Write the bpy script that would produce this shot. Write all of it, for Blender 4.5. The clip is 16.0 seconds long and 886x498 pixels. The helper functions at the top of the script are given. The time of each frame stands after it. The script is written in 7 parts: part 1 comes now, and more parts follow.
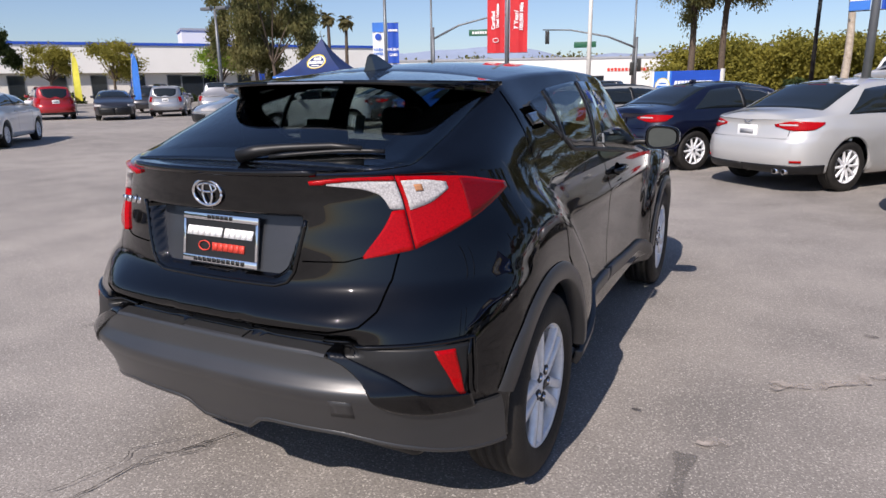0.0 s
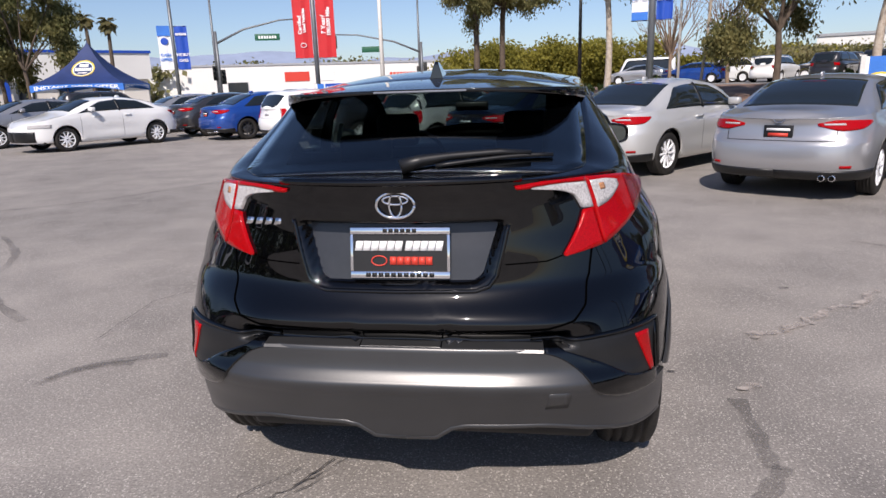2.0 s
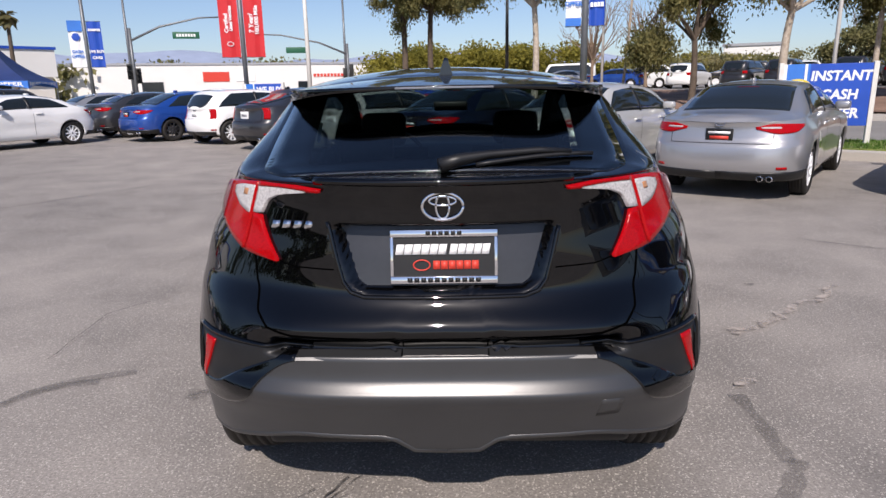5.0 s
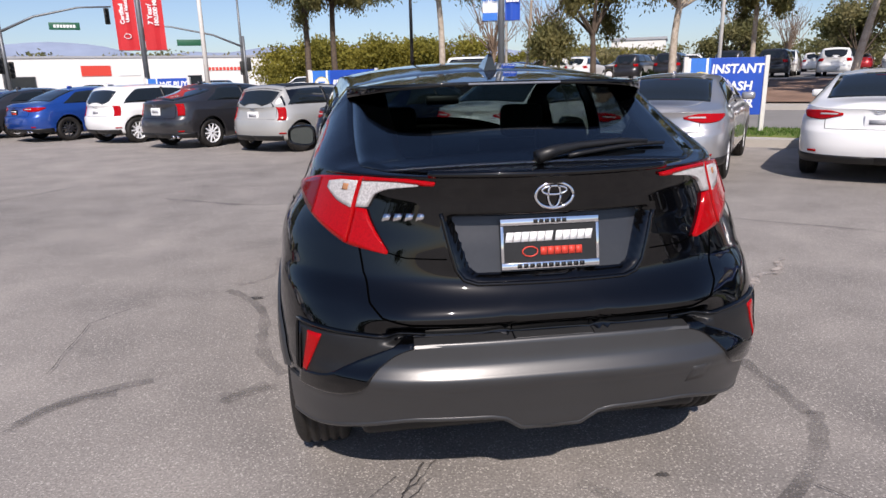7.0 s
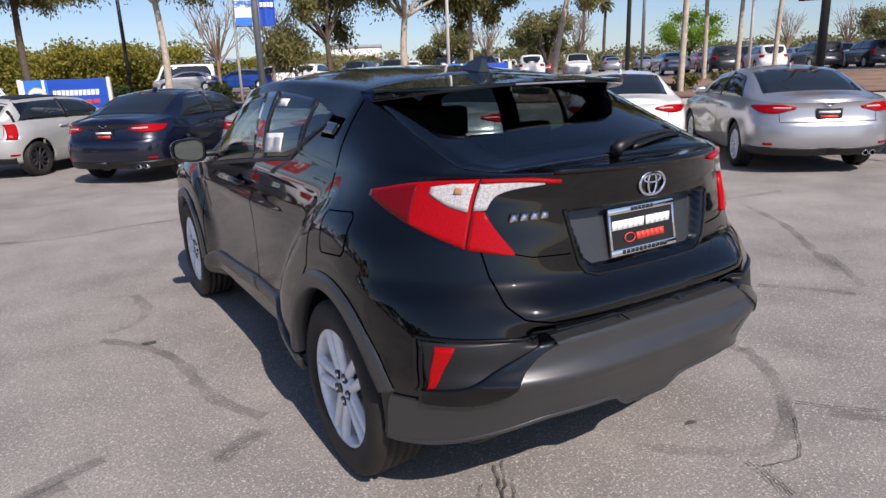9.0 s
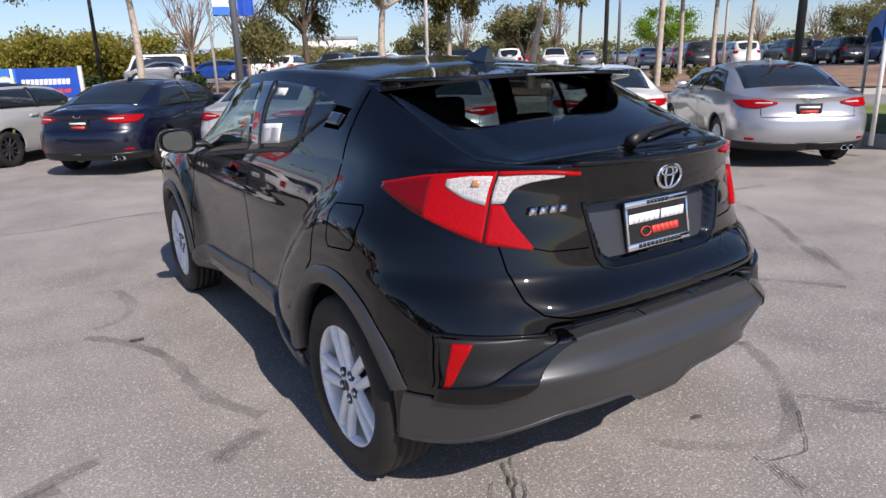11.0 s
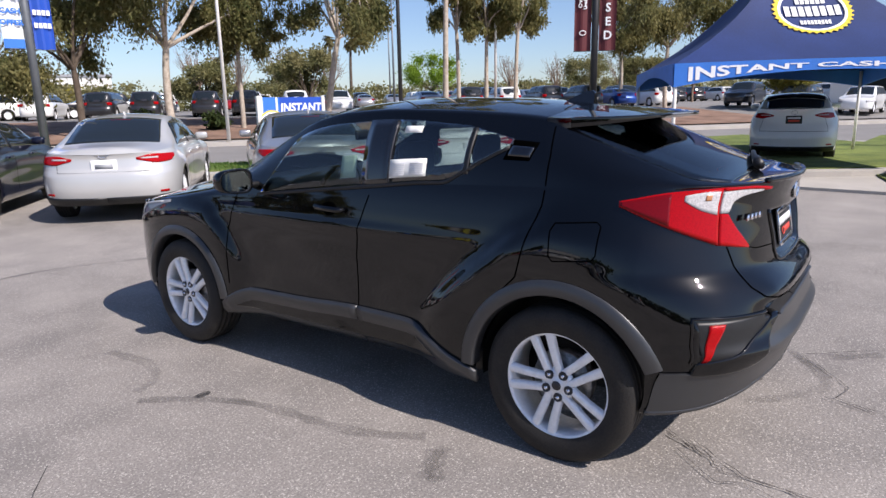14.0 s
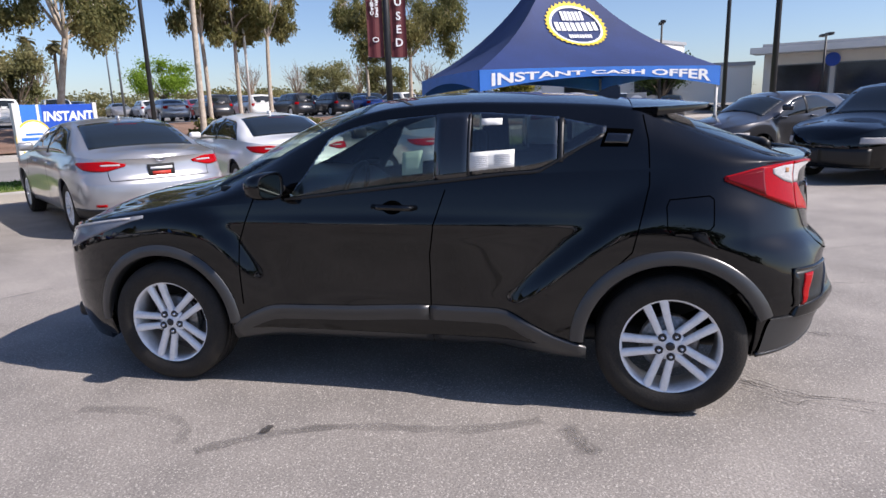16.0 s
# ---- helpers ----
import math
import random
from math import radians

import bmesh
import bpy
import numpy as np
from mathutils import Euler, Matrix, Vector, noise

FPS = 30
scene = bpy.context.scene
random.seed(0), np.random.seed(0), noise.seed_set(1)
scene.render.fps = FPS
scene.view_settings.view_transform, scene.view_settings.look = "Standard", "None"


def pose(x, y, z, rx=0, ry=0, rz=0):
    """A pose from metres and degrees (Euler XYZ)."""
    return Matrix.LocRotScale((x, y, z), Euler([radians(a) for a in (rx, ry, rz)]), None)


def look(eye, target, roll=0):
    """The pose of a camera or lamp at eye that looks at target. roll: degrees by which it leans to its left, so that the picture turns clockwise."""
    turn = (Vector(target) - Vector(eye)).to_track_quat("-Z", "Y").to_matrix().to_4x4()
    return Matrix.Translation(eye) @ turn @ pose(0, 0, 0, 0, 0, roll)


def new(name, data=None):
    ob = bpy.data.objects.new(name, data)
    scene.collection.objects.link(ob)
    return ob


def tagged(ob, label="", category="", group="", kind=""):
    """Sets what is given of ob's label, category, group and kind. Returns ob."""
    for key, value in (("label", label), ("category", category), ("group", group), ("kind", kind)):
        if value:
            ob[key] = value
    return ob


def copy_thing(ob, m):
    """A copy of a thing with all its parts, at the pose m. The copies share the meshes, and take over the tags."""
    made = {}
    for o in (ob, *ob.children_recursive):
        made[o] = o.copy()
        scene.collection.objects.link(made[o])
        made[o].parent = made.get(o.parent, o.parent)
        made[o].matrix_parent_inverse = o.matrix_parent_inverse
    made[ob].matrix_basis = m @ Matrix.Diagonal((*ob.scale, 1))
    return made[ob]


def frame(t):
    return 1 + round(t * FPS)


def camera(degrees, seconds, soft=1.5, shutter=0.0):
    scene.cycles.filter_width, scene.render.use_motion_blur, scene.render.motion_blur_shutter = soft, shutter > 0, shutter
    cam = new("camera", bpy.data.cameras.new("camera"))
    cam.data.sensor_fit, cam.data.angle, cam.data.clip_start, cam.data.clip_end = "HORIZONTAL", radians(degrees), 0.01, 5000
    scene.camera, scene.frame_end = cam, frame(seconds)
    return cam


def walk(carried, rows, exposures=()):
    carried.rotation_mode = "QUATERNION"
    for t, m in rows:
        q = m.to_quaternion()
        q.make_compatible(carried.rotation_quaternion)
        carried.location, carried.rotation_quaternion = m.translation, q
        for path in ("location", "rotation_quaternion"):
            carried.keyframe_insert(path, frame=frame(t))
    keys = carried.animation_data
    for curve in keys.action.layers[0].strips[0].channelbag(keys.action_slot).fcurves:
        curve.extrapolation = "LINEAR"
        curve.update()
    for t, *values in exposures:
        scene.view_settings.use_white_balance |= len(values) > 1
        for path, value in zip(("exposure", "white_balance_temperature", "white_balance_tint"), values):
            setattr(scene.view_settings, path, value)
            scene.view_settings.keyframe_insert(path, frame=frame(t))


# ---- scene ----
cam = camera(68.9, 16.0)
PATH = [
    (0, (1.527, -0.824, 1.425), (0.649, 0.905, 0.934), -0.8),
    (0.5, (1.354, -1.011, 1.432), (0.567, 0.763, 0.946), -1.2),
    (1, (1.067, -1.132, 1.439), (0.418, 0.698, 0.957), -0.5),
    (1.5, (0.729, -1.134, 1.451), (0.238, 0.742, 0.962), -0.2),
    (2, (0.411, -1.262, 1.462), (0.131, 0.656, 0.969), -1.9),
    (2.5, (0.207, -1.218, 1.461), (0.067, 0.709, 0.943), -2.1),
    (3, (0.115, -1.17, 1.451), (0.025, 0.764, 0.948), -1.3),
    (3.5, (0.073, -1.188, 1.447), (-0.008, 0.749, 0.955), -1.4),
    (4, (0.07, -1.183, 1.445), (0.001, 0.755, 0.958), -1.3),
    (6.3, (-0.221, -1.288, 1.461), (-0.157, 0.649, 0.966), -0.7),
    (6.5, (-0.322, -1.321, 1.474), (-0.206, 0.614, 0.98), -0.9),
    (7, (-0.579, -1.254, 1.468), (-0.332, 0.662, 0.953), -1.4),
    (7.5, (-0.884, -1.185, 1.479), (-0.451, 0.697, 0.959), -1.7),
    (8, (-1.242, -1.156, 1.507), (-0.596, 0.661, 0.979), -2.0),
    (8.5, (-1.467, -0.95, 1.487), (-0.63, 0.788, 0.959), -2.2),
    (9, (-1.679, -0.829, 1.483), (-0.675, 0.821, 0.963), -2.2),
    (11.5, (-1.8, -0.703, 1.473), (-0.723, 0.894, 0.936), -1.2),
    (12, (-2.015, -0.677, 1.478), (-0.906, 0.908, 0.97), -0.5),
    (12.5, (-2.308, -0.584, 1.51), (-1.116, 0.951, 1.04), -1.0),
    (13, (-2.569, -0.318, 1.512), (-1.261, 1.125, 1.057), -1.4),
    (13.5, (-2.904, -0.086, 1.502), (-1.457, 1.222, 1.059), -1.1),
    (14, (-3.165, 0.204, 1.508), (-1.587, 1.351, 1.068), -1.2),
    (14.5, (-3.372, 0.573, 1.514), (-1.677, 1.545, 1.084), -1.8),
    (15, (-3.663, 0.919, 1.521), (-1.875, 1.708, 1.096), -2.0),
    (15.5, (-3.752, 1.304, 1.499), (-1.899, 1.922, 1.067), -2.4),
    (16, (-3.858, 1.688, 1.477), (-1.956, 2.128, 1.041), -1.8),
]
walk(cam, [(t, look(eye, target, roll)) for t, eye, target, roll in PATH], [(0, 0.12, 6700, 16), (3.5, 0.0, 6700, 16), (9, 0.14, 6650, 16), (12.5, 0.26, 6550, 16), (16, 0.34, 6500, 16)])

# ---- light ----
SUN_EL, SUN_AZ = radians(44), radians(183)   # the sun stands behind the black car
world = bpy.data.worlds.new("sky")
scene.world = world
world.use_nodes = True
wn = world.node_tree.nodes
sky = wn.new("ShaderNodeTexSky")
sky.sky_type, sky.sun_disc = "NISHITA", False
sky.sun_elevation, sky.sun_rotation = SUN_EL, SUN_AZ
sky.air_density, sky.dust_density, sky.ozone_density = 0.9, 0.6, 3.0
wn["Background"].inputs["Strength"].default_value = 0.108
tone = wn.new("ShaderNodeMix")
tone.data_type, tone.blend_type = "RGBA", "MULTIPLY"
tone.inputs["Factor"].default_value, tone.inputs["B"].default_value = 1.0, (0.94, 0.98, 1.06, 1)
world.node_tree.links.new(sky.outputs["Color"], tone.inputs["A"])
world.node_tree.links.new(tone.outputs["Result"], wn["Background"].inputs["Color"])
sun = new("sun", bpy.data.lights.new("sun", "SUN"))
sun.data.energy, sun.data.angle, sun.data.color = 5.0, radians(0.5), (1.0, 0.95, 0.88)
sun.matrix_world = look((math.sin(SUN_AZ) * 30, math.cos(SUN_AZ) * 30, 29), (0, 0, 0))
scene.view_settings.exposure = 0.0


# ---- materials ----
def mat(name, base, rough=0.5, metal=0.0, coat=0.0, vary=0.0, scale=6.0, bump=0.0, fine=60.0, spec=0.5, alt=None):
    """A principled material; vary and alt mix a second tone in by noise at two scales."""
    m = bpy.data.materials.new(name)
    m.use_nodes = True
    n, l = m.node_tree.nodes, m.node_tree.links
    b = n["Principled BSDF"]
    b.inputs["Base Color"].default_value = (*base, 1)
    b.inputs["Roughness"].default_value = rough
    b.inputs["Metallic"].default_value = metal
    b.inputs["Coat Weight"].default_value = coat
    b.inputs["Coat Roughness"].default_value = 0.02
    b.inputs["Specular IOR Level"].default_value = spec
    if vary or bump:
        pos = n.new("ShaderNodeTexCoord")
        big, small = n.new("ShaderNodeTexNoise"), n.new("ShaderNodeTexNoise")
        big.inputs["Scale"].default_value, small.inputs["Scale"].default_value = scale, fine
        big.inputs["Detail"].default_value, small.inputs["Detail"].default_value = 5, 3
        for t in (big, small):
            l.new(pos.outputs["Object"], t.inputs["Vector"])
        add = n.new("ShaderNodeMath")
        add.operation = "ADD"
        l.new(big.outputs["Fac"], add.inputs[0])
        l.new(small.outputs["Fac"], add.inputs[1])
        ramp = n.new("ShaderNodeMapRange")
        ramp.inputs["From Min"].default_value, ramp.inputs["From Max"].default_value = 0.7, 1.3
        l.new(add.outputs[0], ramp.inputs["Value"])
        if vary:
            mix = n.new("ShaderNodeMix")
            mix.data_type = "RGBA"
            mix.inputs["A"].default_value = (*[max(0, c * (1 - vary)) for c in base], 1)
            mix.inputs["B"].default_value = (*(alt or [min(1, c * (1 + vary)) for c in base]), 1)
            l.new(ramp.outputs["Result"], mix.inputs["Factor"])
            l.new(mix.outputs["Result"], b.inputs["Base Color"])
        if bump:
            bp = n.new("ShaderNodeBump")
            bp.inputs["Strength"].default_value, bp.inputs["Distance"].default_value = bump, 0.01
            l.new(small.outputs["Fac"], bp.inputs["Height"])
            l.new(bp.outputs["Normal"], b.inputs["Normal"])
    return m


def glass_mat(name, tint, gloss=0.06):
    """Thin tinted pane: straight view through, with a Fresnel mirror on it."""
    m = bpy.data.materials.new(name)
    m.use_nodes = True
    n, l = m.node_tree.nodes, m.node_tree.links
    n.remove(n["Principled BSDF"])
    tr, gl, mx = n.new("ShaderNodeBsdfTransparent"), n.new("ShaderNodeBsdfGlossy"), n.new("ShaderNodeMixShader")
    lw, pw, sc = n.new("ShaderNodeLayerWeight"), n.new("ShaderNodeMath"), n.new("ShaderNodeMath")
    lw.inputs["Blend"].default_value = 0.5
    pw.operation, sc.operation = "POWER", "MULTIPLY_ADD"
    pw.inputs[1].default_value = 5.0
    sc.inputs[1].default_value, sc.inputs[2].default_value = 1 - gloss, gloss
    tr.inputs["Color"].default_value = (*tint, 1)
    gl.inputs["Roughness"].default_value = 0.015
    l.new(lw.outputs["Facing"], pw.inputs[0])
    l.new(pw.outputs[0], sc.inputs[0])
    l.new(sc.outputs[0], mx.inputs[0])
    l.new(tr.outputs[0], mx.inputs[1])
    l.new(gl.outputs[0], mx.inputs[2])
    l.new(mx.outputs[0], n["Material Output"].inputs["Surface"])
    return m


def lens_mat(name, base, rough=0.08, deep=0.72):
    """Moulded lamp lens: ribbed plastic over a reflector."""
    m = mat(name, base, rough, coat=0.4, spec=0.06)
    n, l = m.node_tree.nodes, m.node_tree.links
    b = n["Principled BSDF"]
    v = n.new("ShaderNodeTexVoronoi")
    v.inputs["Scale"].default_value = 170
    pos = n.new("ShaderNodeTexCoord")
    l.new(pos.outputs["Object"], v.inputs["Vector"])
    mr = n.new("ShaderNodeMix")
    mr.data_type = "RGBA"
    mr.inputs["A"].default_value = (*base, 1)
    mr.inputs["B"].default_value = (*[c * deep for c in base], 1)
    l.new(v.outputs["Distance"], mr.inputs["Factor"])
    l.new(mr.outputs["Result"], b.inputs["Base Color"])
    bp = n.new("ShaderNodeBump")
    bp.inputs["Strength"].default_value, bp.inputs["Distance"].default_value = 0.14, 0.003
    l.new(v.outputs["Distance"], bp.inputs["Height"])
    l.new(bp.outputs["Normal"], b.inputs["Normal"])
    return m


M = {}
M["black_paint"] = mat("black_paint", (0.0009, 0.0009, 0.0012), 0.28, coat=1.0, spec=0.02)
M["black_paint"].node_tree.nodes["Principled BSDF"].inputs["Coat IOR"].default_value = 1.53
M["plastic"] = mat("charcoal_plastic", (0.024, 0.0245, 0.026), 0.34, spec=0.85, vary=0.12, scale=9, bump=0.015, fine=700)
M["trim"] = mat("black_trim", (0.007, 0.007, 0.0075), 0.45, vary=0.2, scale=20)
M["gloss_trim"] = mat("gloss_trim", (0.004, 0.004, 0.005), 0.10, coat=1.0)
M["satin_panel"] = mat("satin_panel", (0.030, 0.032, 0.037), 0.3, vary=0.08, scale=12)
M["seam"] = mat("seam", (0.001, 0.001, 0.001), 0.9, spec=0.0)
M["tyre"] = mat("tyre_rubber", (0.007, 0.0067, 0.0064), 0.7, vary=0.3, scale=14, bump=0.2, fine=120, alt=(0.019, 0.0155, 0.0125))
M["alloy"] = mat("alloy", (0.86, 0.87, 0.89), 0.25, metal=0.2, vary=0.06, scale=30)
M["dark_alloy"] = mat("dark_alloy", (0.05, 0.05, 0.055), 0.35, metal=0.6)
M["chrome"] = mat("chrome", (0.8, 0.8, 0.82), 0.07, metal=1.0)
M["mirror_glass"] = mat("mirror_glass", (0.20, 0.23, 0.22), 0.03, metal=1.0)
M["steel"] = mat("steel", (0.25, 0.24, 0.23), 0.4, metal=0.8, vary=0.3, scale=30)
M["red_lens"] = lens_mat("red_lens", (0.42, 0.002, 0.004), deep=0.6)
M["deep_red"] = lens_mat("deep_red_lens", (0.16, 0.002, 0.005))
M["clear_lens"] = lens_mat("clear_lens", (0.62, 0.60, 0.60), deep=0.45)
M["smoked_lens"] = lens_mat("smoked_lens", (0.22, 0.235, 0.27))
M["amber"] = lens_mat("amber", (0.50, 0.24, 0.12))
M["glass"] = glass_mat("tinted_glass", (0.38, 0.44, 0.44), 0.14)
M["clear_glass"] = glass_mat("clear_glass", (0.62, 0.71, 0.67), 0.09)
M["dark_glass"] = mat("dark_glass", (0.012, 0.016, 0.018), 0.04, coat=0.5)
M["white"] = mat("white_print", (0.82, 0.82, 0.82), 0.5, vary=0.04)
M["green_paper"] = mat("green_paper", (0.42, 0.50, 0.44), 0.6, vary=0.05, scale=30)
M["paper"] = mat("paper", (0.78, 0.78, 0.74), 0.7, vary=0.05, scale=40)
M["blue_print"] = mat("blue_print", (0.012, 0.07, 0.42), 0.5, vary=0.15, scale=2)
M["navy_cloth"] = mat("navy_cloth", (0.012, 0.030, 0.12), 0.65, vary=0.25, scale=1.2, bump=0.1, fine=40)
M["blue_cloth"] = mat("blue_cloth", (0.03, 0.17, 0.58), 0.6, vary=0.15, scale=2)
M["red_cloth"] = mat("red_cloth", (0.55, 0.015, 0.02), 0.6, vary=0.12, scale=2)
M["maroon_cloth"] = mat("maroon_cloth", (0.10, 0.012, 0.016), 0.6, vary=0.15, scale=2)
M["red_print"] = mat("red_print", (0.62, 0.05, 0.03), 0.5)
M["yellow_print"] = mat("yellow_print", (0.75, 0.55, 0.05), 0.5)
M["gold_cloth"] = mat("gold_cloth", (0.55, 0.52, 0.06), 0.6, vary=0.1)
M["grey_print"] = mat("grey_print", (0.30, 0.31, 0.33), 0.5)
M["faint_print"] = mat("faint_print", (0.69, 0.69, 0.70), 0.6)
M["concrete"] = mat("concrete", (0.42, 0.39, 0.35), 0.85, vary=0.15, scale=1.5, bump=0.25, fine=80)
M["mulch"] = mat("mulch", (0.20, 0.11, 0.07), 0.95, vary=0.45, scale=0.8, bump=0.8, fine=25, alt=(0.33, 0.21, 0.15))
M["grass_soil"] = mat("grass_soil", (0.07, 0.12, 0.02), 0.95, vary=0.35, scale=1.5, bump=0.6, fine=50, alt=(0.20, 0.24, 0.05))
M["grass_blade"] = mat("grass_blade", (0.10, 0.19, 0.03), 0.8, vary=0.4, scale=3)
M["road"] = mat("road", (0.22, 0.21, 0.20), 0.9, vary=0.15, scale=0.6, bump=0.3, fine=60)
M["pole_grey"] = mat("pole_grey", (0.16, 0.17, 0.18), 0.45, metal=0.4, vary=0.12, scale=4)
M["pole_dark"] = mat("pole_dark", (0.02, 0.02, 0.022), 0.5, vary=0.2)
M["pole_white"] = mat("pole_white", (0.66, 0.64, 0.60), 0.5, vary=0.08)
M["bark_pale"] = mat("bark_pale", (0.42, 0.34, 0.26), 0.9, vary=0.35, scale=5, bump=0.5, fine=30, alt=(0.55, 0.48, 0.40))
M["bark_dark"] = mat("bark_dark", (0.10, 0.075, 0.055), 0.95, vary=0.35, scale=6, bump=0.6, fine=30)
M["leaf_euc"] = mat("leaf_eucalyptus", (0.165, 0.20, 0.075), 0.55, vary=0.4, scale=0.5, fine=4, alt=(0.32, 0.28, 0.12), spec=0.1)
M["leaf_hedge"] = mat("leaf_hedge", (0.26, 0.25, 0.05), 0.6, vary=0.4, scale=0.2, fine=1.2, alt=(0.42, 0.37, 0.08), spec=0.1)
M["leaf_far"] = mat("leaf_far", (0.25, 0.28, 0.11), 0.7, vary=0.35, scale=0.06, fine=0.8, alt=(0.36, 0.31, 0.16), spec=0.1)
M["leaf_green"] = mat("leaf_green", (0.16, 0.30, 0.035), 0.6, vary=0.4, scale=0.5, fine=3, alt=(0.34, 0.48, 0.06), spec=0.1)
M["leaf_dark"] = mat("leaf_dark", (0.060, 0.085, 0.030), 0.65, vary=0.4, scale=1, fine=5, spec=0.1)
M["twig"] = mat("bare_twigs", (0.24, 0.17, 0.12), 0.9, vary=0.2)
M["palm"] = mat("palm_frond", (0.11, 0.12, 0.04), 0.6, vary=0.4, scale=1, fine=4, alt=(0.24, 0.19, 0.08))
M["wall_white"] = mat("stucco_white", (0.74, 0.73, 0.70), 0.85, vary=0.05, scale=0.3, bump=0.1, fine=20)
M["wall_beige"] = mat("stucco_beige", (0.70, 0.66, 0.60), 0.85, vary=0.08, scale=0.3)
M["roof_grey"] = mat("roof_grey", (0.34, 0.35, 0.37), 0.8, vary=0.1)
M["window_dark"] = mat("window_dark", (0.02, 0.025, 0.03), 0.08, vary=0.2)
# distance haze is mixed into this pale blue, close to the sky's colour
M["hill"] = mat("haze_tinted_hill", (0.25, 0.30, 0.41), 1.0, vary=0.12, scale=0.004, fine=0.02)
M["seat"] = mat("seat_fabric", (0.018, 0.018, 0.020), 0.8, vary=0.2, scale=20)
M["headliner"] = mat("headliner", (0.16, 0.155, 0.145), 0.9)
M["traffic"] = mat("traffic_black", (0.012, 0.013, 0.012), 0.6)
M["sign_green"] = mat("sign_green", (0.01, 0.10, 0.05), 0.5)


def leafy(m):
    """Let some light through the leaves."""
    n, l = m.node_tree.nodes, m.node_tree.links
    b, out = n["Principled BSDF"], n["Material Output"]
    tl, mx = n.new("ShaderNodeBsdfTranslucent"), n.new("ShaderNodeMixShader")
    mx.inputs[0].default_value = 0.52
    for k in b.inputs["Base Color"].links:
        l.new(k.from_socket, tl.inputs["Color"])
    l.new(b.outputs[0], mx.inputs[1])
    l.new(tl.outputs[0], mx.inputs[2])
    l.new(mx.outputs[0], out.inputs["Surface"])


for key in ("leaf_far", "leaf_euc", "leaf_hedge", "leaf_green", "leaf_dark", "palm", "grass_blade"):
    leafy(M[key])


def paint(name, c, metal=0.3):
    if name not in M:
        M[name] = mat(name, c, 0.3, metal=metal, coat=1.0)
    return M[name]


# asphalt: aged grey binder, pale aggregate, broad tyre-polished patches
asph = mat("asphalt", (0.165, 0.155, 0.145), 0.85)
n, l = asph.node_tree.nodes, asph.node_tree.links
pos = n.new("ShaderNodeTexCoord")
broad, mid, grit = (n.new("ShaderNodeTexNoise") for _ in range(3))
for t, s, d in ((broad, 0.22, 5), (mid, 1.7, 6), (grit, 95, 3)):
    t.inputs["Scale"].default_value, t.inputs["Detail"].default_value = s, d
    l.new(pos.outputs["Object"], t.inputs["Vector"])
stone = n.new("ShaderNodeTexVoronoi")
stone.inputs["Scale"].default_value = 170
l.new(pos.outputs["Object"], stone.inputs["Vector"])
r1 = n.new("ShaderNodeValToRGB")
r1.color_ramp.elements[0].position, r1.color_ramp.elements[0].color = 0.30, (0.140, 0.129, 0.121, 1)
r1.color_ramp.elements[1].position, r1.color_ramp.elements[1].color = 0.72, (0.350, 0.318, 0.288, 1)
addn = n.new("ShaderNodeMath")
addn.operation = "MULTIPLY_ADD"
addn.inputs[1].default_value = 0.45
l.new(mid.outputs["Fac"], addn.inputs[0])
half = n.new("ShaderNodeMath")
half.operation = "MULTIPLY"
half.inputs[1].default_value = 0.58
l.new(broad.outputs["Fac"], half.inputs[0])
l.new(half.outputs[0], addn.inputs[2])
l.new(addn.outputs[0], r1.inputs["Fac"])
r2 = n.new("ShaderNodeMapRange")
r2.inputs["From Min"].default_value, r2.inputs["From Max"].default_value = 0.25, 0.75
r2.inputs["To Min"].default_value, r2.inputs["To Max"].default_value = 0.63, 1.38
l.new(grit.outputs["Fac"], r2.inputs["Value"])
r3 = n.new("ShaderNodeMapRange")
r3.inputs["From Min"].default_value, r3.inputs["From Max"].default_value = 0.86, 0.98
r3.inputs["To Min"].default_value, r3.inputs["To Max"].default_value = 0.0, 1.0
sep = n.new("ShaderNodeSeparateColor")
l.new(stone.outputs["Color"], sep.inputs[0])
l.new(sep.outputs[0], r3.inputs["Value"])
mul = n.new("ShaderNodeMix")
mul.data_type, mul.blend_type = "RGBA", "MULTIPLY"
mul.inputs["Factor"].default_value = 1.0
l.new(r1.outputs["Color"], mul.inputs["A"])
l.new(r2.outputs["Result"], mul.inputs["B"])
fleck = n.new("ShaderNodeMix")
fleck.data_type = "RGBA"
fleck.inputs["B"].default_value = (0.47, 0.435, 0.395, 1)
l.new(r3.outputs["Result"], fleck.inputs["Factor"])
l.new(mul.outputs["Result"], fleck.inputs["A"])
l.new(fleck.outputs["Result"], n["Principled BSDF"].inputs["Base Color"])
bmp = n.new("ShaderNodeBump")
bmp.inputs["Strength"].default_value, bmp.inputs["Distance"].default_value = 0.5, 0.006
l.new(grit.outputs["Fac"], bmp.inputs["Height"])
l.new(bmp.outputs["Normal"], n["Principled BSDF"].inputs["Normal"])
M["asphalt"] = asph


# ---- small modelling kit ----
def mesh_ob(name, verts, faces, material, smooth=True):
    me = bpy.data.meshes.new(name)
    me.from_pydata([tuple(v) for v in verts], [], faces)
    me.update()
    if material:
        me.materials.append(material)
    if smooth:
        me.polygons.foreach_set("use_smooth", [True] * len(me.polygons))
    return new(name, me)


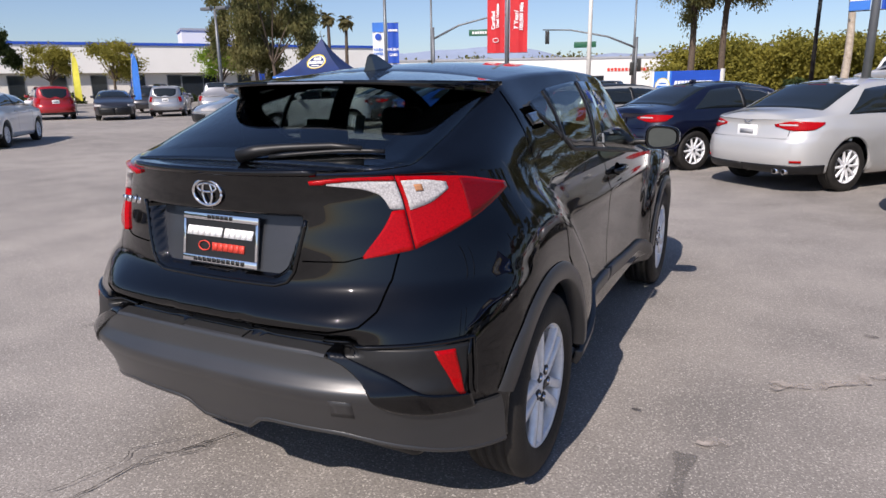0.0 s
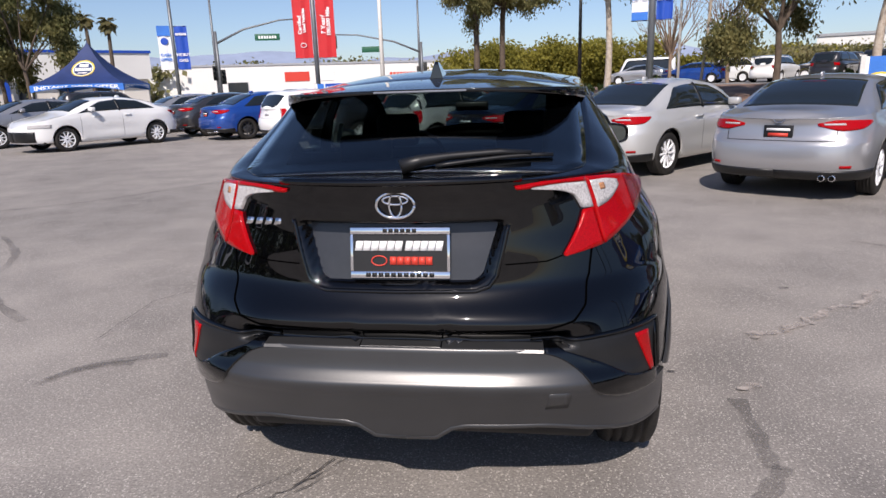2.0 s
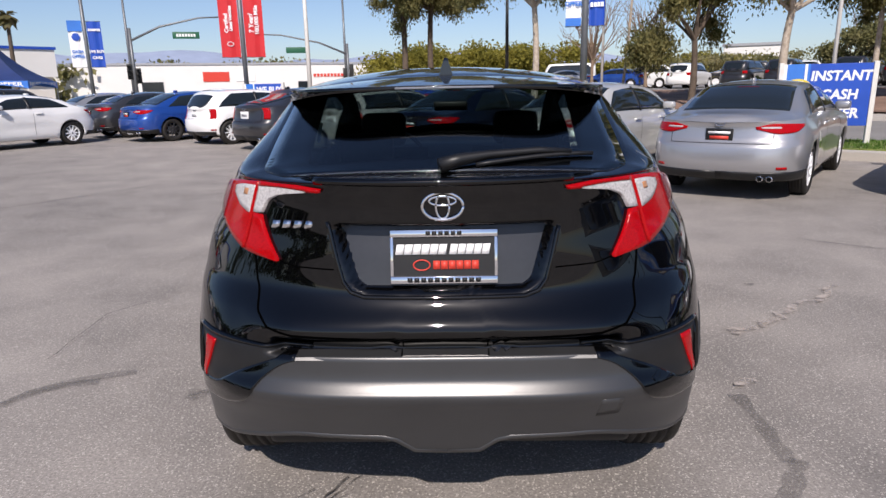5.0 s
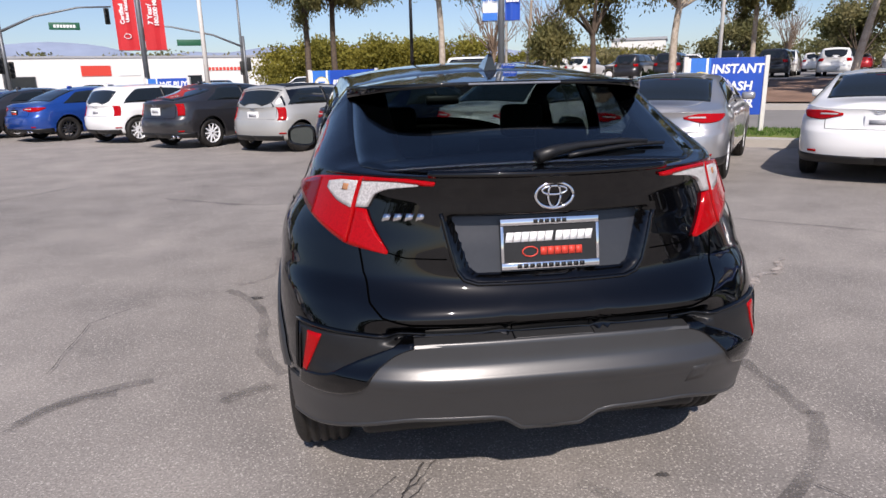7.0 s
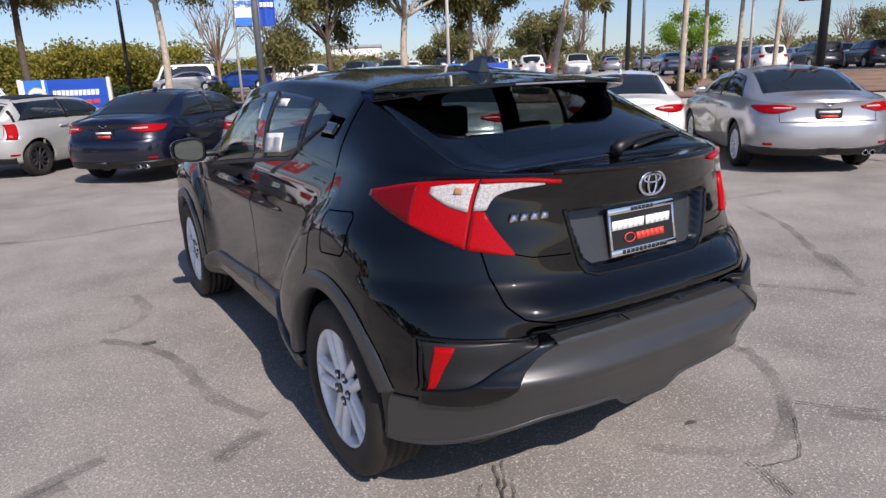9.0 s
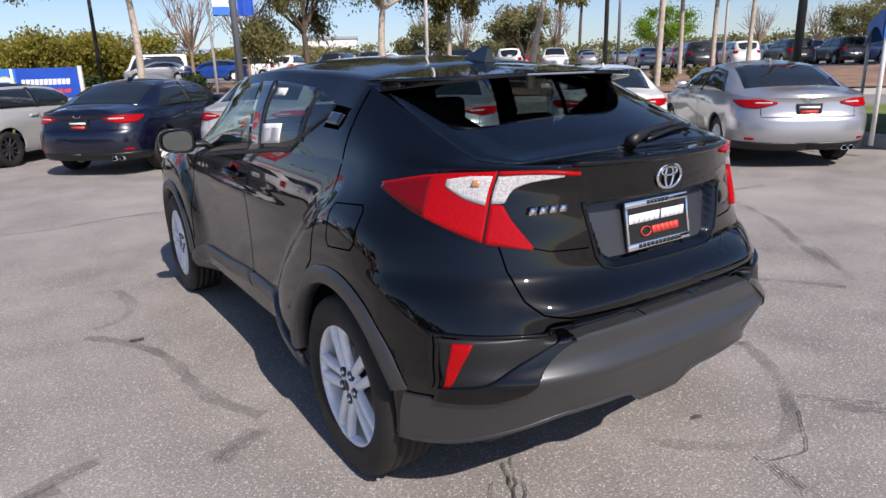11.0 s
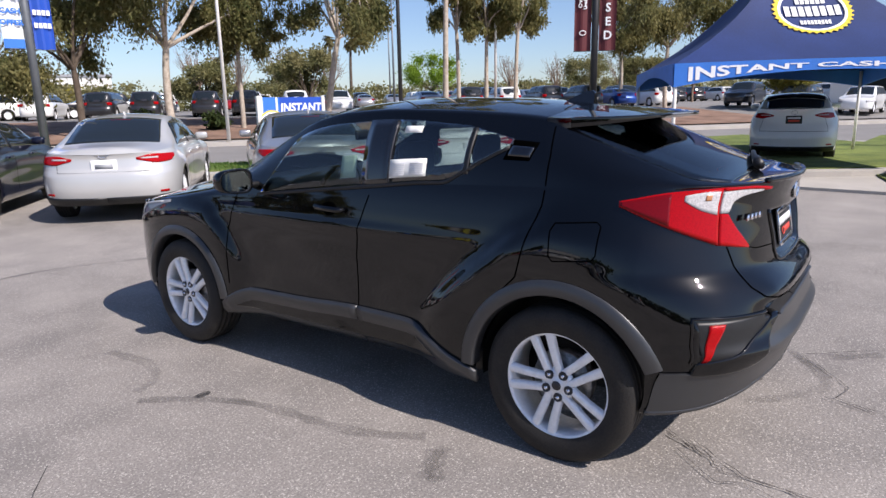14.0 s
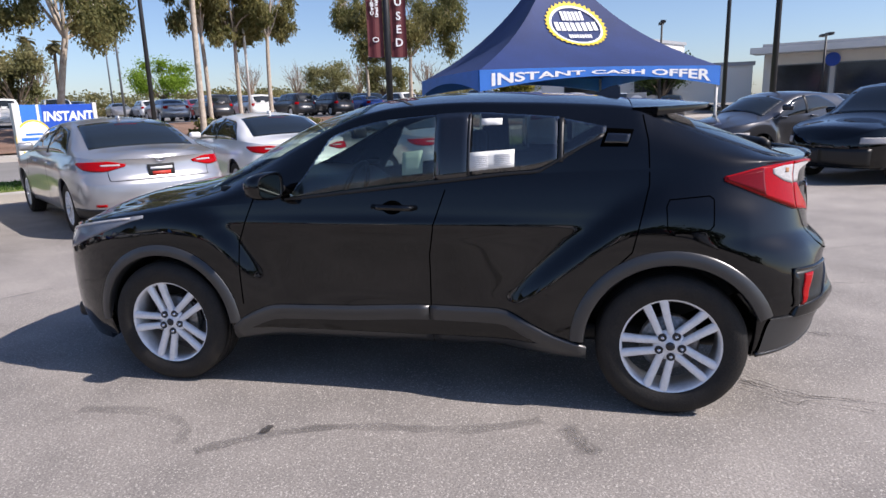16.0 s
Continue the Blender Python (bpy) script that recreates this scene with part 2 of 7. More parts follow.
def part(name, geo, material, parent, label="", smooth=True):
    """geo: (verts, faces) in the parent's own coordinates."""
    ob = mesh_ob(name, geo[0], geo[1], material, smooth)
    ob.parent = parent
    if label:
        tagged(ob, label)
    return ob


def thing(name, at, label, category, group="", kind="", turn=0.0):
    ob = new(name)
    ob.empty_display_size = 0.2
    ob.matrix_world = pose(*at, 0, 0, turn)
    return tagged(ob, label, category, group, kind)


def join(*geos):
    vs, fs = [], []
    for v, f in geos:
        k = len(vs)
        vs += list(v)
        fs += [tuple(i + k for i in q) for q in f]
    return vs, fs


def moved(geo, m):
    return [m @ Vector(v) for v in geo[0]], geo[1]


def mirrored(geo):
    return [(-v[0], v[1], v[2]) for v in geo[0]], [tuple(reversed(f)) for f in geo[1]]


def box(x0, x1, y0, y1, z0, z1, b=0.0):
    """A block with chamfered edges of width b."""
    if b <= 0:
        v = [(x, y, z) for x in (x0, x1) for y in (y0, y1) for z in (z0, z1)]
        return v, [(0, 1, 3, 2), (4, 6, 7, 5), (0, 4, 5, 1), (2, 3, 7, 6), (0, 2, 6, 4), (1, 5, 7, 3)]
    bm = bmesh.new()
    bmesh.ops.create_cube(bm, size=1)
    bmesh.ops.scale(bm, vec=(abs(x1 - x0), abs(y1 - y0), abs(z1 - z0)), verts=bm.verts)
    bmesh.ops.translate(bm, vec=((x0 + x1) / 2, (y0 + y1) / 2, (z0 + z1) / 2), verts=bm.verts)
    bmesh.ops.bevel(bm, geom=bm.edges[:], offset=b, segments=2, affect="EDGES", profile=0.5)
    return from_bm(bm)


def from_bm(bm):
    bm.verts.index_update()
    v, f = [tuple(q.co) for q in bm.verts], [tuple(q.index for q in p.verts) for p in bm.faces]
    bm.free()
    return v, f


def grid(pts, closed=False):
    """pts: rows of equal length -> verts and quads."""
    nr, nc = len(pts), len(pts[0])
    v = [p for row in pts for p in row]
    f = []
    for i in range(nr - 1):
        for j in range(nc if closed else nc - 1):
            k = (j + 1) % nc
            f.append((i * nc + j, i * nc + k, (i + 1) * nc + k, (i + 1) * nc + j))
    return v, f


def tube(path, radii, n=8, cap=True):
    """A round bar along path."""
    path = [Vector(p) for p in path]
    radii = [radii] * len(path) if not hasattr(radii, "__len__") else radii
    rows, side = [], None
    for i, p in enumerate(path):
        d = (path[min(i + 1, len(path) - 1)] - path[max(i - 1, 0)]).normalized()
        ref = Vector((0, 0, 1)) if abs(d.z) < 0.9 else Vector((0, 1, 0))
        a = d.cross(ref).normalized() if side is None else (side - d * side.dot(d)).normalized()
        side, b = a, d.cross(a)
        rows.append([p + radii[i] * (math.cos(t) * a + math.sin(t) * b) for t in (2 * math.pi * k / n for k in range(n))])
    v, f = grid(rows, True)
    if cap:
        f += [tuple(reversed(range(n))), tuple(range((len(rows) - 1) * n, len(rows) * n))]
    return v, f


def lathe(profile, n=32):
    """profile: (radius, x) pairs turned round the x axis."""
    return grid([[(x, r * math.cos(2 * math.pi * k / n), r * math.sin(2 * math.pi * k / n)) for k in range(n)] for r, x in profile], True)


def prism(poly, y0, y1):
    """poly: (x, z) outline pushed from y0 to y1."""
    k = len(poly)
    v = [(x, y0, z) for x, z in poly] + [(x, y1, z) for x, z in poly]
    return v, [tuple(range(k)), tuple(reversed(range(k, 2 * k)))] + [(i, i + k, (i + 1) % k + k, (i + 1) % k) for i in range(k)]


def pch(*pts):
    """Monotone cubic through (x, y) pairs."""
    X, Y = [p[0] for p in pts], [p[1] for p in pts]
    h = [b - a for a, b in zip(X, X[1:])]
    d = [(b - a) / k for a, b, k in zip(Y, Y[1:], h)]
    m = [d[0]] + [0 if a * b <= 0 else 2 * a * b / (a + b) for a, b in zip(d, d[1:])] + [d[-1]]

    def f(x):
        if x <= X[0]:
            return Y[0]
        if x >= X[-1]:
            return Y[-1]
        i = 0
        while x > X[i + 1]:
            i += 1
        t = (x - X[i]) / h[i]
        return (2 * t ** 3 - 3 * t * t + 1) * Y[i] + (t ** 3 - 2 * t * t + t) * h[i] * m[i] + (3 * t * t - 2 * t ** 3) * Y[i + 1] + (t ** 3 - t * t) * h[i] * m[i + 1]

    return f


def words(text, size, name, material, parent, at, bold=0.0, wide=1.0, shear=0.0, align="CENTER"):
    """Flat lettering as mesh, facing -y of the parent's frame, moved by the matrix at."""
    cu = bpy.data.curves.new(name, "FONT")
    cu.body, cu.size, cu.align_x, cu.align_y, cu.offset, cu.extrude, cu.shear = text, size, align, "CENTER", bold, 0.002, shear
    cu.resolution_u = 3
    tmp = bpy.data.objects.new(name, cu)
    scene.collection.objects.link(tmp)
    me = bpy.data.meshes.new_from_object(tmp.evaluated_get(bpy.context.evaluated_depsgraph_get()))
    bpy.data.objects.remove(tmp)
    bpy.data.curves.remove(cu)
    me.transform(at @ pose(0, 0, 0, 90) @ Matrix.Diagonal((wide, 1, 1, 1)))
    me.materials.clear()
    me.materials.append(material)
    ob = new(name, me)
    ob.parent = parent
    return ob


# ---- vehicles ----
class Shell:
    """A car's skin. w runs round the plan: 0 to 1 the rear corner, 1 to 2 the side, 2 to 3 the front corner.
    The cabin is a set of cross sections: v from 0 (shoulder) to 1 (roof rail) to 2 (centre line)."""

    def __init__(s, yr, W, nr, yc, yf, nf, yd, zs, xr, zr, zc, bump=None, tail=None):
        s.yr, s.W, s.nr, s.yc, s.yf, s.nf, s.yd = yr, W, nr, yc, yf, nf, yd
        s.zs, s.xr, s.zr, s.zc = zs, xr, zr, zc
        s.bump = bump or (lambda y, z: 0.0)
        s.tail = tail or (lambda x, z: 0.0)

    def x(s, y, z):
        w = s.W(z)
        if y < s.yc:
            q, n = min(1.0, (s.yc - y) / (s.yc - s.yr(z))), s.nr(z)
            w *= max(0.0, 1 - q ** n) ** (1 / n)
        elif y > s.yd:
            q, n = min(1.0, (y - s.yd) / (s.yf(z) - s.yd)), s.nf
            w *= max(0.0, 1 - q ** n) ** (1 / n)
        return w + s.bump(y, z) * min(1.0, w / 0.5)

    def plan(s, w, z):
        if w < 1:
            y = s.yc - (s.yc - s.yr(z)) * math.cos(w * math.pi / 2) ** (2 / s.nr(z))
            x = s.x(y, z) if w > 0 else 0.0
            return x, y - s.tail(x, z)
        if w <= 2:
            y = s.yc + (w - 1) * (s.yd - s.yc)
            return s.x(y, z), y
        y = s.yd + (s.yf(z) - s.yd) * math.sin(min(w - 2, 1) * math.pi / 2) ** (2 / s.nf)
        return s.x(y, z) if w < 3 else 0.0, y

    def w_at_y(s, y, z=0.5):
        if y < s.yc:
            q = min(1.0, (s.yc - y) / (s.yc - s.yr(z)))
            return math.acos(q ** (s.nr(z) / 2)) * 2 / math.pi
        if y <= s.yd:
            return 1 + (y - s.yc) / (s.yd - s.yc)
        q = min(1.0, (y - s.yd) / (s.yf(z) - s.yd))
        return 2 + math.asin(q ** (s.nf / 2)) * 2 / math.pi

    def w_at_x(s, x, z):
        """On the rear corner, by halving."""
        a, b = 0.0, 1.0
        for _ in range(22):
            m = (a + b) / 2
            a, b = (m, b) if s.plan(m, z)[0] < x else (a, m)
        return (a + b) / 2

    def skin(s, w, z, off=0.0):
        def p(a, b):
            x, y = s.plan(min(3.0, abs(a)), b)
            return Vector((-x if a >= 0 else x, y, b))
        q = p(w, z)
        if off:
            e = 0.004
            nrm = (p(min(w + e, 3), z) - p(w - e, z)).cross(p(w, z + e) - p(w, z - e))
            nrm = nrm.normalized() if nrm.length > 1e-9 else Vector((0, -1, 0))
            q = q + nrm * -off
        return q

    def cabin(s, y, v, off=0.0):
        def p(a, b):
            if b > 2:
                q = p(a, 4 - b)
                return Vector((-q.x, q.y, q.z))
            xs, zs, xr, zr, zc = s.x(a, s.zs(a)), s.zs(a), s.xr(a), s.zr(a), s.zc(a)
            xr = min(xr, 0.94 * xs)
            if b <= 1:
                return Vector((-(xs + (xr - xs) * b + 0.035 * math.sin(math.pi * b) * min(1, xs)), a, zs + (zr - zs) * b))
            q = b - 1
            return Vector((-xr * (1 - q), a, zr + (zc - zr) * (1 - (1 - q) ** 2.2)))
        q = p(y, v)
        if off:
            e = 0.004
            nrm = (p(y + e, v) - p(y - e, v)).cross(p(y, v + e) - p(y, max(v - e, 0)))
            nrm = nrm.normalized() if nrm.length > 1e-9 else Vector((0, 0, 1))
            q = q + nrm * -off
        return q


def patch(fn, a0, a1, lo, hi, na=16, nb=6, off=0.004, depth=0.02):
    """A skin piece over a0..a1 between the curves lo and hi, standing off proud, with a rim."""
    rows = []
    for i in range(na + 1):
        a = a0 + (a1 - a0) * i / na
        l, h = lo(a), hi(a)
        row = [fn(a, l, off - depth)]
        row += [fn(a, l + (h - l) * j / nb, off) for j in range(nb + 1)]
        row += [fn(a, h, off - depth)]
        rows.append(row)
    first = [fn(a0, lo(a0) + (hi(a0) - lo(a0)) * min(1, max(0, (j - 1) / nb)), off - depth) for j in range(nb + 3)]
    last = [fn(a1, lo(a1) + (hi(a1) - lo(a1)) * min(1, max(0, (j - 1) / nb)), off - depth) for j in range(nb + 3)]
    return grid([first] + rows + [last])


def ribbon(pts, nrm, width):
    """A flat narrow band along pts."""
    rows = []
    for i, p in enumerate(pts):
        d = (pts[min(i + 1, len(pts) - 1)] - pts[max(i - 1, 0)])
        sd = d.cross(nrm[i]).normalized() * width / 2
        rows.append([p - sd, p + sd])
    return grid(rows)


def seam_line(fn, pts, width=0.006, off=0.0015, steps=10):
    """A panel gap along (a, b) corners on a skin function."""
    out, nn = [], []
    for (a, b), (c, d) in zip(pts, pts[1:]):
        for k in range(steps):
            t = k / steps
            p = fn(a + (c - a) * t, b + (d - b) * t, off)
            out.append(p)
            nn.append(fn(a + (c - a) * t, b + (d - b) * t, off + 0.01) - p)
    return ribbon(out, nn, width)


def weld(geo):
    """Join the two halves along the middle plane."""
    seen, new_v, idx = {}, [], []
    for v in geo[0]:
        k = (0, round(v[1], 4), round(v[2], 4)) if abs(v[0]) < 1e-5 else None
        if k is None or k not in seen:
            if k:
                seen[k] = len(new_v)
            idx.append(len(new_v))
            new_v.append(v)
        else:
            idx.append(seen[k])
    return new_v, [q for q in (tuple(dict.fromkeys(idx[i] for i in f)) for f in geo[1]) if len(q) > 2]


def shell_mesh(s, zlow, arches, hole, y0, y1, rows=36, corner=26, side=30, yst=90, nv=10, nq=8):
    """Left half and right half of a body in one mesh; hole(y, v) leaves window openings."""
    ws = {i / corner for i in range(corner + 1)} | {1 + i / side for i in range(side + 1)} | {2 + i / corner for i in range(corner + 1)}
    for yw, R, _ in arches:
        for k in range(25):
            ws.add(s.w_at_y(yw - R * math.cos(math.pi * k / 24) * 0.9999))
        ws |= {s.w_at_y(yw - R - 0.002), s.w_at_y(yw + R + 0.002)}
    pts = []
    for w in sorted(ws):
        y = s.plan(w, 0.5)[1]
        zl, zt = zlow(w, y), s.zs(s.plan(w, 1.0)[1])
        for yw, R, zc in arches:
            if abs(y - yw) < R:
                zl = max(zl, zc + math.sqrt(R * R - (y - yw) ** 2))
        row = [s.skin(w, zl, -0.03) + Vector((0, 0, 0.004))]
        row += [s.skin(w, zl + (zt - zl) * j / rows) for j in range(rows + 1)]
        pts.append(row)
    half = grid(pts)
    sec = []
    for i in range(yst + 1):
        y = y0 + (y1 - y0) * i / yst
        sec.append([s.cabin(y, j / nv) for j in range(nv)] + [s.cabin(y, 1 + j / nq) for j in range(nq + 1)])
    v, f = grid(sec)
    nc = nv + nq + 1
    keep = []
    for q in f:
        y = sum(v[k][1] for k in q) / 4
        j = q[0] % nc
        vv = (j + 0.5) / nv if j < nv else 1 + (j - nv + 0.5) / nq
        if not hole(y, vv):
            keep.append(tuple(reversed(q)))
    half = join(half, (v, keep))
    half = (half[0], [tuple(reversed(q)) for q in half[1]])
    return weld(join(half, mirrored(half)))


def wheel_parts(car, x, y, R=0.335, width=0.215, rim_r=0.215, side=-1, style="double", rim="alloy", n=40, name="wheel", plain=False):
    """A wheel at (x, y) whose outer face looks to the given side; the disc is the part, tyre and rim hang on it."""
    m = Matrix.Translation((x, y, R)) @ (Matrix.Rotation(math.pi, 4, "Z") if side > 0 else Matrix.Identity(4))
    w = width / 2
    hub = part(name, moved(join(lathe([(0.0, -w + 0.075), (0.13, -w + 0.075), (0.14, -w + 0.09), (0.0, -w + 0.095)], 24), lathe([(0.02, 0.0), (0.13, 0.0), (0.13, 0.03), (0.02, 0.03)], 16)), m), M["steel"], car)
    tread = [(rim_r - 0.004, -w + 0.012), (rim_r + 0.02, -w + 0.0), (rim_r + 0.055, -w - 0.004), (R - 0.03, -w + 0.002), (R - 0.010, -w + 0.014), (R - 0.002, -w + 0.03)]
    for g in (-0.055, -0.02, 0.02, 0.055):
        tread += [(R, g - 0.008), (R - 0.009, g - 0.005), (R - 0.009, g + 0.005), (R, g + 0.008)]
    tread += [(R - 0.002, w - 0.03), (R - 0.012, w - 0.012), (R - 0.05, w), (rim_r + 0.02, w - 0.004), (rim_r - 0.005, w - 0.015)]
    part("tyre", moved(lathe(tread, n), m), M["tyre"], hub)
    barrel = lathe([(rim_r - 0.012, -w + 0.020), (rim_r - 0.002, -w + 0.012), (rim_r + 0.006, -w + 0.014), (rim_r + 0.006, w - 0.02), (rim_r - 0.01, w - 0.02), (rim_r - 0.018, -w + 0.032), (rim_r - 0.012, -w + 0.020)], n)
    part("rim", moved(barrel, m), M[rim], hub)
    if plain:
        rows = [(0.0, -w + 0.02), (0.05, -w + 0.022), (rim_r * 0.6, -w + 0.035), (rim_r - 0.01, -w + 0.025)]
        part("wheel_cover", moved(lathe(rows, 12), m), M[rim], hub)
        return hub
    count = {"double": 5, "five": 5, "ten": 10}[style]
    for k in range(count):
        a = 2 * math.pi * k / count - 0.035
        legs = (-1, 1) if style == "double" else (0,)
        geo = []
        for g in legs:
            r0, r1 = 0.035, rim_r - 0.004
            w0, w1 = (0.0165, 0.0175) if style == "double" else (0.02, 0.014)
            o0, o1 = g * 0.0235, g * 0.041
            prof = []
            for r, hw, o, dx in ((r0, w0, o0, 0.030), (0.085, w0, o0 + g * 0.004, 0.026), (0.15, w1, (o0 + o1) / 2, 0.022), (r1, w1 * 1.15, o1, 0.020)):
                prof.append([(-w + dx + 0.022, r, o - hw), (-w + dx + 0.002, r, o - hw), (-w + dx - 0.004, r, o - hw * 0.55), (-w + dx - 0.004, r, o + hw * 0.55), (-w + dx + 0.002, r, o + hw), (-w + dx + 0.022, r, o + hw)])
            geo.append(grid(prof))
        part("spoke", moved(join(*geo), m @ Matrix.Rotation(a, 4, "X")), M[rim], hub)
    part("hub_cap", moved(lathe([(0.0, -w + 0.016), (0.024, -w + 0.018), (0.029, -w + 0.024), (0.045, -w + 0.026), (0.072, -w + 0.032), (0.075, -w + 0.05)], 20), m), M[rim], hub)
    part("cap_badge", moved(lathe([(0.0, -w + 0.0145), (0.020, -w + 0.0155), (0.0215, -w + 0.018)], 16), m), M["dark_alloy"], hub)
    if style == "double":
        for k in range(5):
            a = 2 * math.pi * (k + 0.5) / 5 + 0.21
            pk = m @ Matrix.Translation((0, 0.054 * math.cos(a), 0.054 * math.sin(a)))
            part("lug_recess", moved(lathe([(0.0, -w + 0.0225), (0.0165, -w + 0.0215), (0.0185, -w + 0.0195), (0.0205, -w + 0.024), (0.0205, -w + 0.045)], 14), pk), M["dark_alloy"], hub)
            part("lug_nut", moved(lathe([(0.0, -w + 0.014), (0.008, -w + 0.016), (0.0095, -w + 0.04)], 6), pk), M["chrome"], hub)
    return hub


def letter_bars(n, width, height, thick=0.004, slant=0.0, gap=0.28, seed=1):
    """A word that stays unread: a row of plain upright bars of the letters' size."""
    geo, p = [], width / n
    for k in range(n):
        a, b = -width / 2 + p * (k + gap / 2), -width / 2 + p * (k + 1 - gap / 2)
        v = [(x + slant * z * height, 0, z * height) for x, z in ((a, -0.5), (b, -0.5), (b, 0.5), (a, 0.5))]
        v += [(q[0], thick, q[2]) for q in v]
        geo.append((v, [(0, 1, 2, 3), (4, 7, 6, 5), (0, 4, 5, 1), (1, 5, 6, 2), (2, 6, 7, 3), (3, 7, 4, 0)]))
    return join(*geo)


# the black crossover in the middle of the lot: rear at y 0.5, nose at y 4.88
HY = 2.69
hero = thing("crossover", (0, HY + 0.027, 0), "glossy black crossover with charcoal bumper and silver wheels on asphalt", "car")


def hp(name, geo, material, parent=None, label="", smooth=True):
    return part(name, moved(geo, Matrix.Translation((0, -HY, 0))), M[material], parent or hero, label, smooth)


crest = pch((0.5, 0.87), (0.8, 0.93), (0.95, 0.985), (1.12, 1.033), (1.3, 1.043), (1.48, 0.975), (1.63, 0.865), (1.78, 0.745), (2.0, 0.55))
fcrest = pch((3.2, 0.54), (3.40, 0.66), (3.52, 0.80), (3.69, 0.922), (3.9, 0.955), (4.3, 0.90), (4.8, 0.80))


def hero_bump(y, z):
    """Muscular haunch with a crisp shelf, front wing, drawn-in doors."""
    g = lambda c, r: math.exp(-((y - c) / r) ** 2)
    sg = lambda v: 1 / (1 + math.exp(max(-40, min(40, -v))))
    haunch = 0.060 * sg((crest(y) - z) / (0.024 + 0.020 * max(0, min(1, (1.42 - y) / 0.4)))) * sg((1.98 - y) / 0.05) * max(0, min(1, (y - 0.42) / 0.55))
    wing = 0.050 * sg((fcrest(y) - z) / 0.03) * sg((y - 3.40) / 0.05)
    waist = -0.022 * g(2.72, 0.60) * sg((z - 0.46) / 0.05) * sg((0.80 - z) / 0.05)
    crease = 0.012 * g(2.7, 0.8) * math.exp(-((z - 0.90) / 0.035) ** 2)
    return haunch + wing + waist + crease


def step(v):
    v = max(0.0, min(1.0, v))
    return v * v * (3 - 2 * v)


fin_top = pch((0.44, 0.690), (0.60, 0.625), (0.72, 0.562), (0.80, 0.540))


def hatch_form(x, z):
    """Full lower edge of the hatch and the sunk number plate bay."""
    x = abs(x)
    k = step((0.66 - x) / 0.22)
    out = 0.036 * k * math.exp(-((z - 0.768) / 0.050) ** 2)
    wide = 0.258 + 0.055 * (z - 0.865) / 0.18 - 0.035 * max(0.0, (0.90 - z) / 0.035) ** 2
    bay = step((wide + 0.012 - x) / 0.024) * step((z - 0.858) / 0.018) * step((1.064 - z) / 0.016)
    out -= bay * (0.028 + 0.032 * max(0.0, min(1.0, (z - 0.87) / 0.18)))
    out -= 0.045 * step((0.54 - x) / 0.06) * step((z - 0.676) / 0.010) * step((0.742 - z) / 0.030)
    return out


HS = Shell(
    yr=pch((0.25, 0.66), (0.32, 0.590), (0.36, 0.566), (0.44, 0.540), (0.53, 0.503), (0.564, 0.4885), (0.571, 0.488), (0.580, 0.4945), (0.60, 0.5085), (0.612, 0.5145), (0.63, 0.519), (0.66, 0.5235), (0.70, 0.530), (0.74, 0.540), (0.78, 0.552), (0.83, 0.565), (0.86, 0.571), (0.95, 0.573), (1.04, 0.578), (1.10, 0.577), (1.16, 0.565), (1.19, 0.560), (1.22, 0.58)),
    W=pch((0.20, 0.78), (0.32, 0.820), (0.45, 0.828), (0.6, 0.828), (0.8, 0.826), (0.95, 0.815), (1.03, 0.800), (1.10, 0.782), (1.2, 0.745)),
    nr=pch((0.3, 3.2), (0.45, 3.3), (0.55, 3.55), (0.66, 3.6), (0.72, 3.45), (0.79, 3.15), (0.87, 2.6), (1.0, 2.4), (1.2, 2.2)), yc=1.25,
    yf=pch((0.15, 4.80), (0.4, 4.87), (0.6, 4.88), (0.75, 4.86), (0.9, 4.80), (1.1, 4.70)), nf=2.5, yd=4.0,
    zs=pch((0.45, 1.185), (1.0, 1.165), (1.5, 1.158), (2.0, 1.140), (2.27, 1.113), (2.44, 1.094), (2.74, 1.063), (3.03, 1.033), (3.33, 1.008), (3.7, 0.982), (4.2, 0.93), (4.6, 0.855), (4.88, 0.70)),
    xr=pch((0.56, 0.40), (0.62, 0.50), (0.70, 0.56), (0.82, 0.590), (1.1, 0.603), (1.362, 0.600), (1.6, 0.592), (2.0, 0.620), (2.3, 0.645), (2.6, 0.655), (3.0, 0.65), (3.4, 0.67), (3.7, 0.69), (4.2, 0.64), (4.6, 0.5), (4.88, 0.05)),
    zr=pch((0.545, 1.180), (0.70, 1.185), (0.823, 1.195), (1.0, 1.250), (1.2, 1.325), (1.362, 1.392), (1.46, 1.432), (1.65, 1.452), (2.0, 1.470), (2.3, 1.478), (2.6, 1.465), (2.8, 1.432), (3.0, 1.360), (3.15, 1.285), (3.45, 1.133), (3.68, 1.045), (4.2, 0.965), (4.6, 0.885), (4.88, 0.71)),
    zc=pch((0.545, 1.184), (0.563, 1.190), (0.64, 1.189), (0.71, 1.188), (0.76, 1.205), (0.854, 1.250), (1.066, 1.336), (1.25, 1.405), (1.42, 1.468), (1.55, 1.497), (2.0, 1.532), (2.35, 1.540), (2.7, 1.525), (3.2, 1.415), (3.5, 1.28), (3.75, 1.14), (3.95, 1.08), (4.4, 1.000), (4.7, 0.905), (4.84, 0.80), (4.88, 0.72)),
    bump=hero_bump, tail=hatch_form)

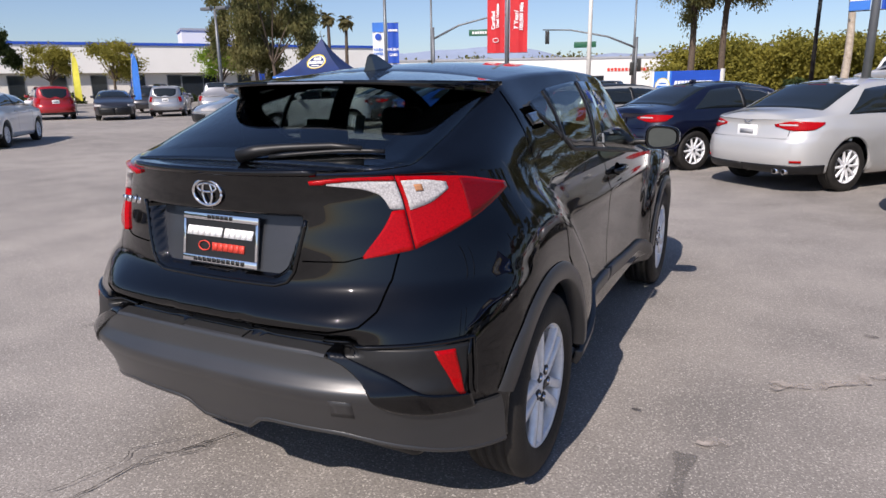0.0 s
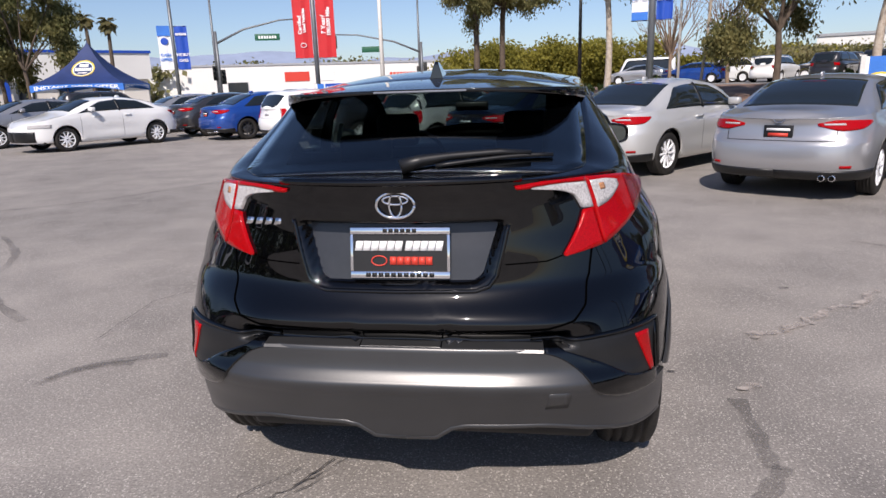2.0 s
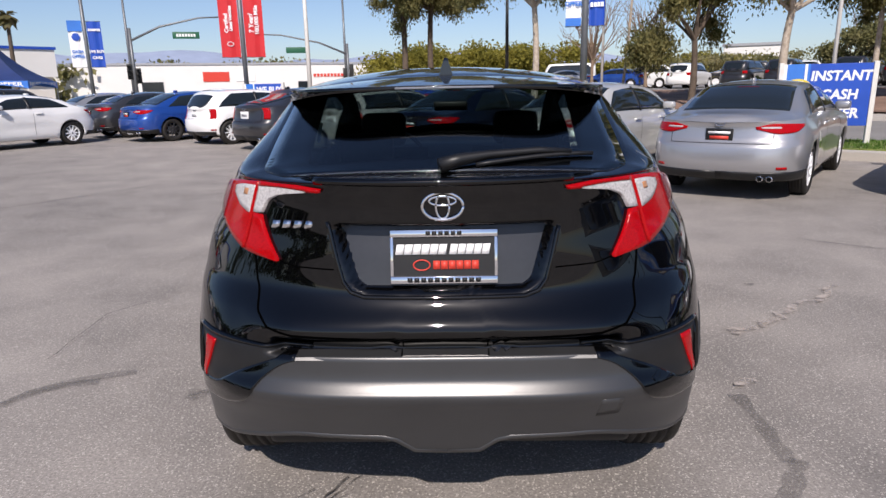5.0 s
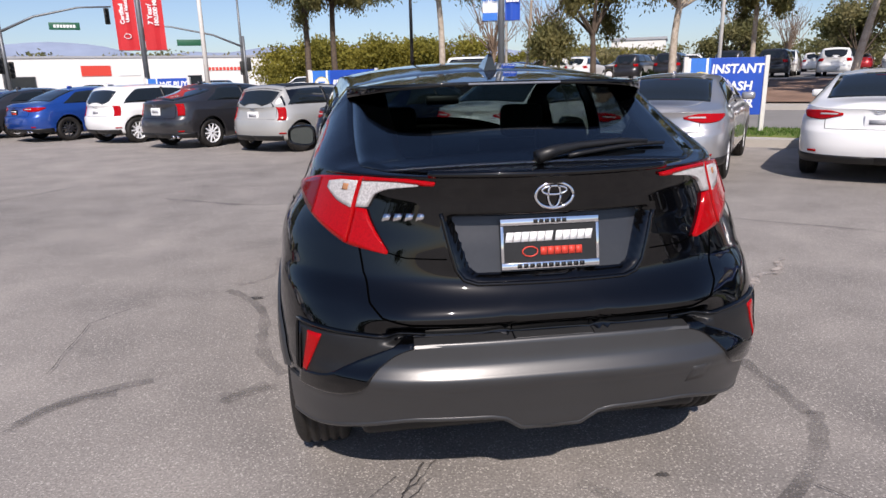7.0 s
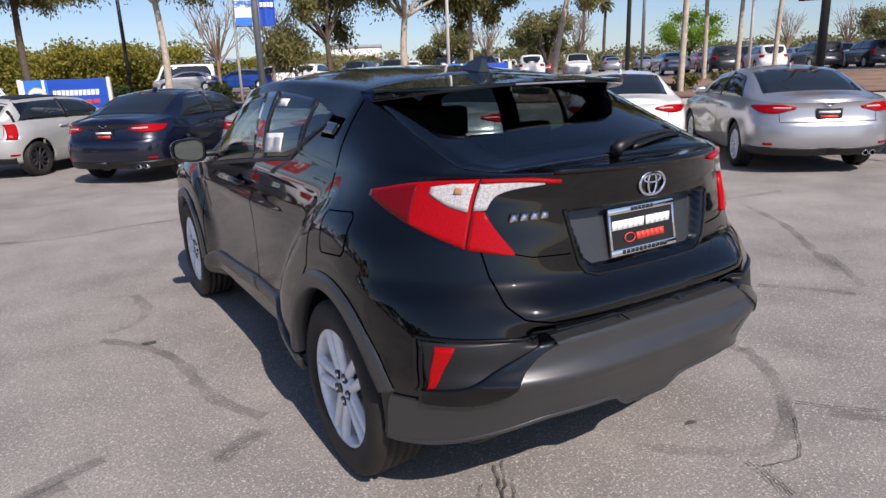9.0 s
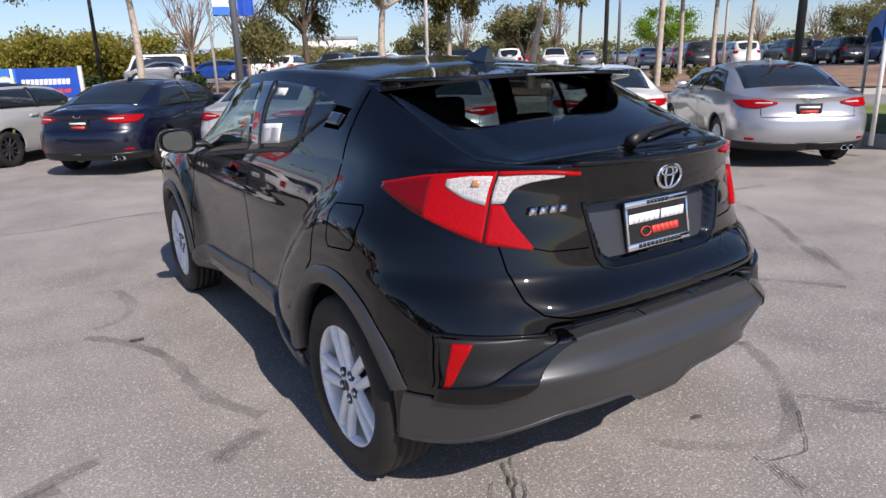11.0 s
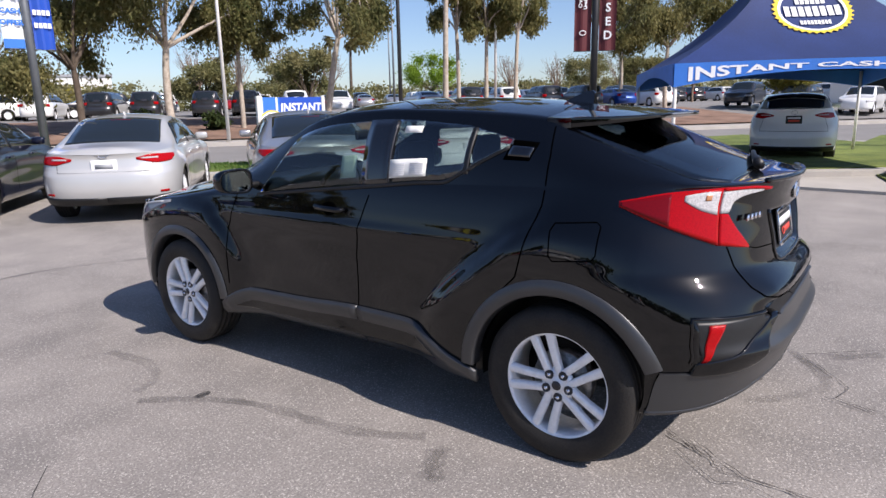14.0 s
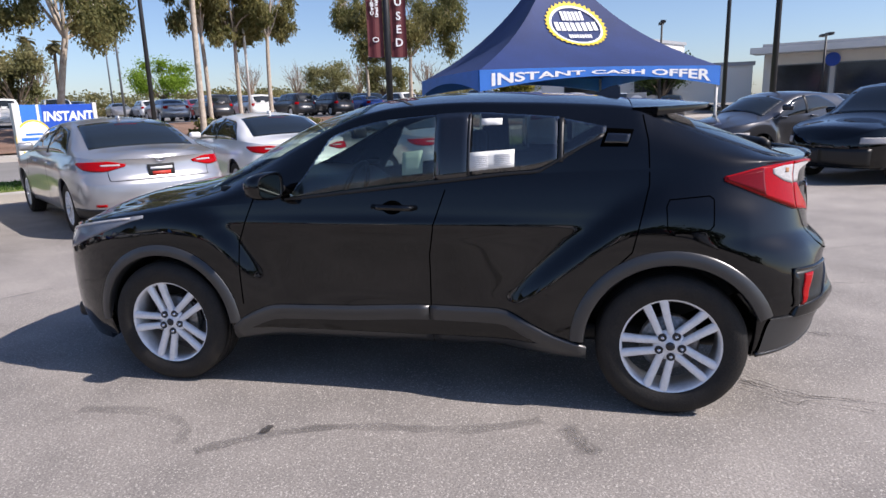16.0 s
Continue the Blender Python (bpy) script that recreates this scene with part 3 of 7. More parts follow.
HUB_R, HUB_F, ARCH = 1.281, 3.925, 0.402
lip = pch((0.0, 0.352), (0.09, 0.352), (0.18, 0.408), (0.42, 0.410), (0.62, 0.372), (0.75, 0.335), (0.86, 0.31))


def hero_low(w, y):
    if w < 1.1:
        return lip(HS.plan(w, 0.45)[0])
    return 0.33 if 1.6 < y < 3.6 else 0.24 if y < 4.4 else 0.20


# side window outline on the cabin: lower edge, slanted pillars, kicked-up rear corner
def win_lo(y):
    return 0.03 if y > 1.9 else 0.03 + (1.9 - y) * 1.75


rear_lo = lambda a: 0.05 + max(0, 1.95 - a) * 0.75
rear_hi = lambda a: 0.80 + 0.065 * min(1, max(0, (a - 1.81) / 0.35))
front_hi = lambda a: max(0.07, 0.86 - max(0, a - 2.97) * 3.8)
quarter_lo = pch((1.60, 0.60), (1.66, 0.46), (1.785, 0.19))
quarter_hi = pch((1.60, 0.665), (1.785, 0.775))


def hole(y, v):
    if v < 1:
        return (2.41 < y < 3.16 and 0.06 < v < front_hi(y)) or (1.815 < y < 2.225 and rear_lo(y) < v < rear_hi(y)) or (1.60 < y < 1.785 and quarter_lo(y) < v < quarter_hi(y))
    return (0.80 < y < 1.34 and 1.17 < v) or (2.86 < y < 3.68 and v > 1.10)


body = hp("body", shell_mesh(HS, hero_low, [(HUB_R, ARCH, 0.343), (HUB_F, ARCH - 0.012, 0.343)], hole, 0.548, 4.878, rows=90, corner=84, side=120, yst=300, nv=30, nq=14), "black_paint")

# glazing
cab = HS.cabin
hp("rear_window", patch(cab, 0.735, 1.37, lambda y: 1.03, lambda y: 2.97, 30, 22, 0.004, 0.006), "glass", label="tinted rear window")
for flip in (False, True):
    m = mirrored if flip else (lambda g: g)
    hp("window_border", m(join(patch(cab, 0.735, 0.81, lambda y: 1.03, lambda y: 2.0, 4, 14, 0.003, 0.003), patch(cab, 0.81, 1.37, lambda y: 1.03, lambda y: 1.27 - 0.03 * max(0, (y - 1.0) / 0.37), 20, 5, 0.003, 0.003))), "gloss_trim")
    hp("front_door_window", m(patch(cab, 2.40, 3.17, lambda a: 0.05, lambda a: front_hi(a) + 0.01, 24, 8, 0.004, 0.006)), "clear_glass")
    hp("rear_door_window", m(patch(cab, 1.81, 2.23, lambda a: rear_lo(a) - 0.01, lambda a: rear_hi(a) + 0.01, 14, 8, 0.004, 0.006)), "glass")
    hp("quarter_window", m(patch(cab, 1.59, 1.79, lambda a: quarter_lo(a) - 0.01, lambda a: quarter_hi(a) + 0.01, 8, 5, 0.004, 0.006)), "glass")
    hp("window_trim", m(join(patch(cab, 1.787, 1.808, lambda a: 0.15, lambda a: 0.79, 2, 8, 0.006, 0.01), patch(cab, 1.60, 3.20, lambda a: win_lo(a) - 0.03, lambda a: win_lo(a) + 0.015, 44, 1, 0.006, 0.01))), "trim")
    hp("pillar_trim", m(patch(cab, 2.235, 2.405, lambda a: 0.01, lambda a: 0.88, 4, 8, 0.005, 0.01)), "gloss_trim")
    hp("bright_strip", m(patch(cab, 2.231, 2.241, lambda a: 0.06, lambda a: 0.86, 1, 8, 0.008, 0.01)), "dark_alloy")
hp("windscreen", patch(cab, 2.82, 3.72, lambda y: 1.06, lambda y: 2.94, 20, 16, 0.004, 0.006), "clear_glass")

# roof spoiler with high brake lamp, and the shark-fin aerial
def spoiler(q, r, off=0.0):
    x = -0.605 * q
    front, back = 1.47, 1.073 + 0.285 * abs(q) ** 5
    y = front + (back - front) * r
    k = min(1.0, abs(x) / HS.xr(front))
    z0 = HS.zr(front) + (HS.zc(front) - HS.zr(front)) * (1 - k ** 2.2) + 0.004
    z1 = 1.449 - 0.010 * q * q
    return Vector((x, y, z0 + (z1 - z0) * (0.6 * r + 0.4 * r * r) + off))
top = grid([[spoiler(q / 24, r / 8) for r in range(9)] for q in range(-24, 25)])
deep = lambda q, r: -(0.014 + 0.028 * abs(q) ** 4 + 0.012 * (1 - r))
und = grid([[spoiler(q / 24, r / 8, deep(q / 24, r / 8)) for r in range(9)] for q in range(-24, 25)])
rim_e = grid([[spoiler(q / 24, 1), spoiler(q / 24, 1, deep(q / 24, 1) * 0.3) + Vector((0, -0.003, 0)), spoiler(q / 24, 1, deep(q / 24, 1))] for q in range(-24, 25)])
rim_e = join(rim_e, *[grid([[spoiler(q, r / 8), spoiler(q, r / 8, deep(q, r / 8))] for r in range(9)]) for q in (-1, 1)])
hp("roof_spoiler", join(top, und, rim_e), "black_paint")
hp("brake_lamp", box(-0.17, 0.17, 1.066, 1.08, 1.437, 1.444, 0.002), "smoked_lens", label="high brake lamp in the spoiler")
prof = [(1.503, 1.470), (1.506, 1.545), (1.522, 1.557), (1.555, 1.551), (1.60, 1.533), (1.66, 1.508), (1.72, 1.487), (1.72, 1.470)]
geo = [[(-0.034 * (1 - 0.8 * (z - 1.470) / 0.087), y, z) for y, z in prof], [(0, y, z + 0.002) for y, z in prof], [(0.034 * (1 - 0.8 * (z - 1.470) / 0.087), y, z) for y, z in prof]]
fv = [p for row in geo[::2] for p in row]
k6 = len(prof)
hp("shark_fin_aerial", (fv, [tuple(range(k6)), tuple(reversed(range(k6, 2 * k6)))] + [(i, i + k6, (i + 1) % k6 + k6, (i + 1) % k6) for i in range(k6)]), "gloss_trim", smooth=False)

# tail lamps
for flip in (False, True):
    m = mirrored if flip else (lambda g: g)
    wx = lambda x, z=1.08: HS.w_at_x(x, z)
    wy = lambda y, z=1.14: HS.w_at_y(y, z)
    a_tip, a_seam, a_front = wx(0.500, 0.95), wx(0.590), wy(1.075)
    lo = pch((a_seam, 0.962), (wy(0.90), 1.028), (a_front, 1.105))
    up = pch((a_seam, 1.172), (wy(0.90), 1.158), (a_front, 1.122))
    lamp = hp("tail_lamp", m(patch(HS.skin, a_seam, a_front, lo, up, 40, 12, 0.014, 0.03)), "red_lens", label="red and clear wrap-round tail lamp")
    clo = pch((wx(0.597), 1.072), (wx(0.64), 1.088), (wx(0.685), 1.125))
    cup = pch((wx(0.597), 1.158), (wx(0.64), 1.156), (wx(0.685), 1.145))
    hp("clear_lens", m(patch(HS.skin, wx(0.597), wx(0.685), clo, cup, 10, 5, 0.0165, 0.004)), "clear_lens", lamp, "clear indicator lens")
    hp("amber_bulb", m(patch(HS.skin, wx(0.62), wx(0.636), lambda a: 1.125, lambda a: 1.145, 3, 3, 0.0185, 0.004)), "amber", lamp)
    hp("dark_lens", m(patch(HS.skin, wx(0.712), a_front - 0.006, lambda a: lo(a) + 0.004, lambda a: up(a) - 0.006, 20, 5, 0.0165, 0.004)), "deep_red", lamp, "deep red outer lens")
    leg_lo = pch((a_tip, 0.940), (a_seam - 0.006, 0.960))
    leg_hi = pch((a_tip, 0.948), (wx(0.545), 1.050), (wx(0.556), 1.072), (a_seam - 0.006, 1.075))
    hp("lower_lens", m(patch(HS.skin, a_tip, a_seam - 0.006, leg_lo, leg_hi, 12, 8, 0.013, 0.025)), "red_lens", lamp, "red lens on the hatch")
    blo = pch((wx(0.42), 1.152), (wx(0.50), 1.140), (wx(0.543), 1.118), (wx(0.556), 1.078), (a_seam - 0.006, 1.076))
    bup = pch((wx(0.42), 1.160), (wx(0.50), 1.164), (a_seam - 0.006, 1.160))
    hp("inner_lens", m(patch(HS.skin, wx(0.42), a_seam - 0.006, blo, bup, 24, 6, 0.013, 0.025)), "clear_lens", lamp, "clear lens on the hatch")
    hp("lamp_edge", m(patch(HS.skin, wx(0.375), a_seam - 0.006, lambda a: bup(a) - 0.002 if a > wx(0.42) else 1.154, lambda a: 1.172 - 0.008 * max(0, (wx(0.46) - a) / (wx(0.46) - wx(0.375))), 20, 2, 0.015, 0.02)), "red_lens", lamp)

def prism_yz(prof, x0, x1):
    """An outline in y and z, drawn along x."""
    k = len(prof)
    v = [(x0, y, z) for y, z in prof] + [(x1, y, z) for y, z in prof]
    return v, [tuple(range(k)), tuple(reversed(range(k, 2 * k)))] + [(i, i + k, (i + 1) % k + k, (i + 1) % k) for i in range(k)]


# bumper in charcoal plastic, step plate, lower lip
w_side = HS.w_at_y(HUB_R - ARCH, 0.45)
b_lo = lambda a: hero_low(a, HS.plan(a, 0.45)[1])
b_hi = pch((0.0, 0.677), (HS.w_at_x(0.42, 0.6), 0.675), (HS.w_at_x(0.475, 0.6), 0.660), (HS.w_at_x(0.63, 0.55), 0.530), (HS.w_at_x(0.70, 0.5), 0.510), (HS.w_at_x(0.79, 0.5), 0.503), (w_side, 0.494))
levels = [0.31 + 0.38 * j / 95 for j in range(96)]
rows = []
for i in range(141):
    a = -w_side + 2 * w_side * i / 140
    l_, h_ = b_lo(abs(a)), b_hi(abs(a))
    row = [HS.skin(a, max(l_, min(h_, z)), 0.010) for z in levels]
    rows.append([HS.skin(a, l_, -0.02)] + row + [HS.skin(a, h_, -0.02)])
hp("bumper", grid(rows), "plastic", label="charcoal grained plastic bumper")
for flip in (False, True):
    m = mirrored if flip else (lambda g: g)
    # pod with a slanted reflector, gloss fin below it
    pw = lambda x: HS.w_at_x(x, 0.64)
    pod = hp("reflector_pod", m(patch(HS.skin, pw(0.46), pw(0.797), lambda a: fin_top(HS.plan(a, 0.64)[0]) - 0.01, lambda a: 0.700, 30, 12, 0.002, 0.003)), "trim", label="dark panel beside the reflector")
    edge = [HS.skin(HS.w_at_x(0.40 + 0.40 * i / 24, 0.70), 0.700 + 0.012 * i / 24, 0.004) for i in range(25)] + [HS.skin(HS.w_at_x(0.803 + 0.008 * i / 10, 0.7 - 0.016 * i), 0.708 - 0.0165 * i, 0.004) for i in range(1, 11)]
    hp("pod_edge", m(tube(edge, 0.0065, 8)), "black_paint", pod)
    rim_rows = []
    for i in range(11):
        z = 0.710 - 0.0165 * i
        q = HS.skin(HS.w_at_x(0.800 + 0.010 * i / 10, z), z, 0.0)
        d = -0.022 * math.sin(math.pi * min(1, (i + 0.5) / 4) / 2)
        rim_rows.append([q, q + Vector((0.002, d, 0)), q + Vector((0.008, d, 0)), q + Vector((0.014, -0.004, 0))])
    hp("pod_flange", m(grid(rim_rows)), "black_paint", pod)
    lens_face = lambda u, z, off=0.0: HS.skin(HS.w_at_x((0.722 + 0.060 * (0.688 - z) / 0.138) * (1 - u) + (0.766 + 0.026 * (0.688 - z) / 0.138) * u, z), z, off)
    fin_lo = lambda a: max(b_hi(a) - 0.004, 0.50)
    fin_hi = lambda a: max(fin_top(HS.plan(a, 0.62)[0]) + 0.006, b_hi(a) + 0.004)

    def fin_face(a, z, off=0.0):
        return HS.skin(a, z, off + 0.010 * max(0.0, min(1.0, (fin_hi(a) - z) / (fin_hi(a) - fin_lo(a)))) * min(1.0, (fin_hi(a) - fin_lo(a)) / 0.05))
    hp("reflector", m(patch(lens_face, 0.0, 1.0, lambda a: 0.550, lambda a: 0.688, 6, 10, 0.007, 0.008)), "red_lens", pod, "slanted red reflector")
    hp("gloss_fin", m(patch(fin_face, HS.w_at_x(0.44, 0.66), HS.w_at_x(0.80, 0.55), fin_lo, fin_hi, 40, 10, 0.008, 0.025)), "black_paint", pod)
    hp("tow_cover", m(patch(HS.skin, HS.w_at_x(0.45, 0.52), HS.w_at_x(0.52, 0.52), lambda a: 0.488, lambda a: 0.553, 3, 3, 0.0108, 0.002)), "plastic") if flip else None
for k, (x0, x1) in enumerate(((-0.44, -0.13), (-0.125, 0.125), (0.13, 0.44))):
    hp("step_pad", prism_yz([(0.524, 0.674), (0.530, 0.682 + 0.002 * (k == 1)), (0.572, 0.690 + 0.002 * (k == 1)), (0.574, 0.676)], x0, x1), "plastic", smooth=False)
hp("bumper_lip", join(*[(lambda g: g)(tube([HS.skin(w, hero_low(w, 0) + 0.008, 0.004) if s < 0 else Vector((-HS.skin(w, hero_low(w, 0) + 0.008, 0.004).x, *HS.skin(w, hero_low(w, 0) + 0.008, 0.004)[1:])) for w in [i / 40 * 0.78 for i in range(41)]], 0.011, 6)) for s in (-1, 1)]), "plastic")
hp("tow_hook_cover", box(-0.06, 0.06, 0.60, 0.64, 0.34, 0.352, 0.004), "trim")

# hatch: plate recess, plate with frame, badges, garnish, seams
def rear_at(x, z, off):
    p = HS.skin(HS.w_at_x(abs(x), z) if abs(x) > 1e-4 else 0.0, z, off)
    return Vector((x, p.y, z))


bay_w = lambda z: 0.246 + 0.055 * (z - 0.865) / 0.18 - 0.035 * max(0.0, (0.905 - z) / 0.035) ** 2
hp("plate_recess", grid([[rear_at(q * bay_w(z), z, 0.004) for z in [0.878 + 0.17 * j / 20 for j in range(21)]] for q in [-1 + i / 24 for i in range(49)]]), "satin_panel", label="satin dark grey plate recess")
bay_edge = [(-0.338, 1.068), (-0.312, 0.95), (-0.298, 0.895), (-0.275, 0.863), (-0.235, 0.850), (0.0, 0.848), (0.235, 0.850), (0.275, 0.863), (0.298, 0.895), (0.312, 0.95), (0.338, 1.068)]
hp("recess_edge", tube([rear_at(x0 + (x1 - x0) * k / 6, z0 + (z1 - z0) * k / 6, 0.0) for (x0, z0), (x1, z1) in zip(bay_edge, bay_edge[1:]) for k in range(6)], 0.007, 8), "black_paint")
tilt = Matrix.Translation((0, 0.607, 0.962)) @ Matrix.Rotation(-0.17, 4, "X") @ Matrix.Translation((0, -0.569, -0.960))
pp = lambda name, geo, material, parent=None, label="", smooth=True: hp(name, moved(geo, tilt), material, parent, label, smooth)
plate = pp("dealer_plate", prism([(-0.150, 0.885), (0.150, 0.885), (0.150, 1.035), (-0.150, 1.035)], 0.566, 0.572), "trim", label="black dealer plate in a chrome frame", smooth=False)
for x0, x1, z0, z1 in ((-0.157, 0.157, 0.881, 0.903), (-0.157, -0.147, 0.903, 1.018), (0.147, 0.157, 0.903, 1.018), (-0.157, 0.157, 1.018, 1.040)):
    pp("plate_frame", box(x0, x1, 0.560, 0.569, z0, z1, 0.002), "chrome", plate, "chrome plate frame")
pp("frame_print", moved(letter_bars(11, 0.22, 0.013, seed=3), Matrix.Translation((0, 0.5585, 0.892))), "trim", plate)
pp("frame_print", moved(letter_bars(6, 0.11, 0.012, seed=4), Matrix.Translation((0, 0.5585, 1.029))), "trim", plate)
pp("plate_print", moved(letter_bars(6, 0.150, 0.030, slant=0.2, gap=0.10, seed=5), Matrix.Translation((-0.066, 0.5625, 0.982))), "white", plate, "white bars in place of lettering")
pp("plate_print", moved(letter_bars(5, 0.118, 0.030, slant=0.2, gap=0.10, seed=6), Matrix.Translation((0.076, 0.5625, 0.982))), "white", plate, "white bars in place of lettering")
pp("plate_print", moved(letter_bars(6, 0.135, 0.025, gap=0.10, seed=7), Matrix.Translation((0.035, 0.5625, 0.936))), "red_print", plate, "red bars in place of lettering")
def oval(a, b, r, at, n=28):
    return tube([(at[0] + a * math.cos(2 * math.pi * k / n), at[1], at[2] + b * math.sin(2 * math.pi * k / n)) for k in range(n + 1)], r, 6)
pp("plate_oval", oval(0.024, 0.015, 0.002, (-0.065, 0.5625, 0.936)), "red_print", plate)
hp("oval_emblem", join(oval(0.058, 0.039, 0.0055, (0, 0.571, 1.118)), oval(0.019, 0.036, 0.004, (0, 0.571, 1.118)), oval(0.038, 0.013, 0.004, (0, 0.571, 1.133))), "chrome", label="chrome oval emblem")
hp("model_badge", moved(letter_bars(4, 0.140, 0.022, 0.006, 0.35, 0.34, 9), Matrix.Translation(HS.skin(HS.w_at_x(0.445, 1.055), 1.055, 0.012)) @ Matrix.Rotation(-0.20, 4, "Z") @ Matrix.Rotation(-0.12, 4, "X")), "chrome", label="chrome badge bars on the hatch")
hs = HS.skin
for flip in (False, True):
    m = mirrored if flip else (lambda g: g)
    X = lambda x, z: (HS.w_at_x(x, z), z)
    hp("hatch_seam", m(seam_line(hs, [X(0.0, 0.738), X(0.45, 0.746), X(0.53, 0.762), X(0.566, 0.800), X(0.580, 0.88), X(0.590, 0.96)])), "seam")
    hp("garnish_seam", m(seam_line(hs, [X(0.325, 0.928), X(0.45, 0.930), X(0.505, 0.945)], 0.004)), "seam")
# rear wiper
def pane(x, y, up=0.0):
    k = min(1.0, abs(x) / HS.xr(y))
    return Vector((x, y, HS.zr(y) + (HS.zc(y) - HS.zr(y)) * (1 - k ** 2.2) + up))


arm = [pane(-0.01, 0.725, 0.022), pane(0.05, 0.745, 0.030), pane(0.14, 0.775, 0.028), pane(0.30, 0.81, 0.026), pane(0.40, 0.825, 0.022)]
wiper = hp("wiper", tube(arm, [0.024, 0.020, 0.014, 0.011, 0.008], 8), "trim", label="black rear wiper on the window")
hp("wiper_blade", tube([pane(0.10 + 0.37 * i / 8, 0.745 + 0.10 * i / 8, 0.014) for i in range(9)], 0.007, 6), "trim", wiper)
hp("lip_edge", tube([HS.skin(w, 1.187, 0.001) for w in [HS.w_at_x(0.37, 1.187) * (1 - k / 16) for k in range(17)]] + [Vector((-p.x, p.y, p.z)) for p in [HS.skin(HS.w_at_x(0.37, 1.187) * (k / 16), 1.187, 0.001) for k in range(1, 17)]], 0.012, 6), "black_paint")

# flanks: arch cladding, sills, doors, handles, fuel flap, mirrors, stickers
def arch_geo(yw, a0, a1, r0, r1, steps=36):
    rows = []
    for k in range(steps + 1):
        a = a0 + (a1 - a0) * k / steps
        row = []
        for j, (r, off) in enumerate(((r0 - 0.004, -0.045), (r0, 0.012), (r0 + 0.006, 0.017), (r1 - 0.008, 0.013), (r1, 0.003))):
            y, z = yw + r * math.cos(a), 0.343 + r * math.sin(a)
            y = max(y, 0.56)
            row.append(Vector((-HS.x(y, z) - off, y, z)))
        rows.append(row)
    return grid(rows)
for flip in (False, True):
    m = mirrored if flip else (lambda g: g)
    hp("rear_arch_cladding", m(arch_geo(HUB_R, radians(2), radians(159), ARCH - 0.004, ARCH + 0.062)), "plastic", label="charcoal wheel arch cladding")
    hp("front_arch_cladding", m(arch_geo(HUB_F, radians(0), radians(177), ARCH - 0.016, ARCH + 0.042)), "plastic", label="charcoal wheel arch cladding")
    side = lambda y, z, off=0.0: HS.skin(HS.w_at_y(y, z), z, off)
    sill_hi = pch((1.66, 0.33), (1.80, 0.37), (1.95, 0.435), (2.085, 0.486), (2.44, 0.487), (2.88, 0.467), (3.28, 0.46), (3.44, 0.41), (3.52, 0.35))
    tuck = lambda y, z, off=0.0: side(y, z, off) + Vector((0.42 * max(0.0, sill_hi(y) - 0.035 - z), 0, 0))
    hp("sill_cladding", m(patch(tuck, 1.665, 2.435, lambda a: 0.275, sill_hi, 16, 10, 0.018, 0.03)), "plastic")
    hp("sill_cladding", m(patch(tuck, 2.445, 3.52, lambda a: 0.275, sill_hi, 20, 10, 0.018, 0.03)), "plastic")
    hp("door_seam", m(seam_line(side, [(2.435, 0.47), (2.435, 0.75), (2.41, 0.90), (2.345, 1.09)])), "seam")
    hp("door_seam", m(seam_line(side, [(3.46, 0.47), (3.47, 0.80), (3.36, 1.075)])), "seam")
    hp("door_seam", m(seam_line(side, [(1.66, 0.60), (1.56, 0.70), (1.467, 0.795), (1.432, 0.947), (1.395, 1.09), (1.395, 1.155)])), "seam")
    hp("c_pillar_seam", m(seam_line(cab, [(1.395, 0.02), (1.40, 0.5), (1.425, 0.98)])), "seam")
    hcab = lambda a, b, off=0.0: cab(a - 0.1 * b, b, off)
    rdh = hp("rear_door_handle", m(patch(hcab, 1.535, 1.64, lambda a: 0.42, lambda a: 0.56, 6, 4, 0.010, 0.012)), "gloss_trim", label="hidden handle in the rear pillar")
    hp("handle_recess", m(patch(hcab, 1.53, 1.655, lambda a: 0.37, lambda a: 0.65, 8, 5, 0.003, 0.006)), "seam", rdh)
    hnd = hp("front_door_handle", m(tube([(-HS.x(2.50, 0.985) - 0.004, 2.50, 0.985), (-HS.x(2.53, 0.985) - 0.034, 2.53, 0.987), (-HS.x(2.68, 0.99) - 0.034, 2.68, 0.990), (-HS.x(2.72, 0.99) - 0.004, 2.72, 0.990)], [0.013, 0.015, 0.015, 0.013], 8)), "black_paint")
    hp("handle_cup", m(patch(side, 2.56, 2.68, lambda a: 0.985 - 0.035 * math.sin(math.pi * (a - 2.55) / 0.14), lambda a: 0.985 + 0.035 * math.sin(math.pi * (a - 2.55) / 0.14), 10, 4, 0.002, 0.004)), "seam", hnd)
    if not flip:
        hp("fuel_flap_seam", seam_line(side, [(1.122, 1.03), (1.124, 0.92), (1.14, 0.90), (1.30, 0.882), (1.318, 0.90), (1.324, 1.00), (1.31, 1.03), (1.14, 1.045), (1.122, 1.03)], 0.005), "seam")
    # mirror: shell, glass, foot
    def mrow(dy, r, x0=-0.940, z0=1.108, a=0.095, b=0.068):
        out = []
        for k in range(24):
            c, e = math.cos(2 * math.pi * k / 24), math.sin(2 * math.pi * k / 24)
            f = math.copysign(abs(c) ** 0.62, c)
            out.append(Vector((x0 + r * a * f, 3.195 + dy - 0.02 * f, z0 + r * b * math.copysign(abs(e) ** 0.62, e) * (1 + 0.12 * f))))
        return out
    mir = hp("door_mirror", m(grid([mrow(dy, r) for dy, r in ((0.012, 0.79), (0.0, 0.92), (0.006, 1.0), (0.05, 1.0), (0.085, 0.86), (0.108, 0.55), (0.116, 0.05))], True)), "black_paint")
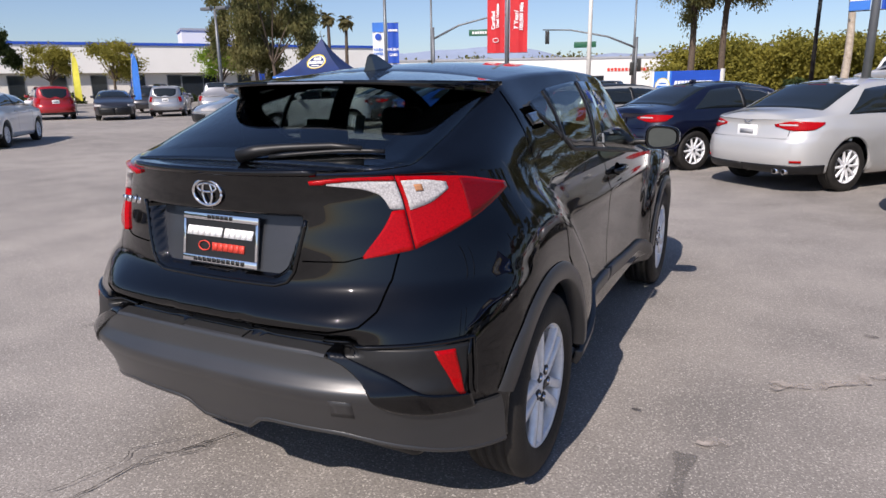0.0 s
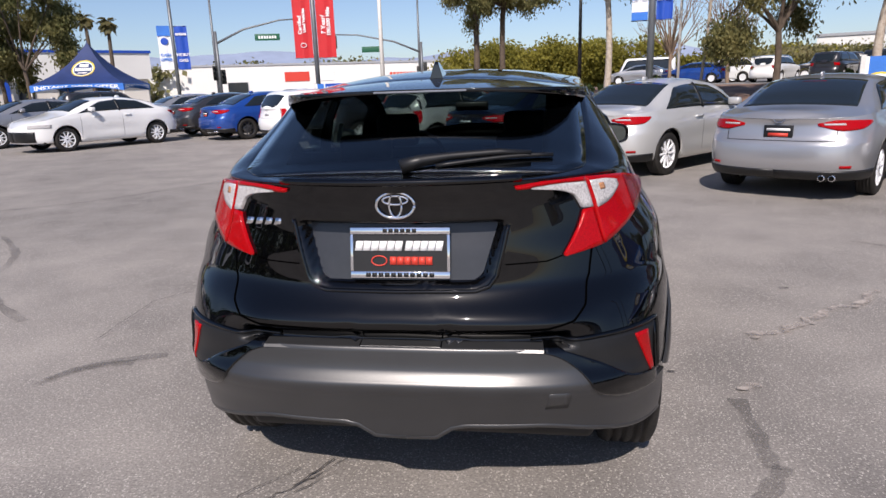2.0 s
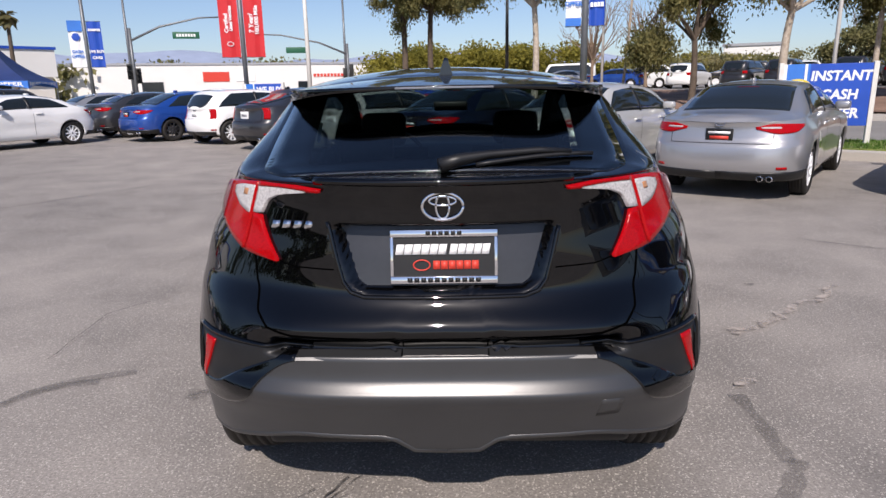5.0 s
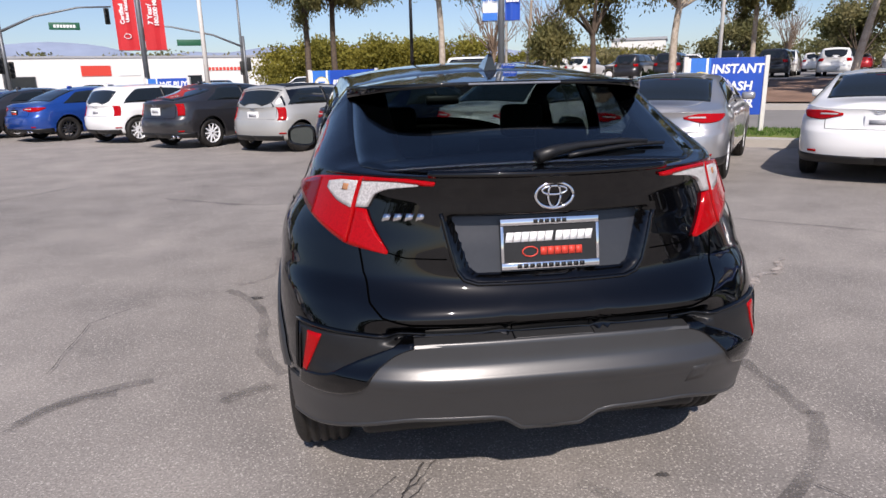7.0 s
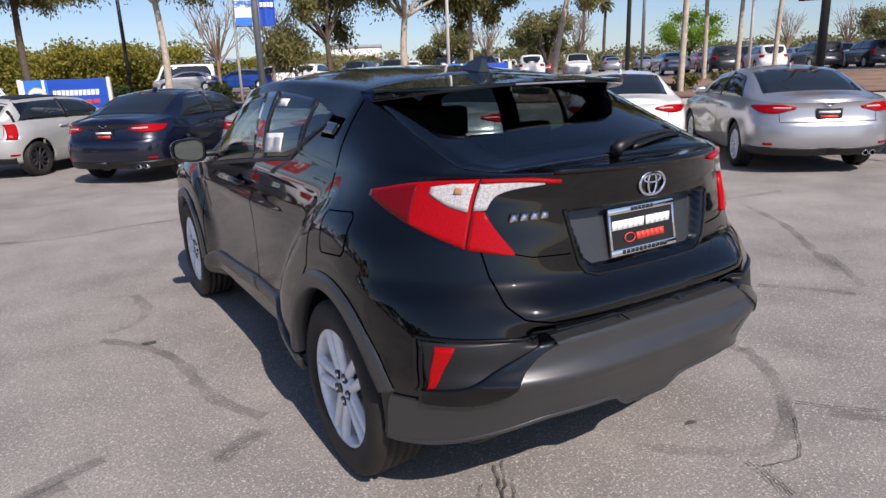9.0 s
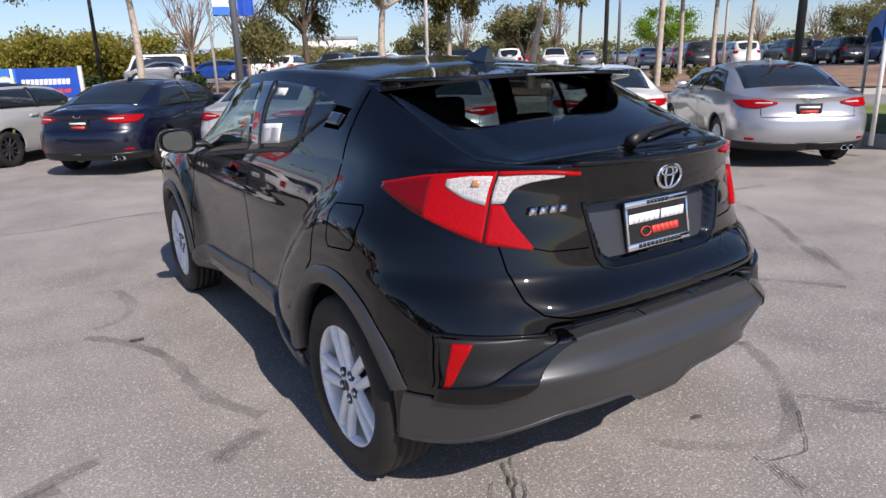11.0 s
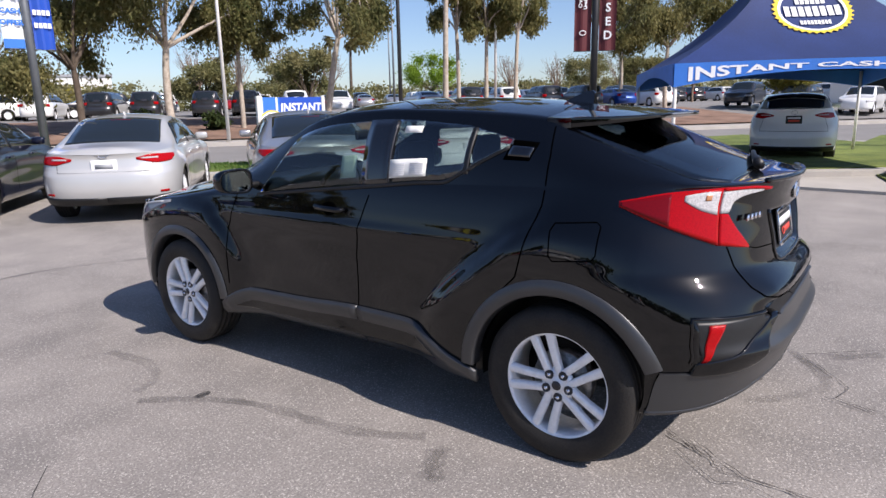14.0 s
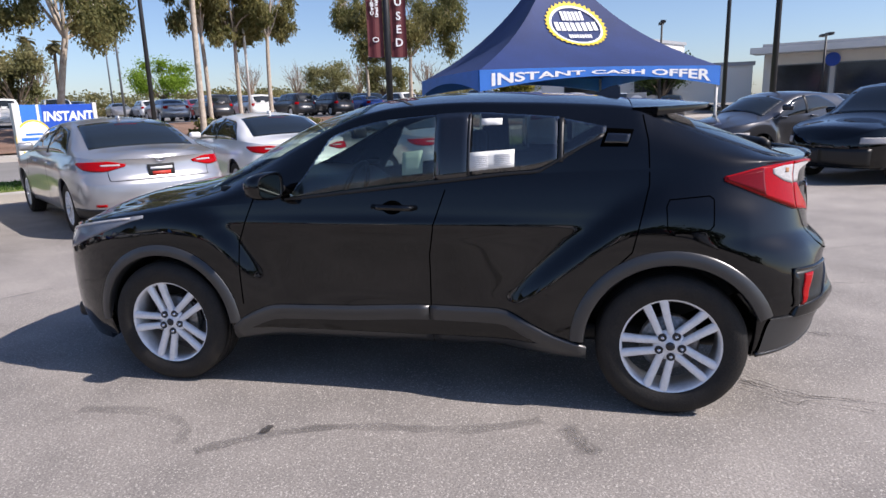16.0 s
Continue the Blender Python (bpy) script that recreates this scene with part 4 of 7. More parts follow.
    hp("mirror_glass", m((mrow(0.010, 0.80), [tuple(range(24))])), "mirror_glass", mir, "mirror glass", False)
    hp("mirror_foot", m(box(-0.87, -0.76, 3.20, 3.29, 1.062, 1.095, 0.012)), "trim", mir)
    hl_y = lambda a: HS.plan(a, 0.88)[1]
    hl_hi = lambda a: HS.zs(hl_y(a)) - 0.012
    hl = hp("headlamp", m(patch(HS.skin, HS.w_at_y(4.02, 0.88), HS.w_at_y(4.74, 0.85), lambda a: hl_hi(a) - 0.014 - 0.21 * max(0, min(0.5, hl_y(a) - 4.05)), hl_hi, 18, 8, 0.006, 0.02)), "smoked_lens", label="swept-back clear headlamp")
    hp("daylight_strip", m(patch(HS.skin, HS.w_at_y(4.10, 0.88), HS.w_at_y(4.70, 0.85), lambda a: hl_hi(a) - 0.014, lambda a: hl_hi(a) - 0.004, 16, 1, 0.009, 0.004)), "clear_lens", hl)

# papers behind the side windows
hp("window_sticker", patch(cab, 2.015, 2.232, lambda a: 0.11, lambda a: 0.355, 4, 3, 0.0065, 0.001), "paper", label="white printed price sheet in the window")
hp("sticker_print", join(*[patch(cab, 2.03 + 0.11 * c, 2.11 + 0.11 * c, lambda a: 0.14 + 0.025 * r, lambda a: 0.15 + 0.025 * r, 1, 1, 0.0085, 0.001) for c in range(2) for r in range(7)]), "faint_print")
hp("window_paper", patch(cab, 2.47, 2.575, lambda a: 0.16, lambda a: 0.46, 4, 3, -0.02, 0.001), "green_paper", label="pale green sheet behind the front window")
hp("window_tag", patch(cab, 2.08, 2.18, lambda a: 0.70, lambda a: 0.79, 3, 2, 0.0065, 0.001), "paper", label="small white tag in the window")

# wheels, wells and floor pan
for sx in (-1, 1):
    for yw in (HUB_R, HUB_F):
        wheel_parts(hero, sx * 0.770, yw - HY, 0.343, 0.215, 0.234, sx, n=56)
well = grid([[(x, r * math.cos(a), r * math.sin(a)) for a in [radians(-8 + 196 * k / 20) for k in range(21)]] for r, x in ((0.02, 0.30), (0.37, 0.30), (ARCH - 0.006, 0.26), (ARCH - 0.006, 0.02))])
well_rear = grid([[(x, r * math.cos(a), r * math.sin(a)) for a in [radians(-8 + 160 * k / 20) for k in range(21)]] for r, x in ((0.02, 0.30), (0.37, 0.30), (ARCH - 0.006, 0.26), (ARCH - 0.006, 0.02))])
for sx in (-1, 1):
    for yw in (HUB_R, HUB_F):
        g = moved(well if yw == HUB_F else well_rear, Matrix.Translation((-0.83, yw, 0.343)))
        hp("wheel_well", g if sx < 0 else mirrored(g), "trim")
hp("floor_pan", box(-0.62, 0.62, 0.75, 4.75, 0.26, 0.36, 0.03), "trim")
hp("floor_pan", box(-0.76, 0.76, 1.70, 3.50, 0.26, 0.40, 0.03), "trim")
hp("exhaust_box", box(-0.45, 0.1, 0.80, 1.05, 0.26, 0.38, 0.04), "trim")

# cabin: seats, dash, steering wheel
def seat(x, y, wide, high):
    prof = [(y, 0.55), (y + 0.48, 0.60), (y + 0.50, 0.68), (y + 0.10, 0.70), (y + 0.02, high - 0.05), (y - 0.06, high), (y - 0.12, high - 0.05), (y - 0.06, 0.66)]
    return prism_x(prof, x - wide / 2, x + wide / 2)
def prism_x(prof, x0, x1):
    k = len(prof)
    v = [(x0, y, z) for y, z in prof] + [(x1, y, z) for y, z in prof]
    return v, [tuple(range(k)), tuple(reversed(range(k, 2 * k)))] + [(i, i + k, (i + 1) % k + k, (i + 1) % k) for i in range(k)]
for x in (-0.36, 0.36):
    s1 = hp("front_seat", seat(x, 2.45, 0.48, 1.12), "seat")
    hp("headrest", box(x - 0.12, x + 0.12, 2.33, 2.43, 1.13, 1.31, 0.035), "seat", s1)
    hp("headrest", box(x - 0.12, x + 0.12, 1.60, 1.69, 1.12, 1.25, 0.03), "seat")
hp("rear_seat", seat(0, 1.72, 1.18, 1.10), "seat")
hp("parcel_shelf", box(-0.55, 0.55, 0.80, 1.60, 1.02, 1.06, 0.015), "seat")
hp("dashboard", prism_x([(3.10, 0.60), (3.10, 0.98), (3.22, 1.06), (3.62, 1.08), (3.72, 0.60)], -0.70, 0.70), "trim")
hp("steering_wheel", tube([(-0.36 + 0.18 * math.cos(2 * math.pi * k / 24), 2.98 - 0.06 * math.sin(2 * math.pi * k / 24), 1.0 + 0.17 * math.sin(2 * math.pi * k / 24)) for k in range(25)], 0.015, 6), "trim")
hp("inner_mirror", box(-0.11, 0.11, 3.05, 3.08, 1.29, 1.35, 0.012), "trim")


# ---- the lot and the street beside it ----
def RD(s, d):
    """Lot frame: s runs along the kerb of the front row, d away from the lot."""
    return (6.6 + 0.77 * s + 0.64 * d, 11.0 - 0.64 * s + 0.77 * d)


def TZ(x, y):
    """Height of the ground: flat lot and street, a bank of mulch rising to the lots across the street."""
    s, d = 0.77 * (x - 6.6) - 0.64 * (y - 11.0), 0.64 * (x - 6.6) + 0.77 * (y - 11.0)
    if d < 14.9:
        return 0.0
    up = 0.20 + 0.72 * min(1, (d - 14.9) / 11.1) + 0.008 * min(max(0, d - 26), 120)
    return up * max(0.0, min(1.0, (s + 45) / 20))


def sheet(name, pts, z, material, label, kind="structure"):
    v = [(x, y, z if not hasattr(z, "__len__") else z[i]) for i, (x, y) in enumerate(pts)]
    ob = mesh_ob(name, v, [tuple(range(len(v)))], M[material], False)
    return tagged(ob, label, name.split("_")[-1], kind=kind)


def slab(name, pts, z0, z1, material, label):
    k = len(pts)
    v = [(x, y, z0) for x, y in pts] + [(x, y, z1) for x, y in pts]
    f = [tuple(range(k, 2 * k))] + [(i, (i + 1) % k, (i + 1) % k + k, i + k) for i in range(k)]
    return tagged(mesh_ob(name, v, f, M[material], False), label, name.split("_")[-1], kind="structure")


sheet("ground", [(-2500, -2500), (2500, -2500), (2500, 2500), (-2500, 2500)], 0, "asphalt", "weathered grey asphalt of the sales lot")
kerb_line = [RD(-46, 0), RD(-20, 0), RD(-8, 0), RD(0, 0), RD(5.2, 0.0), RD(6.4, -0.5), RD(6.9, -1.6), RD(7.1, -3.2), RD(7.9, -4.4), RD(9.5, -5.0), RD(12, -5.4), RD(16, -7.5)]
back_line = [RD(16, 6.0), RD(10, 4.6), RD(5, 2.6), RD(-46, 2.6)]
inner = [RD(-46, 0.45), RD(-20, 0.45), RD(-8, 0.45), RD(0, 0.45), RD(5.4, 0.45), RD(6.8, -0.15), RD(7.35, -1.4), RD(7.55, -3.0), RD(8.15, -4.0), RD(9.6, -4.55), RD(12, -4.95), RD(16, -7.0)]
slab("kerb", kerb_line + list(reversed(inner)), -0.05, 0.15, "concrete", "pale concrete kerb round the planted verge")
slab("verge", inner + back_line, -0.05, 0.17, "grass_soil", "mown green grass verge beside the street")
slab("display_pad", [(8.7, 0.2), (13.6, -0.2), (22, 0.5), (22, 3.6), (13.6, 4.0), (9.0, 3.2)], -0.03, 0.05, "concrete", "pale concrete pad under the tent")
slab("tent_verge", [(9.9, 0.45), (13.2, -0.2), (18.2, -0.4), (25, -0.8), (25, 1.2), (17.2, 1.7), (12.5, 1.0)], -0.03, 0.085, "grass_soil", "strip of green grass beside the tent")
sheet("road", [RD(-120, 2.6), RD(60, 2.6), RD(60, 13.0), RD(-120, 13.0)], 0.005, "road", "light grey street surface")
slab("far_kerb", [RD(-120, 13.0), RD(60, 13.0), RD(60, 13.3), RD(-120, 13.3)], 0, 0.15, "concrete", "concrete kerb across the street")
slab("far_pavement", [RD(-120, 13.3), RD(60, 13.3), RD(60, 14.9), RD(-120, 14.9)], 0, 0.15, "concrete", "concrete pavement across the street")
def bank(name, ss, dd, material, label):
    """Rising ground on a grid of the lot frame."""
    rows = [[Vector((*RD(s, d), TZ(*RD(s, d + 0.001)) + 0.012)) for d in dd] for s in ss]
    return tagged(mesh_ob(name, *grid(rows), M[material]), label, name.split("_")[-1], kind="structure")


bank("mulch_bed", [-45 + 3 * k for k in range(25)], [14.9 + 0.925 * k for k in range(13)], "mulch", "red-brown bark mulch bed under the trees")
bank("car_park", [-45 + 5 * k for k in range(46)], [26 + 4 * k for k in range(41)], "road", "pale asphalt car park across the street")
bank("far_bank", [27 + 3 * k for k in range(50)], [14.9 + 0.925 * k for k in range(13)], "road", "pale paving beside the street")

# cracks and tar seams in the asphalt
def crack(pts, width, seed, z=0.004, soft=False):
    rnd, path = random.Random(seed), []
    for (x0, y0), (x1, y1) in zip(pts, pts[1:]):
        k = max(4, int(math.hypot(x1 - x0, y1 - y0) / 0.10))
        for i in range(k):
            path.append(Vector((x0 + (x1 - x0) * i / k + rnd.gauss(0, min(0.018, width * 0.7)), y0 + (y1 - y0) * i / k + rnd.gauss(0, min(0.018, width * 0.7)), z)))
    if soft:
        path = [sum((path[max(0, min(len(path) - 1, i + k))] for k in range(-4, 5)), Vector()) / 9 for i in range(len(path))]
    rows = []
    for i, p in enumerate(path):
        d = (path[min(i + 1, len(path) - 1)] - path[max(0, i - 1)])
        sd = Vector((-d.y, d.x, 0)).normalized() * width * rnd.uniform(0.35, 0.75)
        rows.append([p - sd, p + sd])
    return grid(rows)


def worn(m, lo, hi, scale):
    """Break a thin coating up so that the ground shows through."""
    n, l = m.node_tree.nodes, m.node_tree.links
    tr, mx, nz, mr = n.new("ShaderNodeBsdfTransparent"), n.new("ShaderNodeMixShader"), n.new("ShaderNodeTexNoise"), n.new("ShaderNodeMapRange")
    nz.inputs["Scale"].default_value, nz.inputs["Detail"].default_value = scale, 6
    mr.inputs["From Min"].default_value, mr.inputs["From Max"].default_value = 0.35, 0.65
    mr.inputs["To Min"].default_value, mr.inputs["To Max"].default_value = lo, hi
    pos = n.new("ShaderNodeTexCoord")
    l.new(pos.outputs["Object"], nz.inputs["Vector"])
    l.new(nz.outputs["Fac"], mr.inputs["Value"])
    l.new(mr.outputs["Result"], mx.inputs[0])
    l.new(tr.outputs[0], mx.inputs[1])
    l.new(n["Principled BSDF"].outputs[0], mx.inputs[2])
    l.new(mx.outputs[0], n["Material Output"].inputs["Surface"])
    return m


M["tar"] = worn(mat("tar_line", (0.10, 0.093, 0.09), 0.8, vary=0.3, scale=6), 0.06, 0.34, 2.5)
M["crack"] = worn(mat("crack_dark", (0.055, 0.050, 0.047), 0.9, vary=0.3, scale=9), 0.25, 0.95, 12)
M["pale_crack"] = worn(mat("crack_pale", (0.42, 0.37, 0.33), 0.9, vary=0.2, scale=9), 0.0, 0.9, 14)


tar = [
    [(-1.0, 1.78), (-1.16, 1.74), (-1.27, 1.68), (-1.32, 1.59)],
    [(3.51, 1.86), (3.3, 1.56), (2.92, 1.27), (2.75, 1.14)],
    [(2.28, 1.73), (2.48, 1.49), (2.66, 1.32), (2.72, 1.01)],
    [(-2.17, 1.42), (-2.18, 1.72), (-1.98, 1.82), (-1.63, 1.88)],
    [(1.0, 0.52), (1.15, 0.29), (1.33, 0.08)],
    [(-1.3, 4.36), (-1.22, 3.85), (-1.27, 3.65), (-1.42, 3.48), (-1.62, 3.46)],
    [(-1.62, 3.46), (-1.42, 3.24), (-1.23, 2.95), (-1.2, 2.6), (-1.23, 2.28), (-1.1, 2.0), (-0.92, 1.78)],
    [(-1.03, 1.82), (-1.22, 1.68), (-1.4, 1.67)],
    [(1.39, 1.12), (1.25, 0.87), (1.05, 0.65), (0.81, 0.46), (0.62, 0.4), (0.47, 0.45), (0.27, 0.64), (0.03, 0.86)],
    [(4.75, 3.42), (4.15, 2.5), (3.3, 1.72), (2.91, 1.32)],
    [(1.36, 1.71), (1.34, 1.44), (1.34, 1.17), (1.26, 0.91)],
    [(-2.15, 1.52), (-2.14, 1.75), (-1.88, 1.91), (-1.45, 1.97)],
    [(-5.43, 4.99), (-4.43, 4.03), (-4.08, 3.23), (-3.45, 2.7), (-2.81, 2.25)],
    [(-7.5, 5.78), (-5.9, 6.98), (-4.6, 9.18)],
    [(3.1, 4.78), (4.4, 3.68), (5.9, 3.48)],
    [(-3.2, 7.58), (-1.8, 6.68), (-0.6, 6.98), (0.9, 6.18)]]
dark = [
    [(-0.34, 0.99), (-0.41, 0.87), (-0.5, 0.77), (-0.57, 0.69), (-0.57, 0.59), (-0.58, 0.46), (-0.6, 0.35), (-0.61, 0.23)],
    [(0.87, 0.51), (0.72, 0.41), (0.61, 0.33), (0.44, 0.38), (0.41, 0.29), (0.31, 0.17)],
    [(1.62, -0.17), (1.62, -0.35), (1.7, -0.6)],
    [(-0.39, 0.97), (-0.45, 0.86), (-0.5, 0.76)],
    [(0.43, 0.4), (0.37, 0.29), (0.3, 0.16)],
    [(3.44, 1.87), (3.22, 1.58), (2.94, 1.28)],
    [(-0.375, 0.87), (-0.49, 0.71), (-0.57, 0.6), (-0.59, 0.29)],
    [(0.4, 0.31), (0.31, -0.06)],
    [(2.78, -0.45), (3.22, -1.18)],
    [(0.42, 0.43), (0.345, 0.25)],
    [(-0.385, 0.97), (-0.47, 0.82)],
    [(-0.7, 0.36), (-0.62, 0.6), (-0.68, 0.7), (-0.44, 0.96)],
    [(-2.25, 2.1), (-2.27, 2.3), (-2.32, 2.83), (-2.09, 3.17)],
    [(1.0, 0.58), (1.5, -0.02), (2.3, -0.32)]]
pale = [
    [(2.72, 3.31), (2.51, 3.01), (2.12, 2.8), (1.99, 2.6), (1.55, 2.34)],
    [(1.35, 1.7), (1.57, 1.82)],
    [(1.6, 2.38), (2.11, 2.68)]]
for lines, width, m_, z_, lab in ((tar, 0.062, "tar", 0.0035, "dark tar seams wandering over the asphalt"), (dark, 0.0055, "crack", 0.0095, "thin dark cracks in the asphalt"), (pale, 0.045, "pale_crack", 0.0135, "pale weathered cracks in the asphalt")):
    ob = mesh_ob("asphalt_cracks", *join(*[crack(c, width, i, z_ + 0.0004 * i, m_ == "tar") for i, c in enumerate(lines)]), M[m_], False)
    tagged(ob, lab, "crack", kind="stuff")
for x, y, r_ in ((-1.33, 3.15, 0.045), (0.49, 0.74, 0.03), (2.14, 3.33, 0.04), (1.1, 1.9, 0.02)):
    rr = random.Random(int(x * 100))
    spot = [(r_ * rr.uniform(0.6, 1.2) * math.cos(a), r_ * 0.6 * rr.uniform(0.6, 1.2) * math.sin(a), 0.011) for a in [2 * math.pi * k / 12 for k in range(12)]]
    ob = mesh_ob("oil_spot", [(x + p[0], y + p[1], p[2]) for p in spot], [tuple(range(12))], M["crack"], False)
    tagged(ob, "small dark oil spot on the asphalt", "oil spot", kind="stuff")


# ---- other vehicles ----
def car_shell(L, W, H, tail, kind):
    """Profiles of a saloon, hatchback, estate or van by its length, half width, height and tail height."""
    if kind == "saloon":
        zc = pch((0, tail - 0.04), (0.12, tail + 0.03), (0.14 * L, tail + 0.08), (0.22 * L, tail + 0.25), (0.31 * L, H - 0.05), (0.42 * L, H), (0.52 * L, H - 0.01), (0.60 * L, H - 0.07), (0.70 * L, tail + 0.14), (0.765 * L, tail - 0.02), (0.93 * L, tail - 0.20), (L, 0.66))
        zr = pch((0, tail - 0.06), (0.14 * L, tail + 0.05), (0.22 * L, tail + 0.21), (0.31 * L, H - 0.10), (0.42 * L, H - 0.055), (0.58 * L, H - 0.12), (0.68 * L, tail + 0.12), (0.765 * L, tail - 0.05), (0.93 * L, tail - 0.23), (L, 0.64))
        xr = pch((0, 0.45), (0.12 * L, 0.68 * W / 0.9), (0.31 * L, 0.60 * W / 0.9), (0.5 * L, 0.58 * W / 0.9), (0.76 * L, 0.74 * W / 0.9), (0.93 * L, 0.62), (L, 0.1))
    else:
        k = {"hatch": 0.10, "suv": 0.08, "van": 0.03, "fastback": 0.27, "pickup": 0.46}[kind]
        t = tail if kind != "pickup" else tail
        zc = pch((0, t - 0.02), (0.02 * L, t + 0.02), (k * L - 0.01, H - 0.12 if kind != "pickup" else t + 0.02), (k * L + 0.10, H - 0.03), (0.40 * L if kind != "pickup" else 0.55 * L, H), (0.56 * L if kind != "van" else 0.80 * L, H - 0.04), (0.74 * L if kind != "van" else 0.93 * L, t + 0.02), (0.80 * L if kind != "van" else 0.95 * L, t - 0.06), (0.95 * L if kind != "van" else 0.98 * L, t - 0.18), (L, 0.66))
        zr = lambda y, f=zc: f(y) - 0.05
        xr = pch((0, 0.50 * W / 0.9), (k * L + 0.1, 0.62 * W / 0.9), (0.5 * L, 0.62 * W / 0.9), (0.76 * L, 0.74 * W / 0.9), (0.94 * L, 0.62), (L, 0.1))
    zs = pch((0, tail - 0.06), (0.15 * L, tail), (0.5 * L, tail - 0.015), (0.72 * L, tail - 0.05), (0.92 * L, tail - 0.22), (L, 0.60))
    bump = lambda y, z: (0.03 * math.exp(-((y - 0.22 * L) / 0.4) ** 2) + 0.03 * math.exp(-((y - 0.8 * L) / 0.4) ** 2)) / (1 + math.exp((z - tail + 0.12) / 0.04)) - 0.02 * math.exp(-((z - 0.55) / 0.12) ** 2 - ((y - 0.5 * L) / 0.9) ** 2)
    return Shell(yr=pch((0.2, 0.16), (0.32, 0.05), (0.5, 0.0), (0.68, 0.02), (0.72, 0.07), (tail - 0.1, 0.10), (tail, 0.06), (tail + 0.1, 0.08)),
                 W=pch((0.18, W - 0.10), (0.34, W - 0.03), (0.6, W - 0.01), (tail - 0.2, W - 0.02), (tail - 0.05, W - 0.055), (tail + 0.05, W - 0.11)),
                 nr=pch((0.3, 3.2), (0.7, 3.2), (tail, 2.6)), yc=0.75, yf=pch((0.2, L - 0.10), (0.4, L), (0.6, L), (0.8, L - 0.05), (1.0, L - 0.12)), nf=2.6, yd=L - 0.85,
                 zs=zs, xr=xr, zr=zr, zc=zc, bump=bump)


